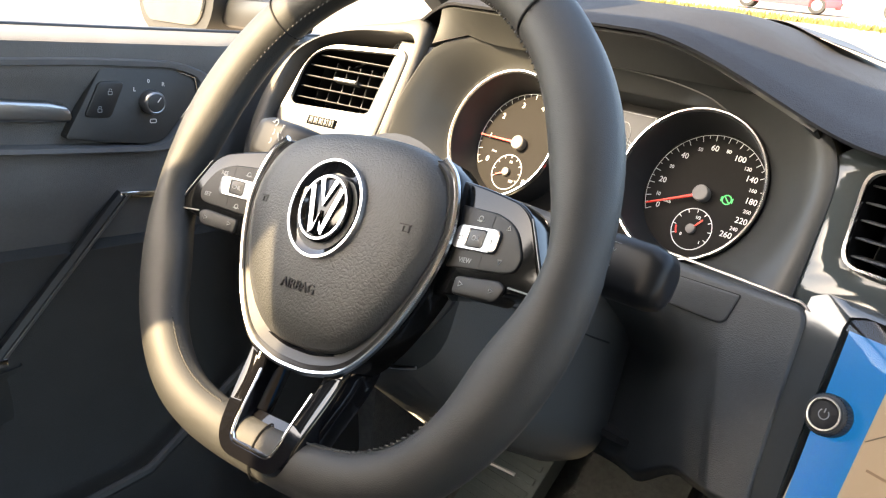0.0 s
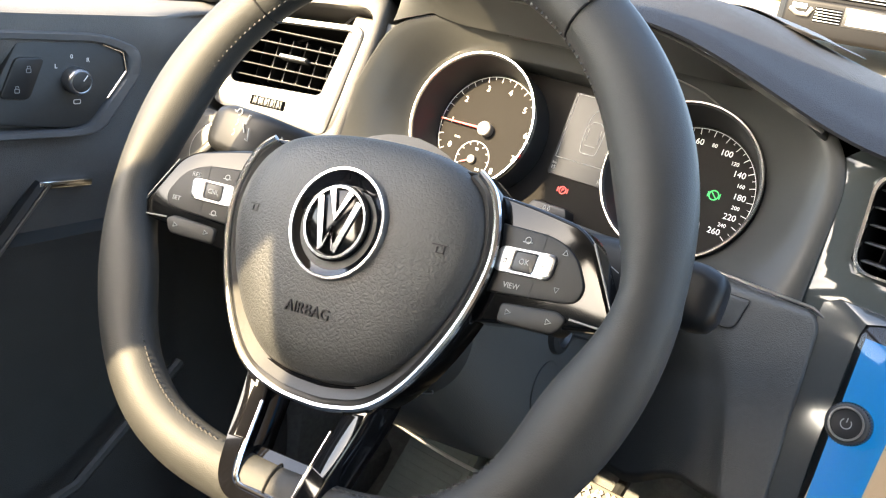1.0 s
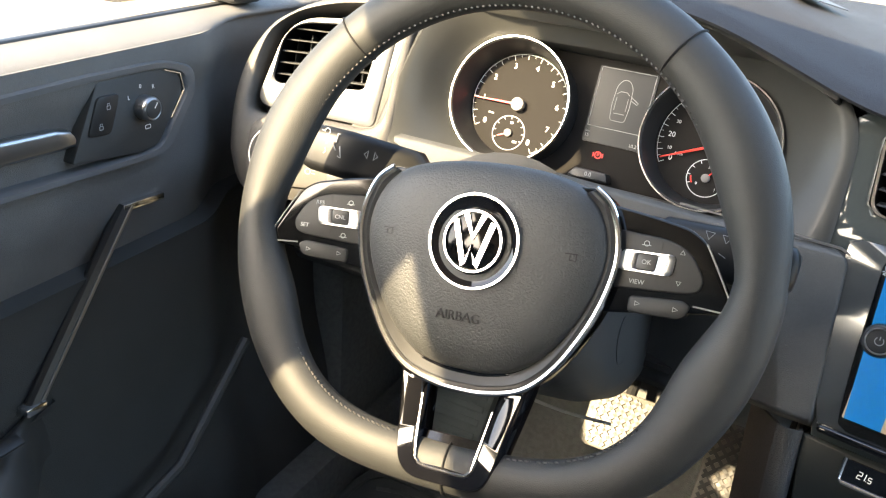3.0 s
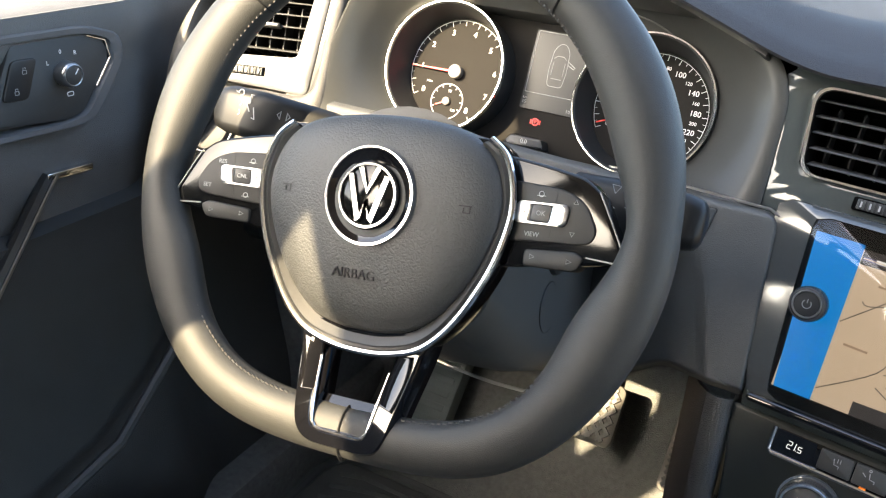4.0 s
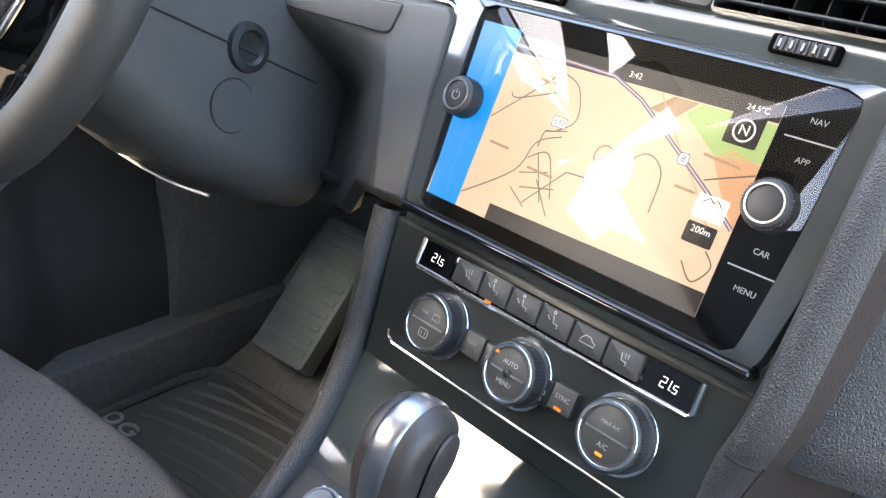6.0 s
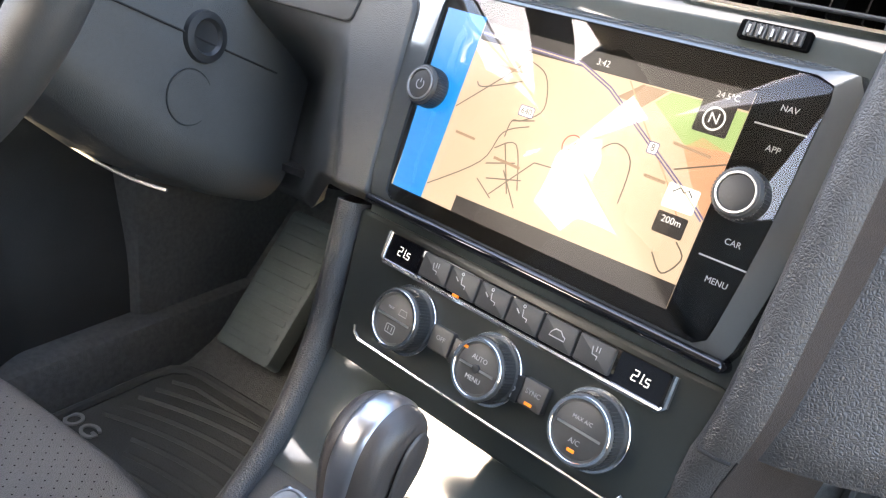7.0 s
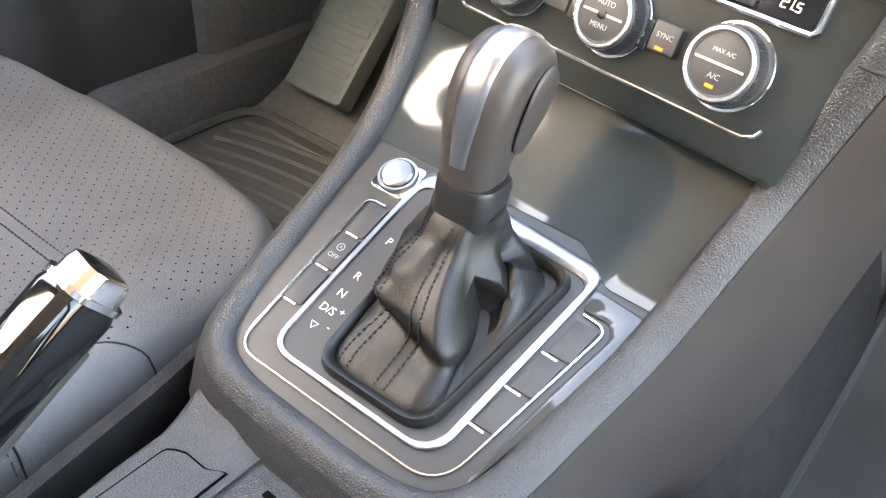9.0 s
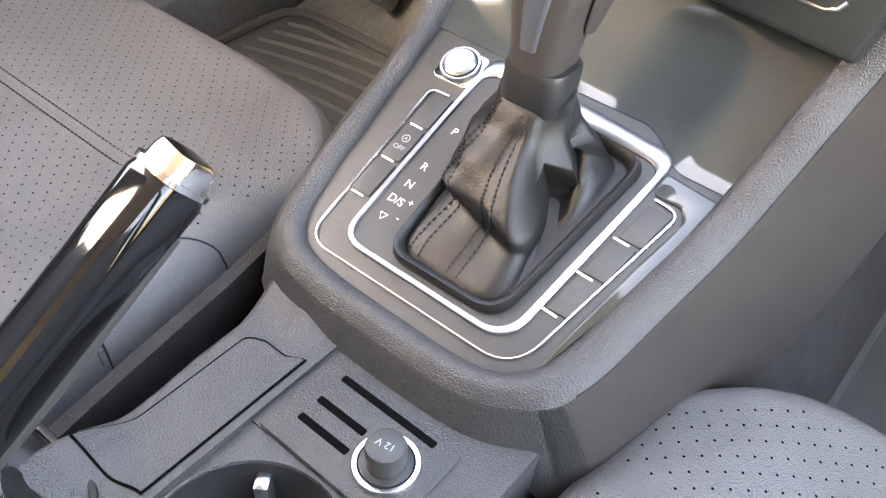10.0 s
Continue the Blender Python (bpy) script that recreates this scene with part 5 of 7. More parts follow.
climate()


# ---- centre console ----
def console():
    c = thing("centre_console", None, "grained dark grey centre console with gloss tray lid", "car console")
    path = [(-0.138, 0.150, 0.800), (-0.136, 0.136, 0.755), (-0.133, 0.118, 0.707), (-0.127, 0.085, 0.666), (-0.119, 0.04, 0.639), (-0.113, -0.01, 0.620), (-0.107, -0.050, 0.604), (-0.097, -0.077, 0.5945), (-0.072, -0.0885, 0.590),
            (-0.02, -0.0905, 0.589), (0.030, -0.0895, 0.589), (0.056, -0.082, 0.592), (0.0715, -0.062, 0.6000), (0.0805, -0.016, 0.6165), (0.0885, 0.028, 0.634), (0.0945, 0.054, 0.656), (0.1005, 0.074, 0.679), (0.108, 0.095, 0.706), (0.1195, 0.104, 0.748), (0.1310, 0.108, 0.790), (0.1370, 0.124, 0.845), (0.1425, 0.147, 0.915), (0.1490, 0.176, 0.990), (0.1505, 0.186, 1.020)]
    path = smooth_loop(path, 6, False)
    loops = []
    for i, p in enumerate(path):
        a, b = Vector(path[max(i - 1, 0)]), Vector(path[min(i + 1, len(path) - 1)])
        t = b - a
        o = Vector((t.y, -t.x, 0)) if (t.x ** 2 + t.y ** 2) > 1e-9 else Vector((-1 if p[0] < 0 else 1, 0, 0))
        o = o.normalized() * (-1 if o.dot(Vector((p[0] + 0.012, p[1] - 0.05, 0))) < 0 else 1)
        o = o.lerp(Vector((-1 if p[0] < 0 else 1, -0.15, 0)), sstep(0.02, 0.09, p[1])).normalized()
        rear = sstep(-0.072, -0.086, p[1])
        side = (1 - rear) * (1.0 if p[0] > -0.09 else 0.45)
        sec = [(-0.006, -0.020), (-0.0045, -0.004), (-0.001, -0.0005), (0.005, 0.0005), (0.009 + 0.002 * side, -0.002), (0.013 + 0.004 * side, -0.008), (0.016 + 0.011 * side, -0.016 - 0.024 * side), (0.018 + 0.015 * side, -0.023 - 0.047 * side),
               (0.020 + 0.016 * side, -0.030 - 0.075 * side), (0.022 + 0.016 * side, -0.034 - 0.10 * side)]
        up = t.normalized().cross(o).normalized()
        up = up if up.z - up.y > 0 else -up
        loops.append([tuple(Vector(p) + o * d + up * z) for d, z in sec])
    bm = loft([l[:6] for l in loops], cap=False, close=False)
    low = [l[5:] for p, l in zip(path, loops) if p[0] > 0.062]
    low_l = [l[5:] for p, l in zip(path, loops) if p[0] < -0.106]
    mid = [l[5:] for p, l in zip(path, loops) if -0.1085 < p[0] < 0.068]
    flank, flank_l, apron = (loft(q, cap=False, close=False) for q in (low, low_l, mid))
    for b in (bm, flank, flank_l, apron):
        bmesh.ops.recalc_face_normals(b, faces=b.faces[:])
        bmesh.ops.solidify(b, geom=b.faces[:], thickness=0.003)
    part("flank", flank, FLANK, c, "dark lower console side, browned for warm bounced light", 60)
    part("flank", flank_l, FLANK, c, "dark lower console side, browned for warm bounced light", 60)
    part("apron", apron, GRAIN, c, "grained rear slope of the gear surround", 60)
    part("rail_seam", tube([(0.128, 0.0965, 0.7745), (0.136, 0.0950, 0.7745), (0.1430, 0.0965, 0.7740)], 0.0009, 6), EMBOSS, c)
    line = [Vector(l[5]) + (Vector(l[5]) - Vector(l[7])).normalized() * 0.0004 for p, l in zip(path, loops) if p[0] > 0.06 and -0.07 < p[1] and p[2] < 0.77]
    part("rail_line", tube(line, 0.0006, 5), EMBOSS, c)
    part("rail", bm, GRAIN, c, "grained soft rail round the gear plate", 60)

    # lid of the tray, between climate panel and gear plate
    def tray(u, v):
        a = Vector((-0.130, 0.142, 0.7180)).lerp(Vector((0.1120, 0.1065, 0.6985)), u)
        pv = 0.0728 - 0.002 * u - 0.019 * sstep(0.71, 0.87, u)
        b = PLATE_M @ Vector((-0.124 + 0.216 * u, pv, 0.0008))
        p = a.lerp(b, v)
        sag = 0.006 * math.sin(math.pi * v ** 1.6)
        return (p.x, p.y + 0.002, p.z - sag)
    part("tray_lid", sheet(tray, 72, 20, 0.004), TRIM, c, "glossy dark grey tray lid", 60)

    # rear part: flat top with slots, socket and cup well
    hole = circle(0.0125, -0.217, 0.0465, 40)
    outer = []
    for x, y in hole:
        dx, dy = x - 0.0125, y + 0.217
        s = min((0.075 - 0.0125) / dx if dx > 1e-6 else 9, (-0.058 - 0.0125 + 0.0) / dx if dx < -1e-6 else 9, (0.068 / dy) if dy > 1e-6 else 9, (-0.20 / dy) if dy < -1e-6 else 9)
        outer.append((0.0125 + dx * s, -0.217 + dy * s))
    top = part("rear_deck", collar(flat(outer, 0.530), flat(outer, 0.5600), flat([(0.0125 + (x - 0.0125) * 1.02, -0.217 + (y + 0.217) * 1.02) for x, y in hole], 0.5600), flat(hole, 0.5585), flat(hole, 0.530)), GRAIN, c, "grained console deck", 50)
    part("cup_well", loft([flat(circle(0.0125, -0.217, 0.0465, 40), 0.5585), flat(circle(0.0125, -0.217, 0.044, 40), 0.53), flat(circle(0.0125, -0.217, 0.041, 40), 0.478), flat(circle(0.0125, -0.217, 0.005, 40), 0.477)], cap=False), BLACK, c, "deep black cup well")
    part("cup_clip", moved(box(-0.004, 0.004, -0.006, 0.006, -0.02, 0.012, 0.002), pose(-0.0125, -0.1830, 0.540, 0, 0, 35)), SATIN, c, "grey spring clip")
    plate = part("slot_plate", prism(rpoly([(-0.033, -0.116), (0.056, -0.116), (0.056, -0.1685), (-0.031, -0.1675)], [0.005, 0.005, 0.008, 0.002]), 0.556, 0.5640, 0.0012), GRAIN, c, "grained plate with coin slots")
    # flat black bars on the plate in place of the slots' shade
    for x0, x1, y in ((-0.019, 0.0425, -0.1215), (-0.019, 0.0125, -0.1385), (-0.019, 0.0135, -0.1515)):
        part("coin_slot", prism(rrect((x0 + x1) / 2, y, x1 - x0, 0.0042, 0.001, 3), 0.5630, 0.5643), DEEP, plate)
    part("front_deck", box(-0.055, 0.082, -0.1685, -0.088, 0.515, 0.5618, 0.003), GRAIN, c, "grained deck under the coin plate")
    # left ledge with its lid
    outline = ((-0.060, -0.1065), (-0.093, -0.1025), (-0.113, -0.0968), (-0.131, -0.0914), (-0.161, -0.0905), (-0.188, -0.0877), (-0.212, -0.0868), (-0.227, -0.0905), (-0.265, -0.0937))

    def ledge_top(x, y):
        front = max(0.0, y + 0.128 + 0.25 * (x + 0.07)) / 0.03
        return 0.5640 + 0.010 * min(front, 0.85) ** 2 * sstep(-0.038, -0.066, x) + 0.012 * sstep(-0.200, -0.245, y) * sstep(-0.050, -0.085, x)

    def ledge(u, v):
        y = -0.099 - 0.166 * v
        xo = float(np.interp(-y, [-q[0] for q in outline], [q[1] for q in outline]))
        if u < 0.2:
            z = ledge_top(xo, y)
            return (xo - 0.006 * (1 - u / 0.2), y, z - 0.010 - 0.09 * (1 - u / 0.2))
        s = (u - 0.2) / 0.8
        x = xo + (-0.036 - xo) * s
        return (x, y, ledge_top(x, y) - 0.010 * max(0.0, 1 - s / 0.14) ** 2)
    part("left_ledge", sheet(ledge, 60, 80, 0.004), GRAIN, c, "grained console ledge flowing into the gear surround", 70)

    def lid_at(u, v, lift, grow):
        xl = -0.0752 - 0.008 * sstep(0.70, 1.0, v) + 0.010 * max(0.0, 1 - v / 0.07) ** 2
        x = xl - grow + (-0.0418 - xl + 2 * grow) * u
        y = -0.1325 + 0.005 * sstep(0.55, 1.0, u) + grow - (0.0995 + 2 * grow) * v
        return (x, y, ledge_top(x, y) + lift)
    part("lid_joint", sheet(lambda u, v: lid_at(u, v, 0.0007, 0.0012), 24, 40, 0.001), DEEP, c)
    part("ledge_lid", sheet(lambda u, v: lid_at(u, v, 0.0011, 0.0), 24, 40, 0.0016), GRAIN, c, "grained blank lid", 60)
    for sx, x0 in ((-1, -0.135), (1, 0.095)):
        part("shaded_tunnel_carpet", sheet(lambda u, v: (x0 + sx * ((0.012 if sx > 0 else 0.0) + (0.06 if sx > 0 else 0.022) * v + (0.03 if sx > 0 else 0.008) * math.sin(v * math.pi)) - sx * 0.045 * sstep(0.45, 0.0, u), -0.45 + 0.90 * u, 0.315 + ((0.55 if sx < 0 else 0.47) + 0.10 * sstep(0.35, 0.75, u) - 0.315) * (1 - v) ** 1.2), 24, 12, 0.008), CARPET_SHADED, c, "carpet on the tunnel, coloured dark for shade", 70)
    part("tunnel", box(-0.085, 0.070, -0.70, -0.10, 0.30, 0.530, 0.02, 3), GRAIN, c)
    part("stack_body", box(-0.135, 0.125, 0.20, 0.36, 0.32, 0.78, 0.012, 2), SOFT, c)
    return c


console()


def socket_12v():
    s = thing("power_socket", Matrix.Translation((0.032, -0.1445, 0.5640)), "12 volt socket with a black cap and a chrome ring", "power socket")
    part("ring", band(circle(0, 0, 0.0165), circle(0, 0, 0.0135), 0, 0.0030, 0.0012), CHROME, s, "chrome ring")
    part("collar", lathe([(0.0135, 0), (0.0130, 0.0035), (0.0105, 0.0045)], 40), BLACK, s)
    cap = part("cap", lathe([(0.0098, 0.003), (0.0100, 0.0150), (0.0092, 0.0170), (0.0080, 0.0176)], 40), SOFT, s, "black rubber cap")
    part("lettering", text_bm("12 V", 0.0052, 0, 0, 0.0177, 0.0001, 190), PRINT, cap)


socket_12v()


# ---- gear selector ----
def selector():
    g = thing("gear_selector", PLATE_M, "automatic gear lever with leather boot on a black plate", "gear lever")
    out = rpoly([(-0.122, 0.095), (-0.104, -0.094), (0.068, -0.094), (0.092, 0.085)], [0.004, 0.022, 0.022, 0.004], 8)
    part("base_plate", prism(out, -0.02, -0.0006, 0.001), SOFT, g, "matt black gear plate")
    # gloss corner pieces beside the trim
    part("right_trim", prism(rpoly([(0.0565, 0.0510), (0.0885, 0.0478), (0.0800, -0.010), (0.0645, -0.074), (0.0625, -0.070), (0.0720, -0.006), (0.0780, 0.0280), (0.0735, 0.0360), (0.0565, 0.0362)], 0.003), -0.01, 0.0008, 0.0006), TRIM, g, "glossy grey side trim")
    # outer bright line, open at the front
    lo = round_line([(-0.0790, 0.0340), (-0.0924, 0.0336), (-0.0885, -0.0838), (0.0530, -0.0832), (0.0748, 0.0325), (0.0590, 0.0338)], [0.006, 0.016, 0.020, 0.008])
    part("outer_trim", tube([(x, y, 0.0002) for x, y in lo], 0.0009, 6), CHROME, g, "bright outer line")
    # inner silver frame round the boot
    fo = rpoly([(-0.0735, 0.072), (-0.0725, -0.0745), (0.043, -0.0745), (0.0570, 0.062)], [0.014, 0.016, 0.018, 0.012], 8)
    fi = rpoly([(-0.0695, 0.0600), (-0.0690, -0.0710), (0.039, -0.0710), (0.0520, 0.0520)], [0.012, 0.014, 0.016, 0.010], 8)
    part("inner_frame", band(fo, fi, -0.002, 0.0022, 0.0008), SATIN, g, "satin silver inner frame")
    part("inner_plate", prism(fi, -0.004, 0.0004), SOFT, g)
    for s, y in (("P", 0.0150), ("R", -0.0130), ("N", -0.0265), ("D/S", -0.0385)):
        part("lettering", text_bm(s, 0.0072, -0.0600, y, 0.0004, 0.0001), WHITE, g)
    part("lettering", join(text_bm("+", 0.0062, -0.0512, -0.036, 0.0004, 0.0001), text_bm("-", 0.0062, -0.0512, -0.047, 0.0004, 0.0001), line_bm([(-0.0625, -0.0485), (-0.0575, -0.0485), (-0.0600, -0.0525)], 0.0006, 0.0004, 0.0002, True)), WHITE, g)
    # blank keys and their white ticks
    for i, y in enumerate((0.0205, -0.0060, -0.0330)):
        k = part("plate_key", prism(rrect(-0.0820, y, 0.0135, 0.0245, 0.001, 3), -0.004, 0.0006, 0.0004), SOFT, g)
        if i == 1:
            part("lettering", join(text_bm("OFF", 0.0045, -0.0820, y - 0.004, 0.0007, 0.00008), line_bm(circle(-0.0820, y + 0.003, 0.0024, 18), 0.0006, 0.0007, 0.0001, True), text_bm("A", 0.0034, -0.0820, y + 0.003, 0.0007, 0.00008)), PRINT, k)
        part("tick", box(-0.0870, -0.0780, y - 0.0142, y - 0.0128, 0.0, 0.0010, 0.0004), WHITE, g)
    for i, (x, y) in enumerate(((0.0635, 0.0175), (0.0590, -0.0085), (0.0555, -0.0345))):
        part("plate_key", prism(rrect(x, y, 0.0135, 0.0240, 0.001, 3, 0.12), -0.004, 0.0006, 0.0004), SOFT, g)
        part("tick", moved(box(-0.0048, 0.0048, -0.0007, 0.0007, 0.0, 0.0010, 0.0004), pose(x - 0.0055, y - 0.0138, 0, 0, 0, -2)), WHITE, g)
    # boot frame and boot
    bo = rpoly([(-0.0465, 0.058), (-0.0425, -0.0685), (0.032, -0.0675), (0.046, 0.050)], [0.014, 0.014, 0.016, 0.012], 8)
    bi = [(-0.008 + (x + 0.008) * 0.88, -0.004 + (y + 0.004) * 0.90) for x, y in bo]
    part("boot_frame", collar(flat(bo, -0.001), flat(bo, 0.003), flat([(a[0] * 0.75 + b[0] * 0.25, a[1] * 0.75 + b[1] * 0.25) for a, b in zip(bo, bi)], 0.0075), flat([(a[0] * 0.35 + b[0] * 0.65, a[1] * 0.35 + b[1] * 0.65) for a, b in zip(bo, bi)], 0.0070), flat(bi, 0.001), flat(bi, -0.001)), BOOT, g, "rolled leather boot edge", 60)
    nb = 180
    base = []
    tot = len(bi)
    for i in range(nb):
        f = i / nb * tot
        a, b = bi[int(f) % tot], bi[(int(f) + 1) % tot]
        base.append(Vector((a[0] + (b[0] - a[0]) * (f % 1), a[1] + (b[1] - a[1]) * (f % 1))))
    # neck centre, in the plate's frame
    neck = PLATE_M.inverted() @ Vector((-0.0135, 0.022, 0.672))
    loops = []

    def ridge(x):
        return 1 - 2 * abs(math.sin(x)) ** 0.7
    nz = 44
    a_first = math.atan2(base[0].y, base[0].x + 0.008)
    for k in range(nz + 1):
        h = k / nz
        lo_ = []
        for i in range(nb):
            p = base[i]
            ang = math.atan2(p.y + 0.004, p.x + 0.008)
            q = Vector((neck.x + 0.0205 * math.cos(ang), neck.y + 0.0180 * math.sin(ang)))
            # slack leather: a low skirt, a crease, then a steep wall up to the neck
            right = sstep(-1.15, -0.75, ang) * (1 - sstep(1.2, 1.9, ang))
            f_r = 0.62 * (1 - (1 - min(1, h / 0.5)) ** 1.5) + 0.38 * sstep(0.4, 1.0, h)
            z_r = 0.10 * sstep(0, 0.3, h) + 0.90 * max(0.0, (h - 0.30) / 0.70) ** 1.25
            f_l = 0.20 * min(1, h / 0.16) ** 1.2 + 0.80 * max(0.0, (h - 0.16) / 0.84) ** 0.92
            z_l = 0.13 * min(1, h / 0.16) ** 0.8 + 0.87 * max(0.0, (h - 0.16) / 0.84) ** 1.06
            f = f_l + (f_r - f_l) * right
            zz = neck.z * (z_l + (z_r - z_l) * right)
            c = p.lerp(q, f)
            env = math.sin(math.pi * min(1, h * 1.04)) ** 0.8

            def crease(da, wa, dh, wh):
                return math.exp(-(da / (0.62 * wa)) ** 2 - (dh / wh) ** 2)
            # rear wall: bulges at half height, pinched under the neck and over the skirt
            fold = (1 - right) * (0.0075 * math.exp(-((h - 0.52) / 0.15) ** 2) - 0.0065 * math.exp(-((h - 0.24 - 0.05 * math.sin(2 * ang)) / 0.085) ** 2) - 0.0035 * math.exp(-((h - 0.80) / 0.09) ** 2))
            # long fold that runs down to the rear corner
            fold += 0.012 * crease(ang + 1.08 - 0.25 * h, 0.40, h - 0.40, 0.26)
            fold -= 0.010 * crease(ang + 0.62, 0.34, h - 0.42, 0.22)
            # hanging fold and its hollow on the passenger side
            fold += 0.013 * crease(ang + 0.12 + 0.9 * (h - 0.5), 0.42, h - 0.52, 0.13)
            fold -= 0.014 * crease(ang - 0.34, 0.36, h - 0.46, 0.18)
            zz -= 0.010 * crease(ang + 0.52, 0.42, h - 0.30, 0.16)
            zz += 0.019 * crease(ang - 0.33 - 0.5 * (h - 0.25), 0.40, h - 0.27, 0.15)
            zz -= 0.008 * crease(ang - 0.85, 0.40, h - 0.28, 0.16)
            # slack wrinkles
            fold += env * (0.0006 * ridge(4 * ang - 2.6 * h + 0.4) + 0.0008 * math.sin(5 * ang + 14 * h) + 0.0030 * noise.noise(Vector((2.2 * math.cos(ang), 2.2 * math.sin(ang), 5.0 * h))))
            # slack rings under the neck and a sideways crumple at half height
            fold += (1 - right) * (0.0028 * crease(ang + 1.9 - 2.2 * (h - 0.66), 1.1, h - 0.68, 0.05) - 0.0042 * crease(ang + 2.1 + 1.6 * (h - 0.5), 0.9, h - 0.55, 0.055))
            zz += env * 0.0010 * math.sin(9 * ang - 11 * h)
            d = Vector((math.cos(ang), math.sin(ang)))
            c = c + d * fold + Vector((0.0035 * math.sin(6.2 * h) * env, 0.002 * math.sin(5.0 * h + 1.0) * env))
            zz = max(zz, -0.002)
            lo_.append((c.x, c.y, 0.001 + zz))
        loops.append(lo_)
    boot = part("boot", loft(loops), BOOT, g, "creased black leather boot with double seams", 75)
    # double seams that run down the leather
    angles = [math.atan2(p.y + 0.004, p.x + 0.008) for p in base]
    for a_low, a_high in ((-1.92, -2.25), (-1.50, -1.30)):
        for off in (-0.055, 0.055):
            st = []
            for j in range(1, nz - 1):
                want = a_low + (a_high - a_low) * j / nz + off * (1 + 0.8 * j / nz)
                gap = [((angles[m] - want + math.pi) % (2 * math.pi)) - math.pi for m in range(nb)]
                i = max((m for m in range(nb) if abs(gap[m]) < 0.6 and gap[m] <= 0 < gap[(m + 1) % nb] or gap[m] > 0 >= gap[(m + 1) % nb] and abs(gap[m]) < 0.6), default=0)
                i2 = (i + 1) % nb
                f = abs(gap[i]) / (abs(gap[i]) + abs(gap[i2]) + 1e-9)
                pa = Vector(loops[j][i]).lerp(Vector(loops[j][i2]), f)
                pb = Vector(loops[j + 1][i]).lerp(Vector(loops[j + 1][i2]), f)
                nrm = (Vector(loops[j][i2]) - Vector(loops[j][i])).cross(pb - pa).normalized()
                nrm = nrm if nrm.dot(Vector((pa.x - neck.x, pa.y - neck.y, 0.02))) > 0 else -nrm
                st.append(tube([pa.lerp(pb, 0.15) + nrm * 0.0005, pa.lerp(pb, 0.72) + nrm * 0.0005], 0.0006, 5))
            tagged(part("stitching", join(*st), THREAD, boot), kind="stuff")
    # knob: a rounded head on a tapering neck, with a silver strip over its back and top
    k_m = PLATE_M.inverted()
    side_line = smooth_loop([(0.0072, 0.684), (0.0064, 0.700), (0.0066, 0.720), (0.0098, 0.7390), (0.0170, 0.7525), (0.0280, 0.7600), (0.0410, 0.7612), (0.0525, 0.7555), (0.0588, 0.7460), (0.0590, 0.7340), (0.0545, 0.7195), (0.0470, 0.7055), (0.0405, 0.6940), (0.0375, 0.684)], 6, False)

    def half_width(z):
        return 0.0150 + 0.0036 * sstep(0.690, 0.738, z)

    def inset(d):
        out = []
        for i, p in enumerate(side_line):
            a, b = side_line[max(i - 1, 0)], side_line[min(i + 1, len(side_line) - 1)]
            t = Vector((b[0] - a[0], b[1] - a[1])).normalized()
            out.append((p[0] + t.y * d, p[1] - t.x * d))
        return out
    R_ = 0.0105

    def layer(f, d, extra=0.0):
        ins = inset(d)
        return [tuple(k_m @ Vector((-0.0145 + f * (half_width(p[1]) - R_) + math.copysign(extra, f) + (p[1] - 0.668) * 0.06, q[0], q[1]))) for p, q in zip(side_line, ins)]
    layers = []
    for sg in (-1, 1):
        row = [layer(sg * 1.0, R_ * (1 - math.cos(q)), R_ * math.sin(q)) for q in [math.pi / 2 * k / 7 for k in range(8)]]
        layers = row[::-1] + [layer(-0.5, -0.0004), layer(0.0001, -0.0006), layer(0.5, -0.0004)] if sg < 0 else layers + row
    kn = part("knob", loft(layers), KNOBL, g, "leather gear knob with a silver strip", 60)
    strip = [[tuple(p) for p in layer(f * 1.04, -0.0012 - 0.0008 * (1 - f * f))] for f in (-1, -0.75, -0.4, 0.0001, 0.4, 0.75, 1)]
    n_s = int(len(side_line) * 0.66)
    strip = [[layer(f * 1.04, 0.0008)[i] if abs(f) > 0.99 else row[i] for i in range(6, n_s)] for f, row in zip((-1, -0.75, -0.4, 0.0001, 0.4, 0.75, 1), strip)]
    bmc = loft(strip, cap=False, close=False)
    bmesh.ops.recalc_face_normals(bmc, faces=bmc.faces[:])
    part("knob_strip", bmc, KNOBS, kn, "satin silver strip over the knob", 60)
    for sg in (-1, 1):
        panel = smooth_loop([(0.0270, 0.709), (0.0275, 0.728), (0.0335, 0.7430), (0.0440, 0.7490), (0.0515, 0.7420), (0.0500, 0.7270), (0.0440, 0.7140), (0.0360, 0.7030)], 5)
        rows = []
        for s_, e_ in ((1.0, -0.0004), (0.97, 0.0007), (0.90, 0.0010), (0.5, 0.0012)):
            rows.append([tuple(k_m @ Vector((-0.0130 + (z - 0.668) * 0.06 + sg * (half_width(0.7275 + (z - 0.7275) * s_) + e_), 0.0395 + (y - 0.0395) * s_, 0.7275 + (z - 0.7275) * s_))) for y, z in panel])
        part("knob_panel", loft(rows), KNOBL, kn, "raised leather side panel", 60)
    coll = [[tuple(k_m @ Vector((-0.0130 + x + (z - 0.668) * 0.06, cy + y, z))) for x, y in rrect(0, 0, hx * 2, hy * 2, 0.010, 6)] for z, cy, hx, hy in ((0.6630, 0.0218, 0.0172, 0.0152), (0.6650, 0.0218, 0.0176, 0.0156), (0.6860, 0.0222, 0.0176, 0.0158), (0.6880, 0.0222, 0.0168, 0.0150))]
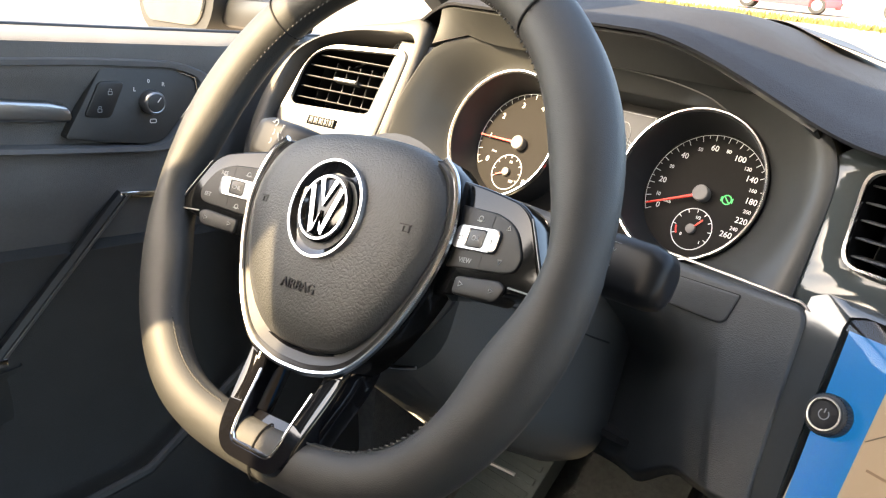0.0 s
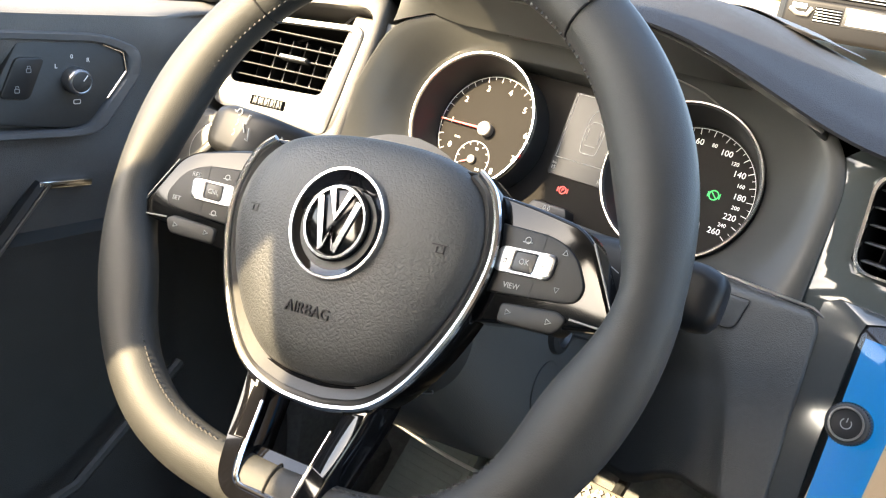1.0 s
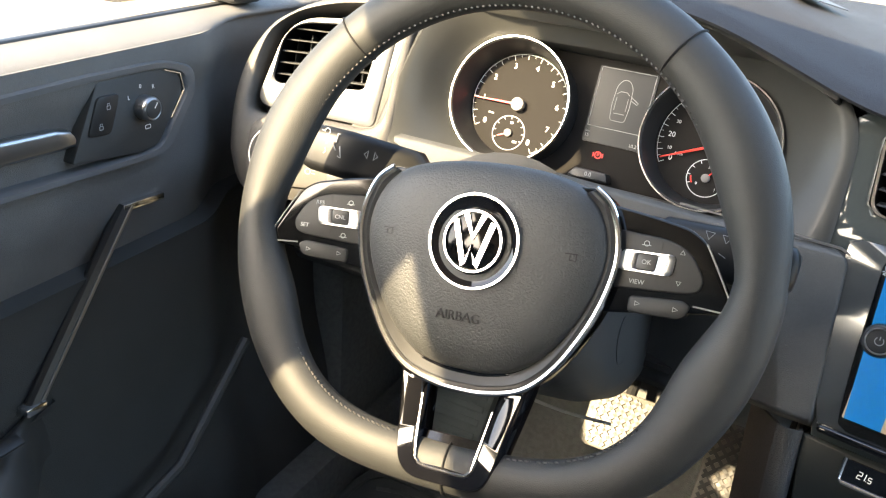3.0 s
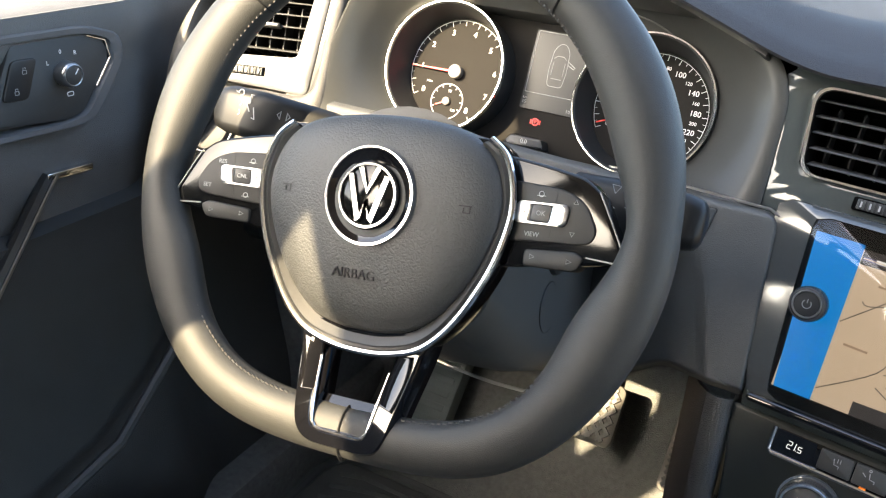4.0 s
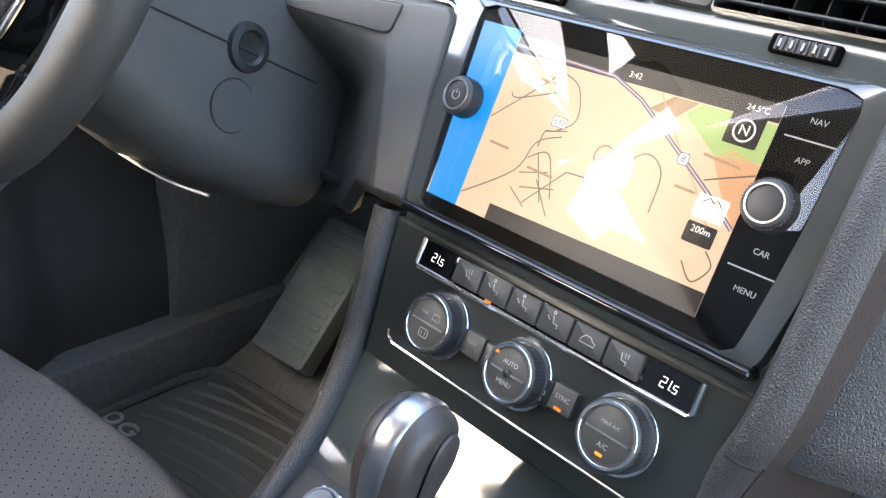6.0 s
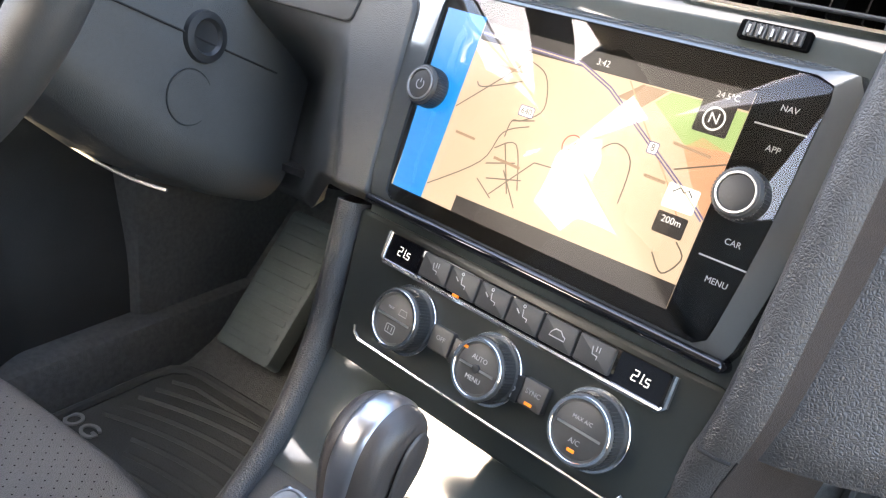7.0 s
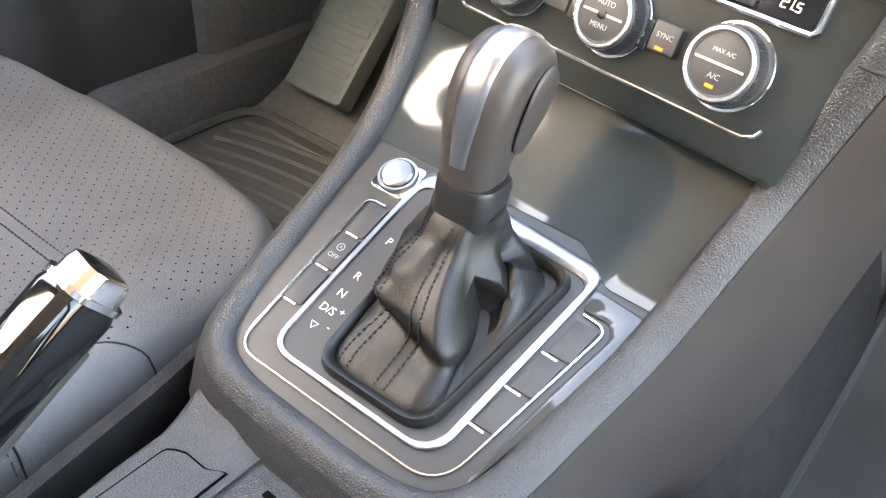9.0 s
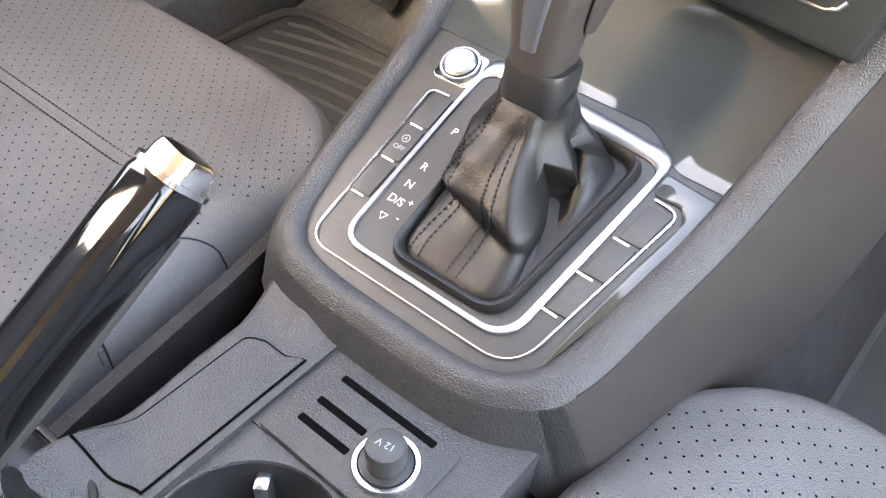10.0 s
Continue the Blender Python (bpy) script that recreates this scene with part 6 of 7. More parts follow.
    part("knob_collar", loft(coll), BLACK, kn, "black collar", 50)
    return g


selector()


def start_button():
    s = thing("start_button", PLATE_M @ Matrix.Translation((-0.0865, 0.0555, 0.0)), "round silver engine start button", "button")
    part("frame", prism(rrect(0, 0, 0.0265, 0.0265, 0.004), -0.006, 0.0010, 0.0008), CHROME, s, "bright square frame")
    part("ring", band(circle(0, 0, 0.0128), circle(0, 0, 0.0106), 0.0008, 0.0042, 0.001), SATIN, s)
    part("cap", lathe([(0.0106, 0.0), (0.0104, 0.0055), (0.0090, 0.0064), (0.0040, 0.0060)], 40), SATIN, s, "satin silver button cap")


start_button()


# ---- handbrake ----
def handbrake():
    tip, back = Vector((-0.0390, -0.1625, 0.7256)), Vector((-0.0690, -0.343, 0.590))
    ax = (tip - back).normalized()
    side = Vector((-1, 0, 0))
    side = (side - side.dot(ax) * ax).normalized()
    m = Matrix(((side.x, 0, ax.x, tip.x), (side.y, 0, ax.y, tip.y), (side.z, 0, ax.z, tip.z), (0, 0, 0, 1)))
    up = ax.cross(side)
    m[0][1], m[1][1], m[2][1] = up.x, up.y, up.z
    h = thing("handbrake", m, "gloss black handbrake lever with a chrome release button", "handbrake")

    def sec(z, w, hh, r=0.6):
        return flat(rrect(0, 0, w * 1.68, hh * 1.55, min(w, hh) * r * 0.84, 8), z)
    part("grip", loft([sec(-0.0170, 0.0135, 0.0160), sec(-0.021, 0.0150, 0.0175), sec(-0.06, 0.0155, 0.0180, 0.8), sec(-0.12, 0.0158, 0.0180, 0.8), sec(-0.17, 0.0150, 0.0175, 0.8), sec(-0.20, 0.0130, 0.015)]), GLOSS, h, "gloss black grip", 50)
    part("grip_underside", loft([flat(rrect(0, -0.0088, 0.0235, 0.0125, 0.0055, 5), -0.034), flat(rrect(0, -0.0100, 0.0245, 0.0125, 0.0055, 5), -0.10), flat(rrect(0, -0.0098, 0.0225, 0.0125, 0.0055, 5), -0.185)]), SOFT, h, "matt underside", 50)
    part("ring", loft([sec(-0.0170, 0.0150, 0.0174), sec(-0.0145, 0.0150, 0.0174)]), CHROME, h, "chrome collar")
    part("release_button", loft([sec(-0.015, 0.0132, 0.0146), sec(-0.0090, 0.0128, 0.0140), sec(-0.0060, 0.0116, 0.0128), sec(-0.0050, 0.0085, 0.0100)]), CHROME, h, "chrome release button", 45)
    loops = []

    def resample_z(pts, z):
        return [(x, y, z) for x, y in pts]
    for k in range(21):
        f = k / 20
        ww, ll = 0.020 + 0.022 * f + 0.003 * math.sin(f * 9), 0.026 + 0.045 * f + 0.003 * math.sin(f * 8 + 1)
        cx, cy, cz = -0.0960 + 0.008 * f, -0.292 - 0.02 * f, 0.598 - 0.04 * f
        ring = resample(rrect(0, 0, ww * 2, ll * 2, ww * 0.7, 6), 96)
        row = []
        for i, (x, y) in enumerate(ring):
            a = 2 * math.pi * i / 96
            s = 1 + 0.16 * math.sin(math.pi * f) * (0.5 - abs(math.sin(2.5 * a + 1.4 * f + 0.5)) - 0.5 * abs(math.sin(5.5 * a - 2.2 * f)))
            row.append((cx + x * s, cy + y * s, cz + 0.3 * y * (1 - f) + 0.006 * math.sin(math.pi * f) * math.sin(6 * a + 5 * f)))
        loops.append(row)
    gt = thing("handbrake_gaiter", None, "creased black leather handbrake gaiter on the console", "gaiter")
    part("leather", loft(loops), BOOT, gt, "", 75)
    part("base_frame", tube(resample_z(rrect(-0.0865, -0.312, 0.092, 0.148, 0.03, 6), 0.5652), 0.0022, 8, True), BOOT, gt)
    return h


handbrake()


# ---- seats ----
def seat(name, x0, x1, label, lead, b0, bend):
    s = thing(name, Matrix.Translation(((x0 + x1) / 2, -0.2, 0.55)), label, "car seat")
    hw = (x1 - x0) / 2

    def cushion(u, v):
        # u across, v from the back to the rounded front
        a = 2 * u - 1
        bol = abs(a)
        front = lead - bend * (1 - math.sqrt(max(0.0, 1 - (max(0.0, bol - b0) / (1.0001 - b0)) ** 2)))
        y = -0.36 + (front + 0.36) * min(1, v / 0.86)
        z = -0.020 + 0.026 * sstep(0.40, 0.82, bol) - 0.016 * sstep(0.88, 1.0, bol)
        z += -0.0035 * math.exp(-((y - 0.130) / 0.006) ** 2) * sstep(0.62, 0.55, bol) - 0.010 * sstep(0.66, 0.86, v)
        x = a * hw * (1 - 0.03 * sstep(0.5, 0.9, v))
        if v > 0.86:
            t = (v - 0.86) / 0.14
            y = front + 0.028 * math.sin(t * math.pi / 2) - 0.010 * t * t
            z -= 0.012 * t + 0.085 * t * t
        edge = sstep(0.93, 1.0, bol)
        return (x, y, z - 0.045 * edge ** 2)
    cu = part("cushion", sheet(cushion, 72, 60, 0.03), SEAT, s, "perforated dark grey leatherette cushion", 70)

    def side(sx):
        def f(u, v):
            y = -0.36 + 0.60 * u
            return (sx * hw * (1 - 0.03 * sstep(0.5, 0.9, u)) - sx * 0.004 + sx * 0.050 * math.sin(min(1.0, v * 1.7) * math.pi / 2) + sx * 0.008 * v, y - 0.05 * sstep(0.85, 1, u) * v, -0.046 - 0.166 * v)
        return f
    for sx in (-1, 1):
        part("side_panel", sheet(side(sx), 24, 12, 0.002), CLOTH, s, "dark woven side panel", 60)
        pts = [cushion(0.5 + sx * 0.492, 0.05 + 0.80 * k / 40) for k in range(41)]
        part("piping", tube([(x + sx * 0.002, y, z - 0.002) for x, y, z in pts], 0.0016, 5), CLOTH, cu)
        if sx > 0:
            for v0, v1, pale in ((0.61, 0.78, False), (0.50, 0.63, True)):
                run = [Vector(cushion(0.5 + (0.405 + 0.088 * k / 14), v0 + (v1 - v0) * k / 14)) for k in range(15)]
                part("bolster_seam", tube([p + Vector((0, 0, -0.0002)) for p in run], 0.0007, 5), THREAD, cu)
                if pale:
                    tagged(part("stitching", join(*[tube([a.lerp(b, 0.1) + Vector((0, -0.004, 0.0004)), a.lerp(b, 0.75) + Vector((0, -0.004, 0.0004))], 0.0007, 5) for a, b in zip(run, run[1:])]), THREADP, cu, "pale stitches"), kind="stuff")
    # cross seam: two rows of stitches
    def on_top(x, y):
        bol = abs(x / hw)
        front = lead - bend * (1 - math.sqrt(max(0.0, 1 - (max(0.0, bol - b0) / (1.0001 - b0)) ** 2)))
        return Vector(cushion(0.5 + x / hw / 2, (y + 0.36) / (front + 0.36) * 0.86))
    for off in (-0.0052, 0.0052):
        st = []
        for k in range(64):
            x = -0.160 + 0.300 * k / 63
            st.append(tube([on_top(x, 0.130 + off) + Vector((0, 0, 0.0004)), on_top(x + 0.0030, 0.130 + off) + Vector((0, 0, 0.0004))], 0.0006, 5))
        tagged(part("stitching", join(*st), THREAD, cu), kind="stuff")
    part("seam", tube([on_top(-0.168 + 0.310 * k / 40, 0.130) + Vector((0, 0, -0.0002)) for k in range(41)], 0.0009, 5), THREAD, cu)
    # perforations: flat dark dots that stand for the shade in small pits
    dots = bmesh.new()
    step = 0.0135
    for i in range(-22, 23):
        for j in range(-26, 46):
            x = (i + (0.5 if j % 2 else 0)) * step
            y = j * step * 0.5
            a = x / hw
            if abs(y - 0.130) < 0.010 or abs(a) > 0.90:
                continue
            bol = abs(a)
            front = lead - bend * (1 - math.sqrt(max(0.0, 1 - (max(0.0, bol - b0) / (1.0001 - b0)) ** 2)))
            v = (y + 0.36) / (front + 0.36) * 0.86
            if not 0.05 < v < 0.85:
                continue
            p = Vector(cushion(0.5 + a / 2, v))
            q = Vector(cushion(0.5 + a / 2 + 0.004, v)) - p
            w = Vector(cushion(0.5 + a / 2, v + 0.004)) - p
            n = q.cross(w).normalized()
            n = n if n.z > 0 else -n
            q, w = q.normalized(), n.cross(q.normalized())
            vs = [dots.verts.new(p + n * 0.00025 + q * 0.00085 * math.cos(k * math.pi / 3) + w * 0.00085 * math.sin(k * math.pi / 3)) for k in range(6)]
            dots.faces.new(vs)
    tagged(part("perforation", dots, DEEP, cu), kind="stuff")

    def back(u, v):
        a = 2 * u - 1
        return (a * hw * (0.99 - 0.08 * v ** 4), -0.40 - 0.13 * v + 0.05 * sstep(0.5, 0.9, abs(a)) * (1 - v) - 0.03, -0.02 + 0.58 * v)
    part("backrest", sheet(back, 24, 24, 0.10), SEAT, s, "dark grey backrest", 70)
    part("headrest", box(-0.115, 0.115, -0.66, -0.57, 0.60, 0.76, 0.03, 3), SEAT, s)
    for x in (-0.05, 0.05):
        part("headrest_post", tube([(x, -0.58, 0.54), (x, -0.615, 0.64)], 0.006, 8), CHROME, s)
    part("base", box(-hw + 0.03, hw - 0.03, -0.36, 0.12, -0.24, -0.06, 0.03), BLACK, s)
    return s


seat("driver_seat", -0.690, -0.138, "dark grey perforated leatherette driver seat", 0.286, 0.25, 0.165)
seat("passenger_seat", 0.076, 0.640, "dark grey perforated leatherette passenger seat", 0.264, 0.42, 0.16)


# ---- driver's door ----
DOOR_M = frame_of((-0.71, 0, 0), (0, 1, 0), (0, 0, 1))


def door():
    d = thing("driver_door", DOOR_M, "closed driver door with dark grey soft panel and silver handle", "car door")

    def skin(u, v):
        y = -0.54 + 0.94 * u
        z = 0.36 + 0.653 * v
        # belt crest, hollow, armrest bulge
        n = -0.012 + 0.012 * sstep(0.95, 0.995, z) - 0.018 * sstep(0.90, 0.80, z) + 0.02 * sstep(0.62, 0.45, z)
        n += 0.012 * sstep(0.15, 0.36, y) * sstep(0.8, 0.98, z) + 0.006 * math.sin(10 * (z - 0.8) - 2.0 * y) * sstep(0.93, 0.86, z)
        n -= 0.040 * sstep(0.125, 0.23, y)
        return (y, z, n)
    # light falling off down the door is put into the two skins
    part("upper_skin", sheet(lambda u, v: skin(u, 0.70 + 0.30 * v), 60, 24, 0.02), DOOR_LIT, d, "grey soft upper door panel, lightened for the light on it", 70)
    part("lower_skin", sheet(lambda u, v: (lambda q: (q[0], q[1], q[2] - 0.002))(skin(u, 0.712 * v)), 60, 44, 0.02), DOOR_SHADED, d, "black lower door panel, darkened further for shade", 70)

    def sill(u, v):
        y = -0.62 + 1.02 * u
        a = v * math.pi * 0.5
        return (y, 1.010 + 0.010 * math.sin(a), 0.0 - 0.055 * (1 - math.cos(a)) + 0.012 * sstep(0.15, 0.36, y) * (1 - v) - 0.036 * sstep(0.125, 0.23, y) * (1 - v))
    part("window_sill", sheet(sill, 40, 8, 0.006), DOOR_LIT, d, "soft grained window sill", 70)
    part("window_seal", box(-0.62, 0.40, 1.010, 1.0225, -0.064, -0.054, 0.002), BLACK, d)
    # frame round handle and switches
    fo = rpoly([(-0.60, 0.9905), (0.0, 1.0005), (0.085, 0.9985), (0.121, 0.9860), (0.1235, 0.9650), (0.086, 0.9150), (0.060, 0.9130), (-0.60, 0.9380)], [0.004, 0.02, 0.03, 0.014, 0.016, 0.014, 0.014, 0.004], 6)
    fi = rpoly([(-0.59, 0.9830), (0.0, 0.9930), (0.080, 0.9910), (0.105, 0.9830), (0.1090, 0.9660), (0.074, 0.9225), (0.056, 0.9195), (-0.59, 0.9440)], [0.004, 0.02, 0.02, 0.010, 0.012, 0.010, 0.010, 0.004], 6)
    part("handle_frame", collar(flat(fo, -0.02), flat(fo, 0.0005), flat([(a[0] * 0.8 + b[0] * 0.2, a[1] * 0.8 + b[1] * 0.2) for a, b in zip(fo, fi)], 0.0035), flat([(a[0] * 0.2 + b[0] * 0.8, a[1] * 0.2 + b[1] * 0.8) for a, b in zip(fo, fi)], 0.0030), flat(fi, -0.001), flat(fi, -0.02)), DFRAME, d, "satin grey frame", 50)
    part("recess", prism(fi, -0.024, -0.018), BLACK, d, "dark handle recess")
    sw = part("switch_plate", prism(rpoly([(0.012, 0.9915), (0.080, 0.9905), (0.1040, 0.9825), (0.1075, 0.9660), (0.0735, 0.9230), (0.056, 0.9205), (-0.020, 0.9290)], [0.004, 0.02, 0.010, 0.012, 0.010, 0.010, 0.004], 6), -0.018, 0.0002, 0.0015), SOFT, d, "black switch plate")
    part("plate_edge", tube([(0.085, 0.9890, 0.0006), (0.1035, 0.9825, 0.0008), (0.1072, 0.9665, 0.0008), (0.0900, 0.9440, 0.0006)], 0.0009, 6), CHROME, sw)
    lk = part("lock_key", prism(rpoly([(0.0100, 0.9800), (0.0335, 0.9790), (0.0205, 0.9465), (-0.0035, 0.9485)], 0.005), 0.0, 0.0022, 0.001), BLACK, sw)
    for x, y in ((0.0200, 0.971), (0.0105, 0.9555)):
        part("padlock_mark", join(line_bm(rrect(x, y - 0.0015, 0.0036, 0.0030, 0.0004, 2), 0.0005, 0.0022, 0.0002, True), line_bm([(x - 0.001, y), (x - 0.001, y + 0.002), (x + 0.0012, y + 0.002), (x + 0.0012, y + 0.0008)], 0.0005, 0.0022, 0.0002)), PRINT, lk)
    kx, ky = 0.0590, 0.9610
    k = part("mirror_knob", lathe([(0.0110, 0.0), (0.0108, 0.009), (0.0098, 0.0115), (0.0088, 0.0122), (0.0080, 0.0118)], 40, kx, ky), SATIN, sw, "knurled silver mirror knob")
    part("knob_face", lathe([(0.0080, 0.0105), (0.0080, 0.0122), (0.0070, 0.0126)], 32, kx, ky), SOFT, k)
    part("pointer", line_bm([(kx + 0.001, ky + 0.001), (kx + 0.0045, ky + 0.0055)], 0.0008, 0.0126, 0.0003), WHITE, k)
    part("lettering", join(text_bm("L", 0.0050, kx - 0.0155, ky + 0.0110, 0.0004), text_bm("0", 0.0050, kx - 0.002, ky + 0.0185, 0.0004), text_bm("R", 0.0050, kx + 0.0125, ky + 0.0155, 0.0004), line_bm(rrect(kx + 0.003, ky - 0.0185, 0.006, 0.0034, 0.001, 3), 0.0006, 0.0004, 0.0002, True)), WHITE, sw)
    loops = []
    for y, hh, z in ((-0.56, 0.010, 0.957), (-0.30, 0.0105, 0.958), (-0.10, 0.010, 0.9565), (-0.03, 0.009, 0.9530), (-0.0165, 0.0075, 0.9515), (-0.0145, 0.004, 0.9510)):
        loops.append([(y - (b - z) * 0.3, b, n) for b, n in rrect(z, -0.004, hh * 2, 0.010, 0.004, 4)])
    part("door_handle", loft(loops), SATIN, d, "satin silver door handle", 50)
    # diagonal pull strip with bright ends
    a, b = Vector((0.0370, 0.8715, -0.012)), Vector((-0.085, 0.727, -0.008))
    part("pull_strip", tube([a.lerp(b, i / 12) for i in range(13)], 0.0065, 8), BLACK, d, "black grab strip")
    part("strip_edge", tube([a.lerp(b, i / 12) + Vector((0.0052, 0.0, 0.0050)) for i in range(13)], 0.0020, 6), SATIN, d)
    part("strip_end", moved(box(-0.004, 0.044, -0.0035, 0.003, -0.006, 0.006, 0.001), Matrix.Translation(a) @ pose(0, 0, 0, 0, 0, -3)), CHROME, d, "chrome end cap")
    part("strip_end", moved(box(-0.010, 0.010, -0.004, 0.004, -0.004, 0.008, 0.001), Matrix.Translation(b)), CHROME, d, "chrome end cap")

    def armrest(u, v):
        y = -0.62 + 0.56 * u
        a = v * math.pi
        return (y, 0.690 + 0.030 * math.sin(a) - 0.05 * v + 0.04 * sstep(0.75, 1.0, u) * 0.5, -0.02 + 0.075 * math.sin(a * 0.5) * (1 - sstep(0.82, 1.0, u)))
    part("armrest", sheet(armrest, 30, 12, 0.008), SOFT, d, "black armrest", 70)
    part("window_key", moved(box(-0.012, 0.012, -0.006, 0.006, 0, 0.004, 0.002), pose(-0.128, 0.7235, 0.018, -70, 0, 0)), BLACK, d)
    part("pocket_lip", tube([(-0.60, 0.52, 0.028), (-0.20, 0.535, 0.030), (0.05, 0.58, 0.020), (0.18, 0.66, 0.0)], 0.006, 8), SOFT, d, "curved edge of the door pocket")
    return d


door()


def door_mirror():
    m = thing("door_mirror", pose(-1.000, 0.262, 1.064, 0, -3, -8), "black outside mirror with a speckled glass", "car mirror")

    def ring(y, s):
        return [(x * s, y, z * s) for x, z in rrect(0, 0, 0.265, 0.138, 0.055, 8)]
    part("housing", loft([ring(-0.025, 1.0), ring(0.0, 1.0), ring(0.04, 0.93), ring(0.075, 0.7), ring(0.09, 0.3)]), BLACK, m, "black housing", 60)
    # glass colour greyed to stand for a dark reflection; speckle is relief
    part("glass", loft([ring(-0.0262, 0.84), ring(-0.0285, 0.83)]), mat("mirror_glass", (0.30, 0.32, 0.33), 0.12, 1.0, bump=0.35, scale=450), m, "speckled mirror glass, greyed for a dark reflection")
    part("foot", box(0.11, 0.26, -0.01, 0.04, -0.055, -0.020, 0.01), BLACK, m)
    return m


door_mirror()


# ---- footwell ----
def floor_z(y):
    return 0.300 + 0.30 * sstep(0.42, 0.86, y)


solo("floor", sheet(lambda u, v: (-0.72 + 1.44 * u, -1.5 + 2.34 * v, floor_z(-1.5 + 2.34 * v)), 8, 60, 0.02), CARPET, None, "dark grey carpeted car floor", "floor", "structure", 70)
solo("wall_front", box(-0.78, 0.78, 0.84, 0.90, 0.2, 1.02), CARPET, None, "black front bulkhead", "bulkhead", "structure")


def floor_mat(x0, x1, y1, label, logo):
    m = thing("floor_mat", None, label, "floor mat", "rubber floor mats")
    y0 = -0.30

    def surf(u, v):
        x, y = x0 + (x1 - x0) * u, y0 + (y1 - y0) * v
        return (x, y, floor_z(y) + 0.006)
    part("base", sheet(surf, 4, 24, 0.005), RUBBER, m, "black rubber sheet", 70)
    edge = resample(rpoly([(x0, y0), (x1, y0), (x1, y1), (x0, y1)], 0.05, 6), 110)
    edge = [(x, y, floor_z(y) + 0.010) for x, y in edge]
    part("raised_edge", tube(edge, 0.007, 8, True), RUBBER, m)
    cx = (x0 + x1) / 2
    for k in range(int((y1 - y0) / 0.0275) - 2):
        y = y0 + 0.05 + k * 0.0275
        pts = []
        for i in range(25):
            x = x0 + 0.03 + (x1 - x0 - 0.06) * i / 24
            yy = y + 0.05 * (1 - ((x - cx) / ((x1 - x0) / 2)) ** 2)
            if yy < y1 - 0.02:
                if not (logo and -0.675 < x < -0.575 and 0.215 < yy < 0.275):
                    pts.append((x, yy, floor_z(yy) + 0.0075))
        if len(pts) > 3 and (logo or y < 0.16):
            part("rib", tube(pts, 0.0042, 5), RUBBER, m)
    if not logo:
        bm = bmesh.new()
        for i in range(18):
            for j in range(30):
                x, y = x0 + 0.022 + (i + 0.5 * (j % 2)) * 0.0155, 0.20 + j * 0.0155
                if y < y1 - 0.03:
                    base = [bm.verts.new((x + 0.0052 * math.cos(k * math.pi / 4), y + 0.0052 * math.sin(k * math.pi / 4), floor_z(y) + 0.0062)) for k in range(8)]
                    top = [bm.verts.new((x + 0.0030 * math.cos(k * math.pi / 4), y + 0.0030 * math.sin(k * math.pi / 4), floor_z(y) + 0.0098)) for k in range(8)]
                    faces_loop(bm, base, top)
                    bm.faces.new(top)
        tagged(part("stud", bm, RUBBER, m), kind="stuff")
    if logo:
        part("mark", moved(join(line_bm([(0.014 * math.cos(radians(a)), 0.010 * math.sin(radians(a))) for a in range(40, 340, 20)] + [(0.013, 0.0), (0.004, 0.0)], 0.0045, 0, 0.003), line_bm(circle(-0.036, 0, 0.011, 20), 0.0045, 0, 0.003, True)), pose(-0.632, 0.250, floor_z(0.25) + 0.0075, 0, 0, 0)), PRINT, m, "pale moulded mark")


floor_mat(-0.685, -0.20, 0.43, "ribbed black rubber driver floor mat on the carpet", True)
floor_mat(0.172, 0.69, 0.70, "ribbed black rubber passenger floor mat on the carpet", False)


def pedal(name, cx, cy, cz, w, h, tilt, label, hang):
    p = thing(name, frame_of((cx, cy, cz), (1, 0, 0), tilt_up(tilt)), label, "pedal")
    part("pad", prism(rrect(0, 0, w, h, 0.012), -0.008, 0.0, 0.002), STEEL, p, "brushed steel pad")
    gr = []
    for s in (1, -1):
        for i in range(-8, 9):
            c = i * 0.0165
            pts = []
            for t in [k / 30 for k in range(31)]:
                x = -w / 2 + 0.006 + (w - 0.012) * t
                y = s * x * 1.0 + c
                if abs(y) < h / 2 - 0.005:
                    pts.append((x, y))
            if len(pts) > 2:
                gr.append(line_bm([pts[0], pts[-1]], 0.0052, -0.0005, 0.0045))
    for b in gr:
        part("grip_bar", b, BLACK, p)
    if hang:
        part("arm", tube([(0, h / 2 - 0.02, -0.010), (0, 0.06, -0.025), (0, 0.18, -0.02)], 0.008, 8), BLACK, p)
    else:
        part("stem", tube([(0, 0, -0.008), (0, 0.03, -0.06), (0, 0.10, -0.10)], 0.007, 8), BLACK, p)
    return p


pedal("brake_pedal", -0.350, 0.545, 0.462, 0.098, 0.088, 38, "wide steel brake pedal with a rubber diamond grid", True)
pedal("accelerator_pedal", -0.203, 0.560, 0.440, 0.056, 0.125, 42, "narrow steel accelerator pedal with a rubber diamond grid", False)
fr_m = frame_of((-0.592, 0.535, 0.438), (1, 0, 0), (0, 0.145, 0.160))
foot = thing("footrest", fr_m, "dark rubber footrest slab beside the pedals", "footrest")
part("pad", prism(rrect(0, 0, 0.108, 0.225, 0.008), -0.03, 0.0, 0.004), FOOTR, foot)
for i in range(10):
    part("pad_rib", box(-0.045, 0.045, -0.095 + i * 0.021, -0.085 + i * 0.021, -0.001, 0.0015, 0.0006, 1), FOOTR, foot)

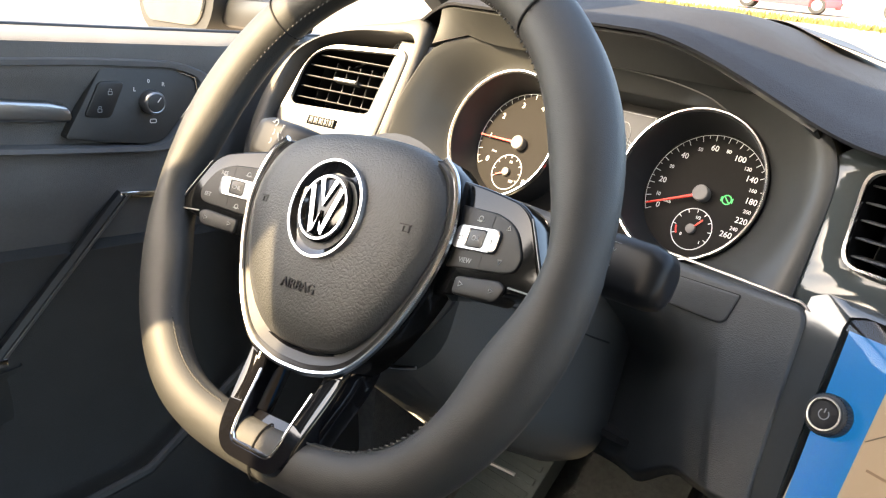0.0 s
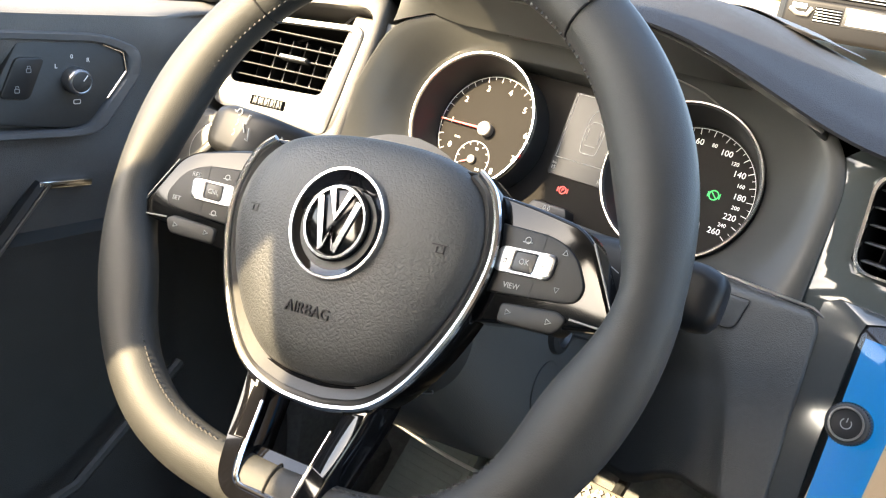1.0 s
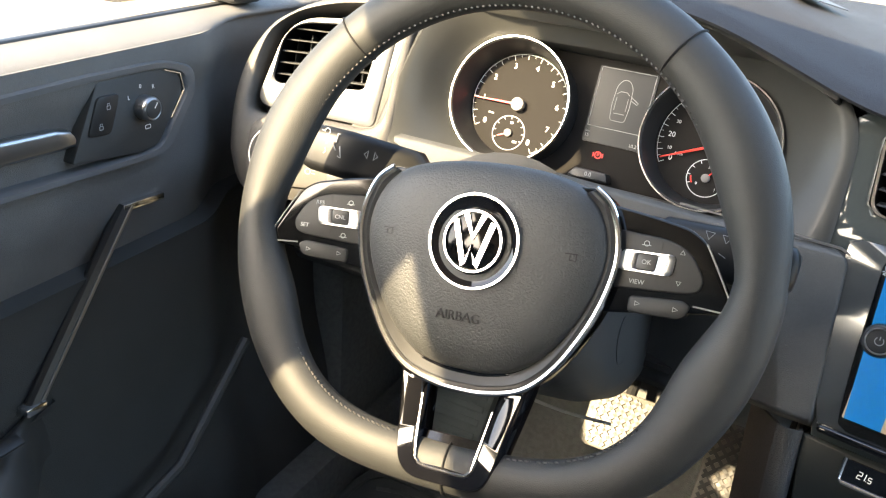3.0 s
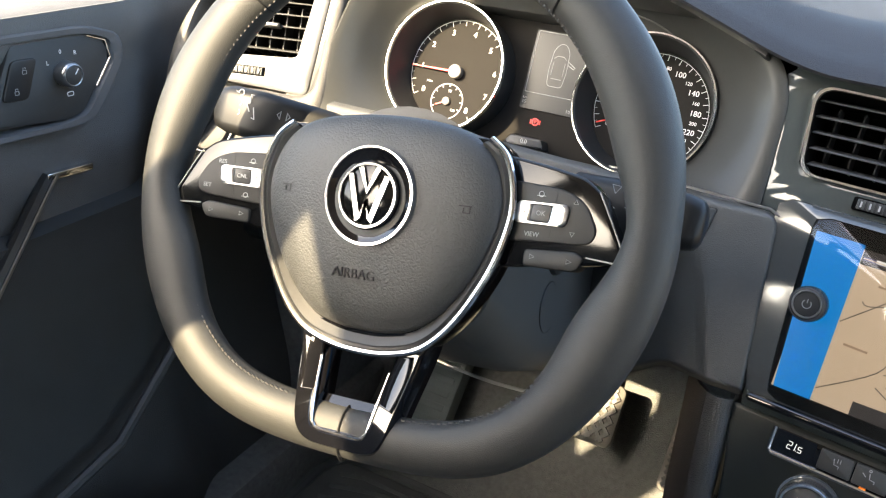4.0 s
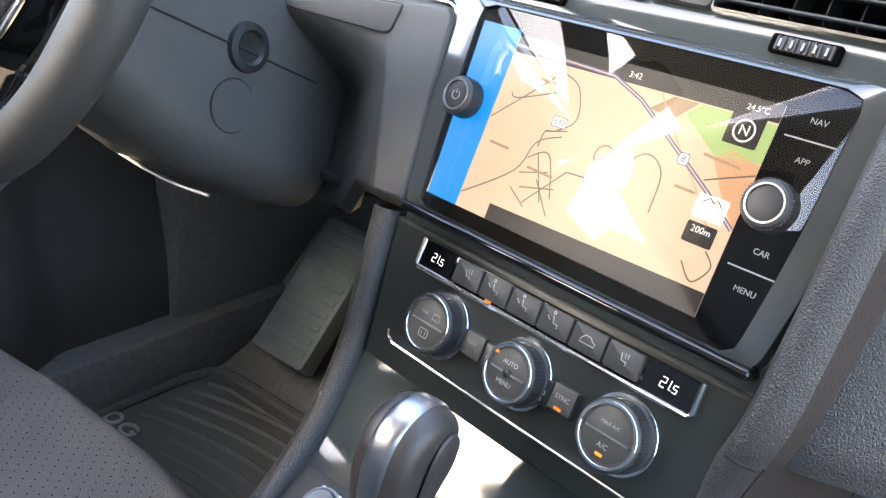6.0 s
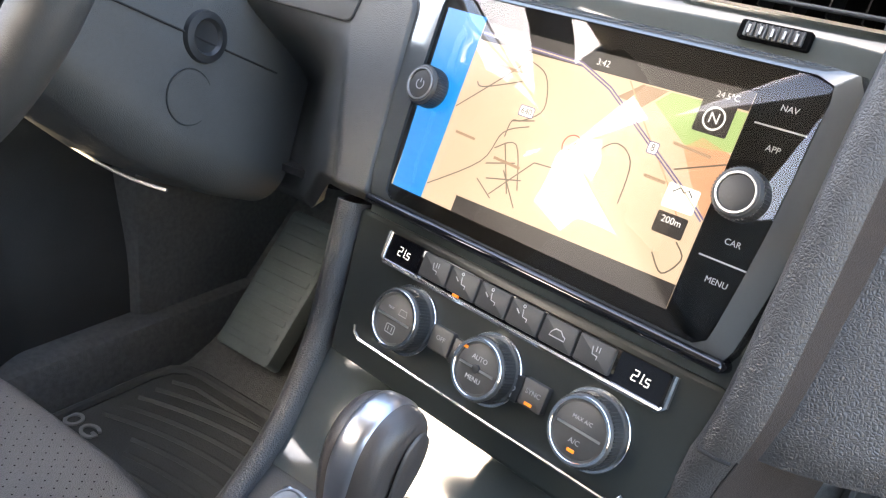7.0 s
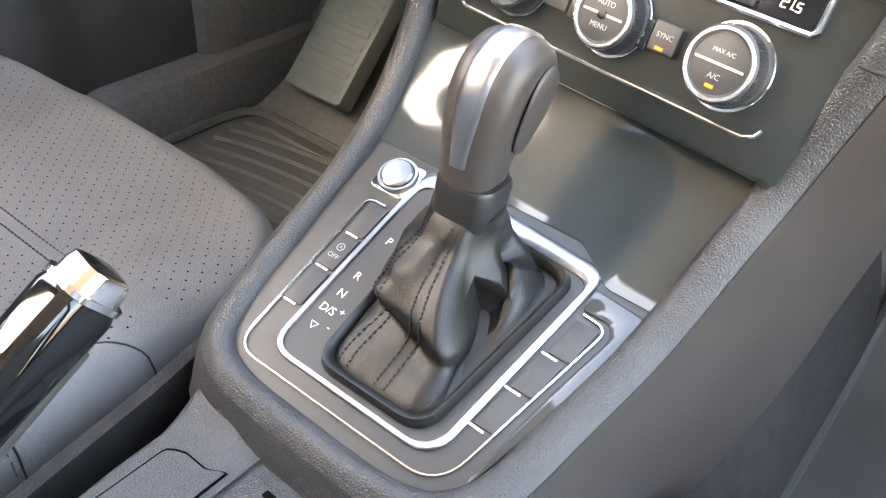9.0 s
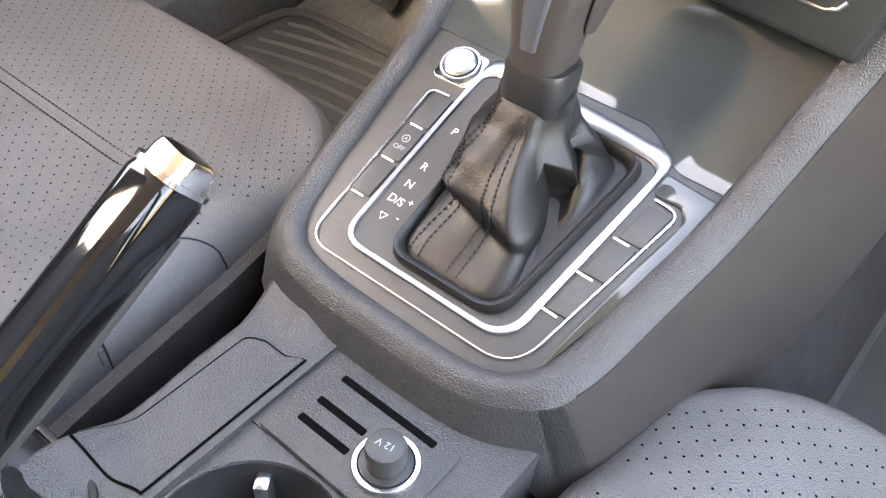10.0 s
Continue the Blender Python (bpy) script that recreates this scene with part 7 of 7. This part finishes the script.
# paper on the dashboard; shade is put into its dark grey
def paper_at(u, v):
    x, y = -0.232 - 0.20 * u + 0.035 * v, 0.385 + 0.16 * u + 0.05 * v
    px, py, pz = dash_top((x + 0.76) / 1.52, (y - 0.252) / 0.61)
    return (x, y, pz + 0.003 + 0.004 * v * math.sin(u * 6) + 0.004 * math.exp(-((u - 0.0) / 0.08) ** 2))


solo("dash_sheet", sheet(paper_at, 24, 10, 0.0006), mat("shaded_sheet_grey", (0.030, 0.031, 0.034), 0.6, bump=0.05, scale=60), None, "sheet lying on the dashboard pad, coloured grey for shade", "sheet")


# ---- body shell round the cabin ----
def shell():
    def roof(u, v):
        x = -0.60 + 1.2 * u
        y = -1.95 + 1.85 * v
        return (x, y, 1.435 - 0.035 * (2 * u - 1) ** 2 - 0.05 * (2 * v - 1) ** 4)
    solo("ceiling", sheet(roof, 16, 20, 0.03), HEAD, None, "pale fabric headliner", "ceiling", "structure", 70)
    for sx in (-1, 1):
        solo("roof_rail", box(min(sx * 0.625, sx * 0.598), max(sx * 0.625, sx * 0.598), -1.90, -0.06, 1.356, 1.43, 0.004), HEAD, None, "pale roof rail over the door", "roof rail", "structure")
        solo("pillar_front", tube([(sx * 0.735, 0.62, 0.98), (sx * 0.665, 0.22, 1.22), (sx * 0.585, -0.12, 1.405)], 0.038, 10), BLACK, None, "dark windscreen pillar", "pillar", "structure")
        solo("pillar_middle", loft([[(x + sx * cx, y + cy, cz) for x, y in rrect(0, 0, 0.07, w, 0.02, 4)] for cx, cy, cz, w in ((0.735, -0.43, 0.35, 0.13), (0.72, -0.44, 1.03, 0.11), (0.60, -0.50, 1.41, 0.10))]), BLACK, None, "dark middle pillar", "pillar", "structure")
        solo("pillar_rear", tube([(sx * 0.70, -1.70, 1.03), (sx * 0.585, -1.85, 1.39)], 0.09, 10), BLACK, None, "dark rear pillar", "pillar", "structure")
        solo("wall_rear_door", box(sx * 0.74 - 0.03, sx * 0.74 + 0.03, -1.75, -0.54, 0.25, 1.125, 0.02), SKIN, None, "dark rear door panel", "door panel", "structure")
        solo("sill", box(sx * 0.74 - 0.05, sx * 0.74 + 0.05, -0.70, 0.75, 0.2, 0.39 if sx < 0 else 0.34, 0.02), CARPET, None, "dark carpeted door sill", "sill", "structure")
    solo("wall_kick_left", box(-0.80, -0.715, 0.385, 0.86, 0.25, 1.02, 0.02), CARPET, None, "dark side panel by the pedals", "wall", "structure")
    solo("wall_kick_right", box(0.70, 0.78, 0.36, 0.86, 0.25, 1.02, 0.02), SKIN, None, "dark side panel by the glovebox", "wall", "structure")
    # added out of view to block light from the passenger footwell
    solo("light_block_right", box(0.71, 0.77, -0.54, 0.37, 0.30, 0.64, 0.02), SKIN, None, "unseen low panel added to keep light off the passenger side", "door panel", "structure")
    solo("wall_back", box(-0.72, 0.72, -2.05, -1.95, 0.25, 1.04, 0.02), SKIN, None, "dark tailgate panel", "wall", "structure")
    # tinted pane added out of view to weaken light from behind
    gl = solo("rear_light_filter", box(-0.62, 0.62, -1.985, -1.975, 1.03, 1.40), glass_mat("tinted_glass", (0.16, 0.17, 0.17)), None, "unseen tinted pane added to dim the light from behind", "window", "structure")
    solo("rear_bench", box(-0.68, 0.68, -1.55, -1.35, 0.32, 1.0, 0.06), SEAT, None, "dark grey rear bench backrest", "car seat")


shell()


# ---- outside ----
ground_mat = mat("dry_ground", (0.34, 0.285, 0.215), 0.95, bump=0.06, scale=9, vary=0.3, vscale=0.8, second=(0.24, 0.20, 0.148))


def ground_z(y):
    """The lot climbs ahead of the car, then runs on almost level."""
    return float(np.interp(y, (-400.0, 0.0, 8.5, 27.0, 400.0), (-12.0, 0.0, 0.49, 1.0, 14.8)))


def lot(u, v):
    w = 2 * v - 1
    y = 400 * w * w * w
    return (-400 + 800 * u, y, ground_z(y))


solo("ground", sheet(lot, 40, 120, 0), ground_mat, None, "pale sunlit gravel and dry grass", "ground", "structure")


def parked_car(x, y, turn, paint, glass, label, tall=1.0):
    nose = y + 2.2 * math.sin(radians(turn))
    c = thing("parked_car", Matrix.Translation((x, y, ground_z(nose))) @ pose(0, 0, 0, 0, 0, turn) @ Matrix.Diagonal((1, 1.0, tall, 1)), label, "car", "parked cars")

    def sec(xx, hw, zb, zt, zs, roofw):
        return [(xx, -hw, zb), (xx, -hw, zs * 0.7), (xx, -hw * 0.98, zs), (xx, -roofw, zt), (xx, roofw, zt), (xx, hw * 0.98, zs), (xx, hw, zs * 0.7), (xx, hw, zb)]
    part("body", loft([sec(-2.2, 0.78, 0.4, 0.86, 0.80, 0.72), sec(-2.05, 0.88, 0.3, 1.0, 0.92, 0.78), sec(-1.3, 0.9, 0.25, 1.02, 0.95, 0.8), sec(1.2, 0.9, 0.25, 1.0, 0.92, 0.8), sec(2.0, 0.87, 0.28, 0.86, 0.80, 0.75), sec(2.2, 0.78, 0.4, 0.76, 0.70, 0.70)]), paint, c, "", 40)
    part("cabin", loft([sec(-1.9, 0.80, 0.95, 1.0, 0.97, 0.75), sec(-1.5, 0.80, 0.95, 1.38, 1.05, 0.62), sec(0.0, 0.80, 0.95, 1.45, 1.05, 0.62), sec(0.5, 0.80, 0.95, 1.40, 1.05, 0.62), sec(1.15, 0.80, 0.93, 0.99, 0.96, 0.75)]), glass, c, "dark windows", 40)
    part("roof", box(-1.45, 0.45, -0.62, 0.62, 1.40, 1.47, 0.03), paint, c)
    gri = part("grille", box(2.14, 2.215, -0.46, 0.46, 0.63, 0.76, 0.02), DEEP, c, "black grille with bright bars")
    for i in range(4):
        part("bar", box(2.20, 2.225, -0.44, 0.44, 0.645 + i * 0.03, 0.656 + i * 0.03, 0.004), SATIN, gri)
    part("bumper", box(2.02, 2.24, -0.80, 0.80, 0.24, 0.61, 0.05, 3), paint, c, "dark painted bumper")
    for s in (-1, 1):
        inlet = part("air_inlet", box(2.19, 2.246, min(s * 0.24, s * 0.50), max(s * 0.24, s * 0.50), 0.40, 0.54, 0.008), DEEP, c, "black slatted inlet")
        for i in range(5):
            part("slat", box(2.24, 2.256, min(s * 0.245, s * 0.495), max(s * 0.245, s * 0.495), 0.410 + i * 0.027, 0.419 + i * 0.027, 0.003), SATIN, inlet)
        lamp = part("fog_lamp", box(2.19, 2.25, s * 0.65 - 0.075, s * 0.65 + 0.075, 0.50, 0.555, 0.012), CHROME, c, "bright fog lamp")
        part("lamp_bracket", tube([(2.245, s * 0.74, 0.50), (2.255, s * 0.66, 0.455), (2.26, s * 0.56, 0.455), (2.25, s * 0.53, 0.52)], 0.022, 6), SATIN, lamp)
        part("headlight", box(2.02, 2.20, s * 0.63 - 0.14, s * 0.63 + 0.14, 0.64, 0.76, 0.03), CHROME, c)
    part("plate_frame", box(2.23, 2.250, -0.225, 0.225, 0.395, 0.575, 0.006), BLACK, c)
    part("number_plate", box(2.245, 2.258, -0.19, 0.19, 0.415, 0.555, 0.005), WHITE, c, "pale number plate with a plain bar")
    part("plate_bar", box(2.2575, 2.261, -0.13, 0.13, 0.455, 0.515, 0.001), PRINT, c)
    for wx in (-1.3, 1.35):
        for s in (-1, 1):
            wh = part("wheel", moved(lathe([(0.20, -0.1), (0.31, -0.1), (0.33, -0.06), (0.33, 0.06), (0.31, 0.1), (0.20, 0.1)], 28), pose(wx, s * 0.80, 0.33, 90, 0, 0)), BLACK, c)
            part("rim", moved(lathe([(0.21, -0.105), (0.2, 0.105)], 20), pose(wx, s * 0.80, 0.33, 90, 0, 0)), SATIN, wh)
    return c


dark_glass = mat("dark_window", (0.02, 0.025, 0.03), 0.05, coat=0.5)
parked_car(-15.6, 35.0, 20, mat("red_paint", (0.45, 0.03, 0.05), 0.25, coat=0.8), dark_glass, "red parked car on the dry ground")
parked_car(-10.5, 37.0, 12, mat("grey_paint", (0.10, 0.10, 0.11), 0.3, coat=0.8), dark_glass, "grey parked car beyond the grass", 1.15)
parked_car(-2.00, 11.26, -82, mat("black_paint", (0.0045, 0.0045, 0.005), 0.5, spec=0.2), dark_glass, "black parked off-roader facing the cabin", 1.04)


def grass_strip():
    rng = random.Random(8)
    bm = bmesh.new()
    for i in range(5200):
        f = rng.random()
        x, y = -19 + 24 * f + rng.uniform(-0.2, 0.2), 27.6 - 2.4 * f + rng.gauss(0, 0.45)
        z = ground_z(y)
        h, a, l = rng.uniform(0.07, 0.24), rng.uniform(0, 6.28), rng.uniform(-0.1, 0.1)
        dx, dy = math.cos(a) * 0.035, math.sin(a) * 0.035
        bm.faces.new([bm.verts.new(p) for p in ((x - dx, y - dy, z), (x + dx, y + dy, z), (x + l, y + l * 0.5, z + h))])
    solo("grass_strip", bm, mat("dry_grass", (0.22, 0.19, 0.05), 0.9, vary=0.4, vscale=2.0, second=(0.13, 0.13, 0.03)), None, "yellow-green dry grass along the lot", "grass", "stuff")


grass_strip()


# ---- light switch under the side vent ----
def light_switch():
    m = VENTL_M @ Matrix.Translation((-0.080, -0.087, 0.0150))
    s = thing("light_switch", m, "round black light switch in a grey panel beside the column", "switch")
    part("panel", prism(rpoly([(-0.036, -0.032), (0.095, -0.026), (0.095, 0.030), (-0.036, 0.034)], [0.02, 0.006, 0.008, 0.02]), -0.03, 0.0, 0.003), GRAINL, s, "satin grey switch panel")
    k = part("knob", moved(lathe([(0.0255, 0), (0.0250, 0.006), (0.0235, 0.008), (0.0180, 0.0085)], 44), pose(-0.004, 0.0, 0)), SOFT, s, "round black knob")
    part("grip", moved(box(-0.0045, 0.0045, -0.0185, 0.0185, 0.0, 0.015, 0.003), pose(-0.004, 0.0, 0.007, 0, 0, -35)), BLACK, k)
    part("knob_ring", moved(band(circle(0, 0, 0.0270), circle(0, 0, 0.0255), 0, 0.004, 0.0008), pose(-0.004, 0.0, 0)), SATIN, k)
    part("lettering", text_bm("0", 0.0065, -0.002, 0.0200, 0.0082), PRINT, k)
    for dy in (0.004, -0.012):
        part("symbol", moved(join(line_bm(circle(0, 0, 0.0026, 14), 0.0007, 0, 0.0003, True), line_bm([(0.004, 0.0015), (0.0075, 0.0015)], 0.0006, 0, 0.0003), line_bm([(0.004, -0.0015), (0.0075, -0.0015)], 0.0006, 0, 0.0003)), pose(0.030, dy, 0.0004)), PRINT, s)
    d = part("dimmer", prism(rrect(0.066, -0.004, 0.034, 0.034, 0.003), -0.01, 0.0022, 0.001), BLACK, s, "black dimmer wheel housing")
    part("dimmer_wheel", moved(lathe([(0.010, -0.004), (0.0105, 0), (0.010, 0.004)], 28), pose(0.066, -0.004, -0.004, 0, 90, 0)), SOFT, d)


light_switch()
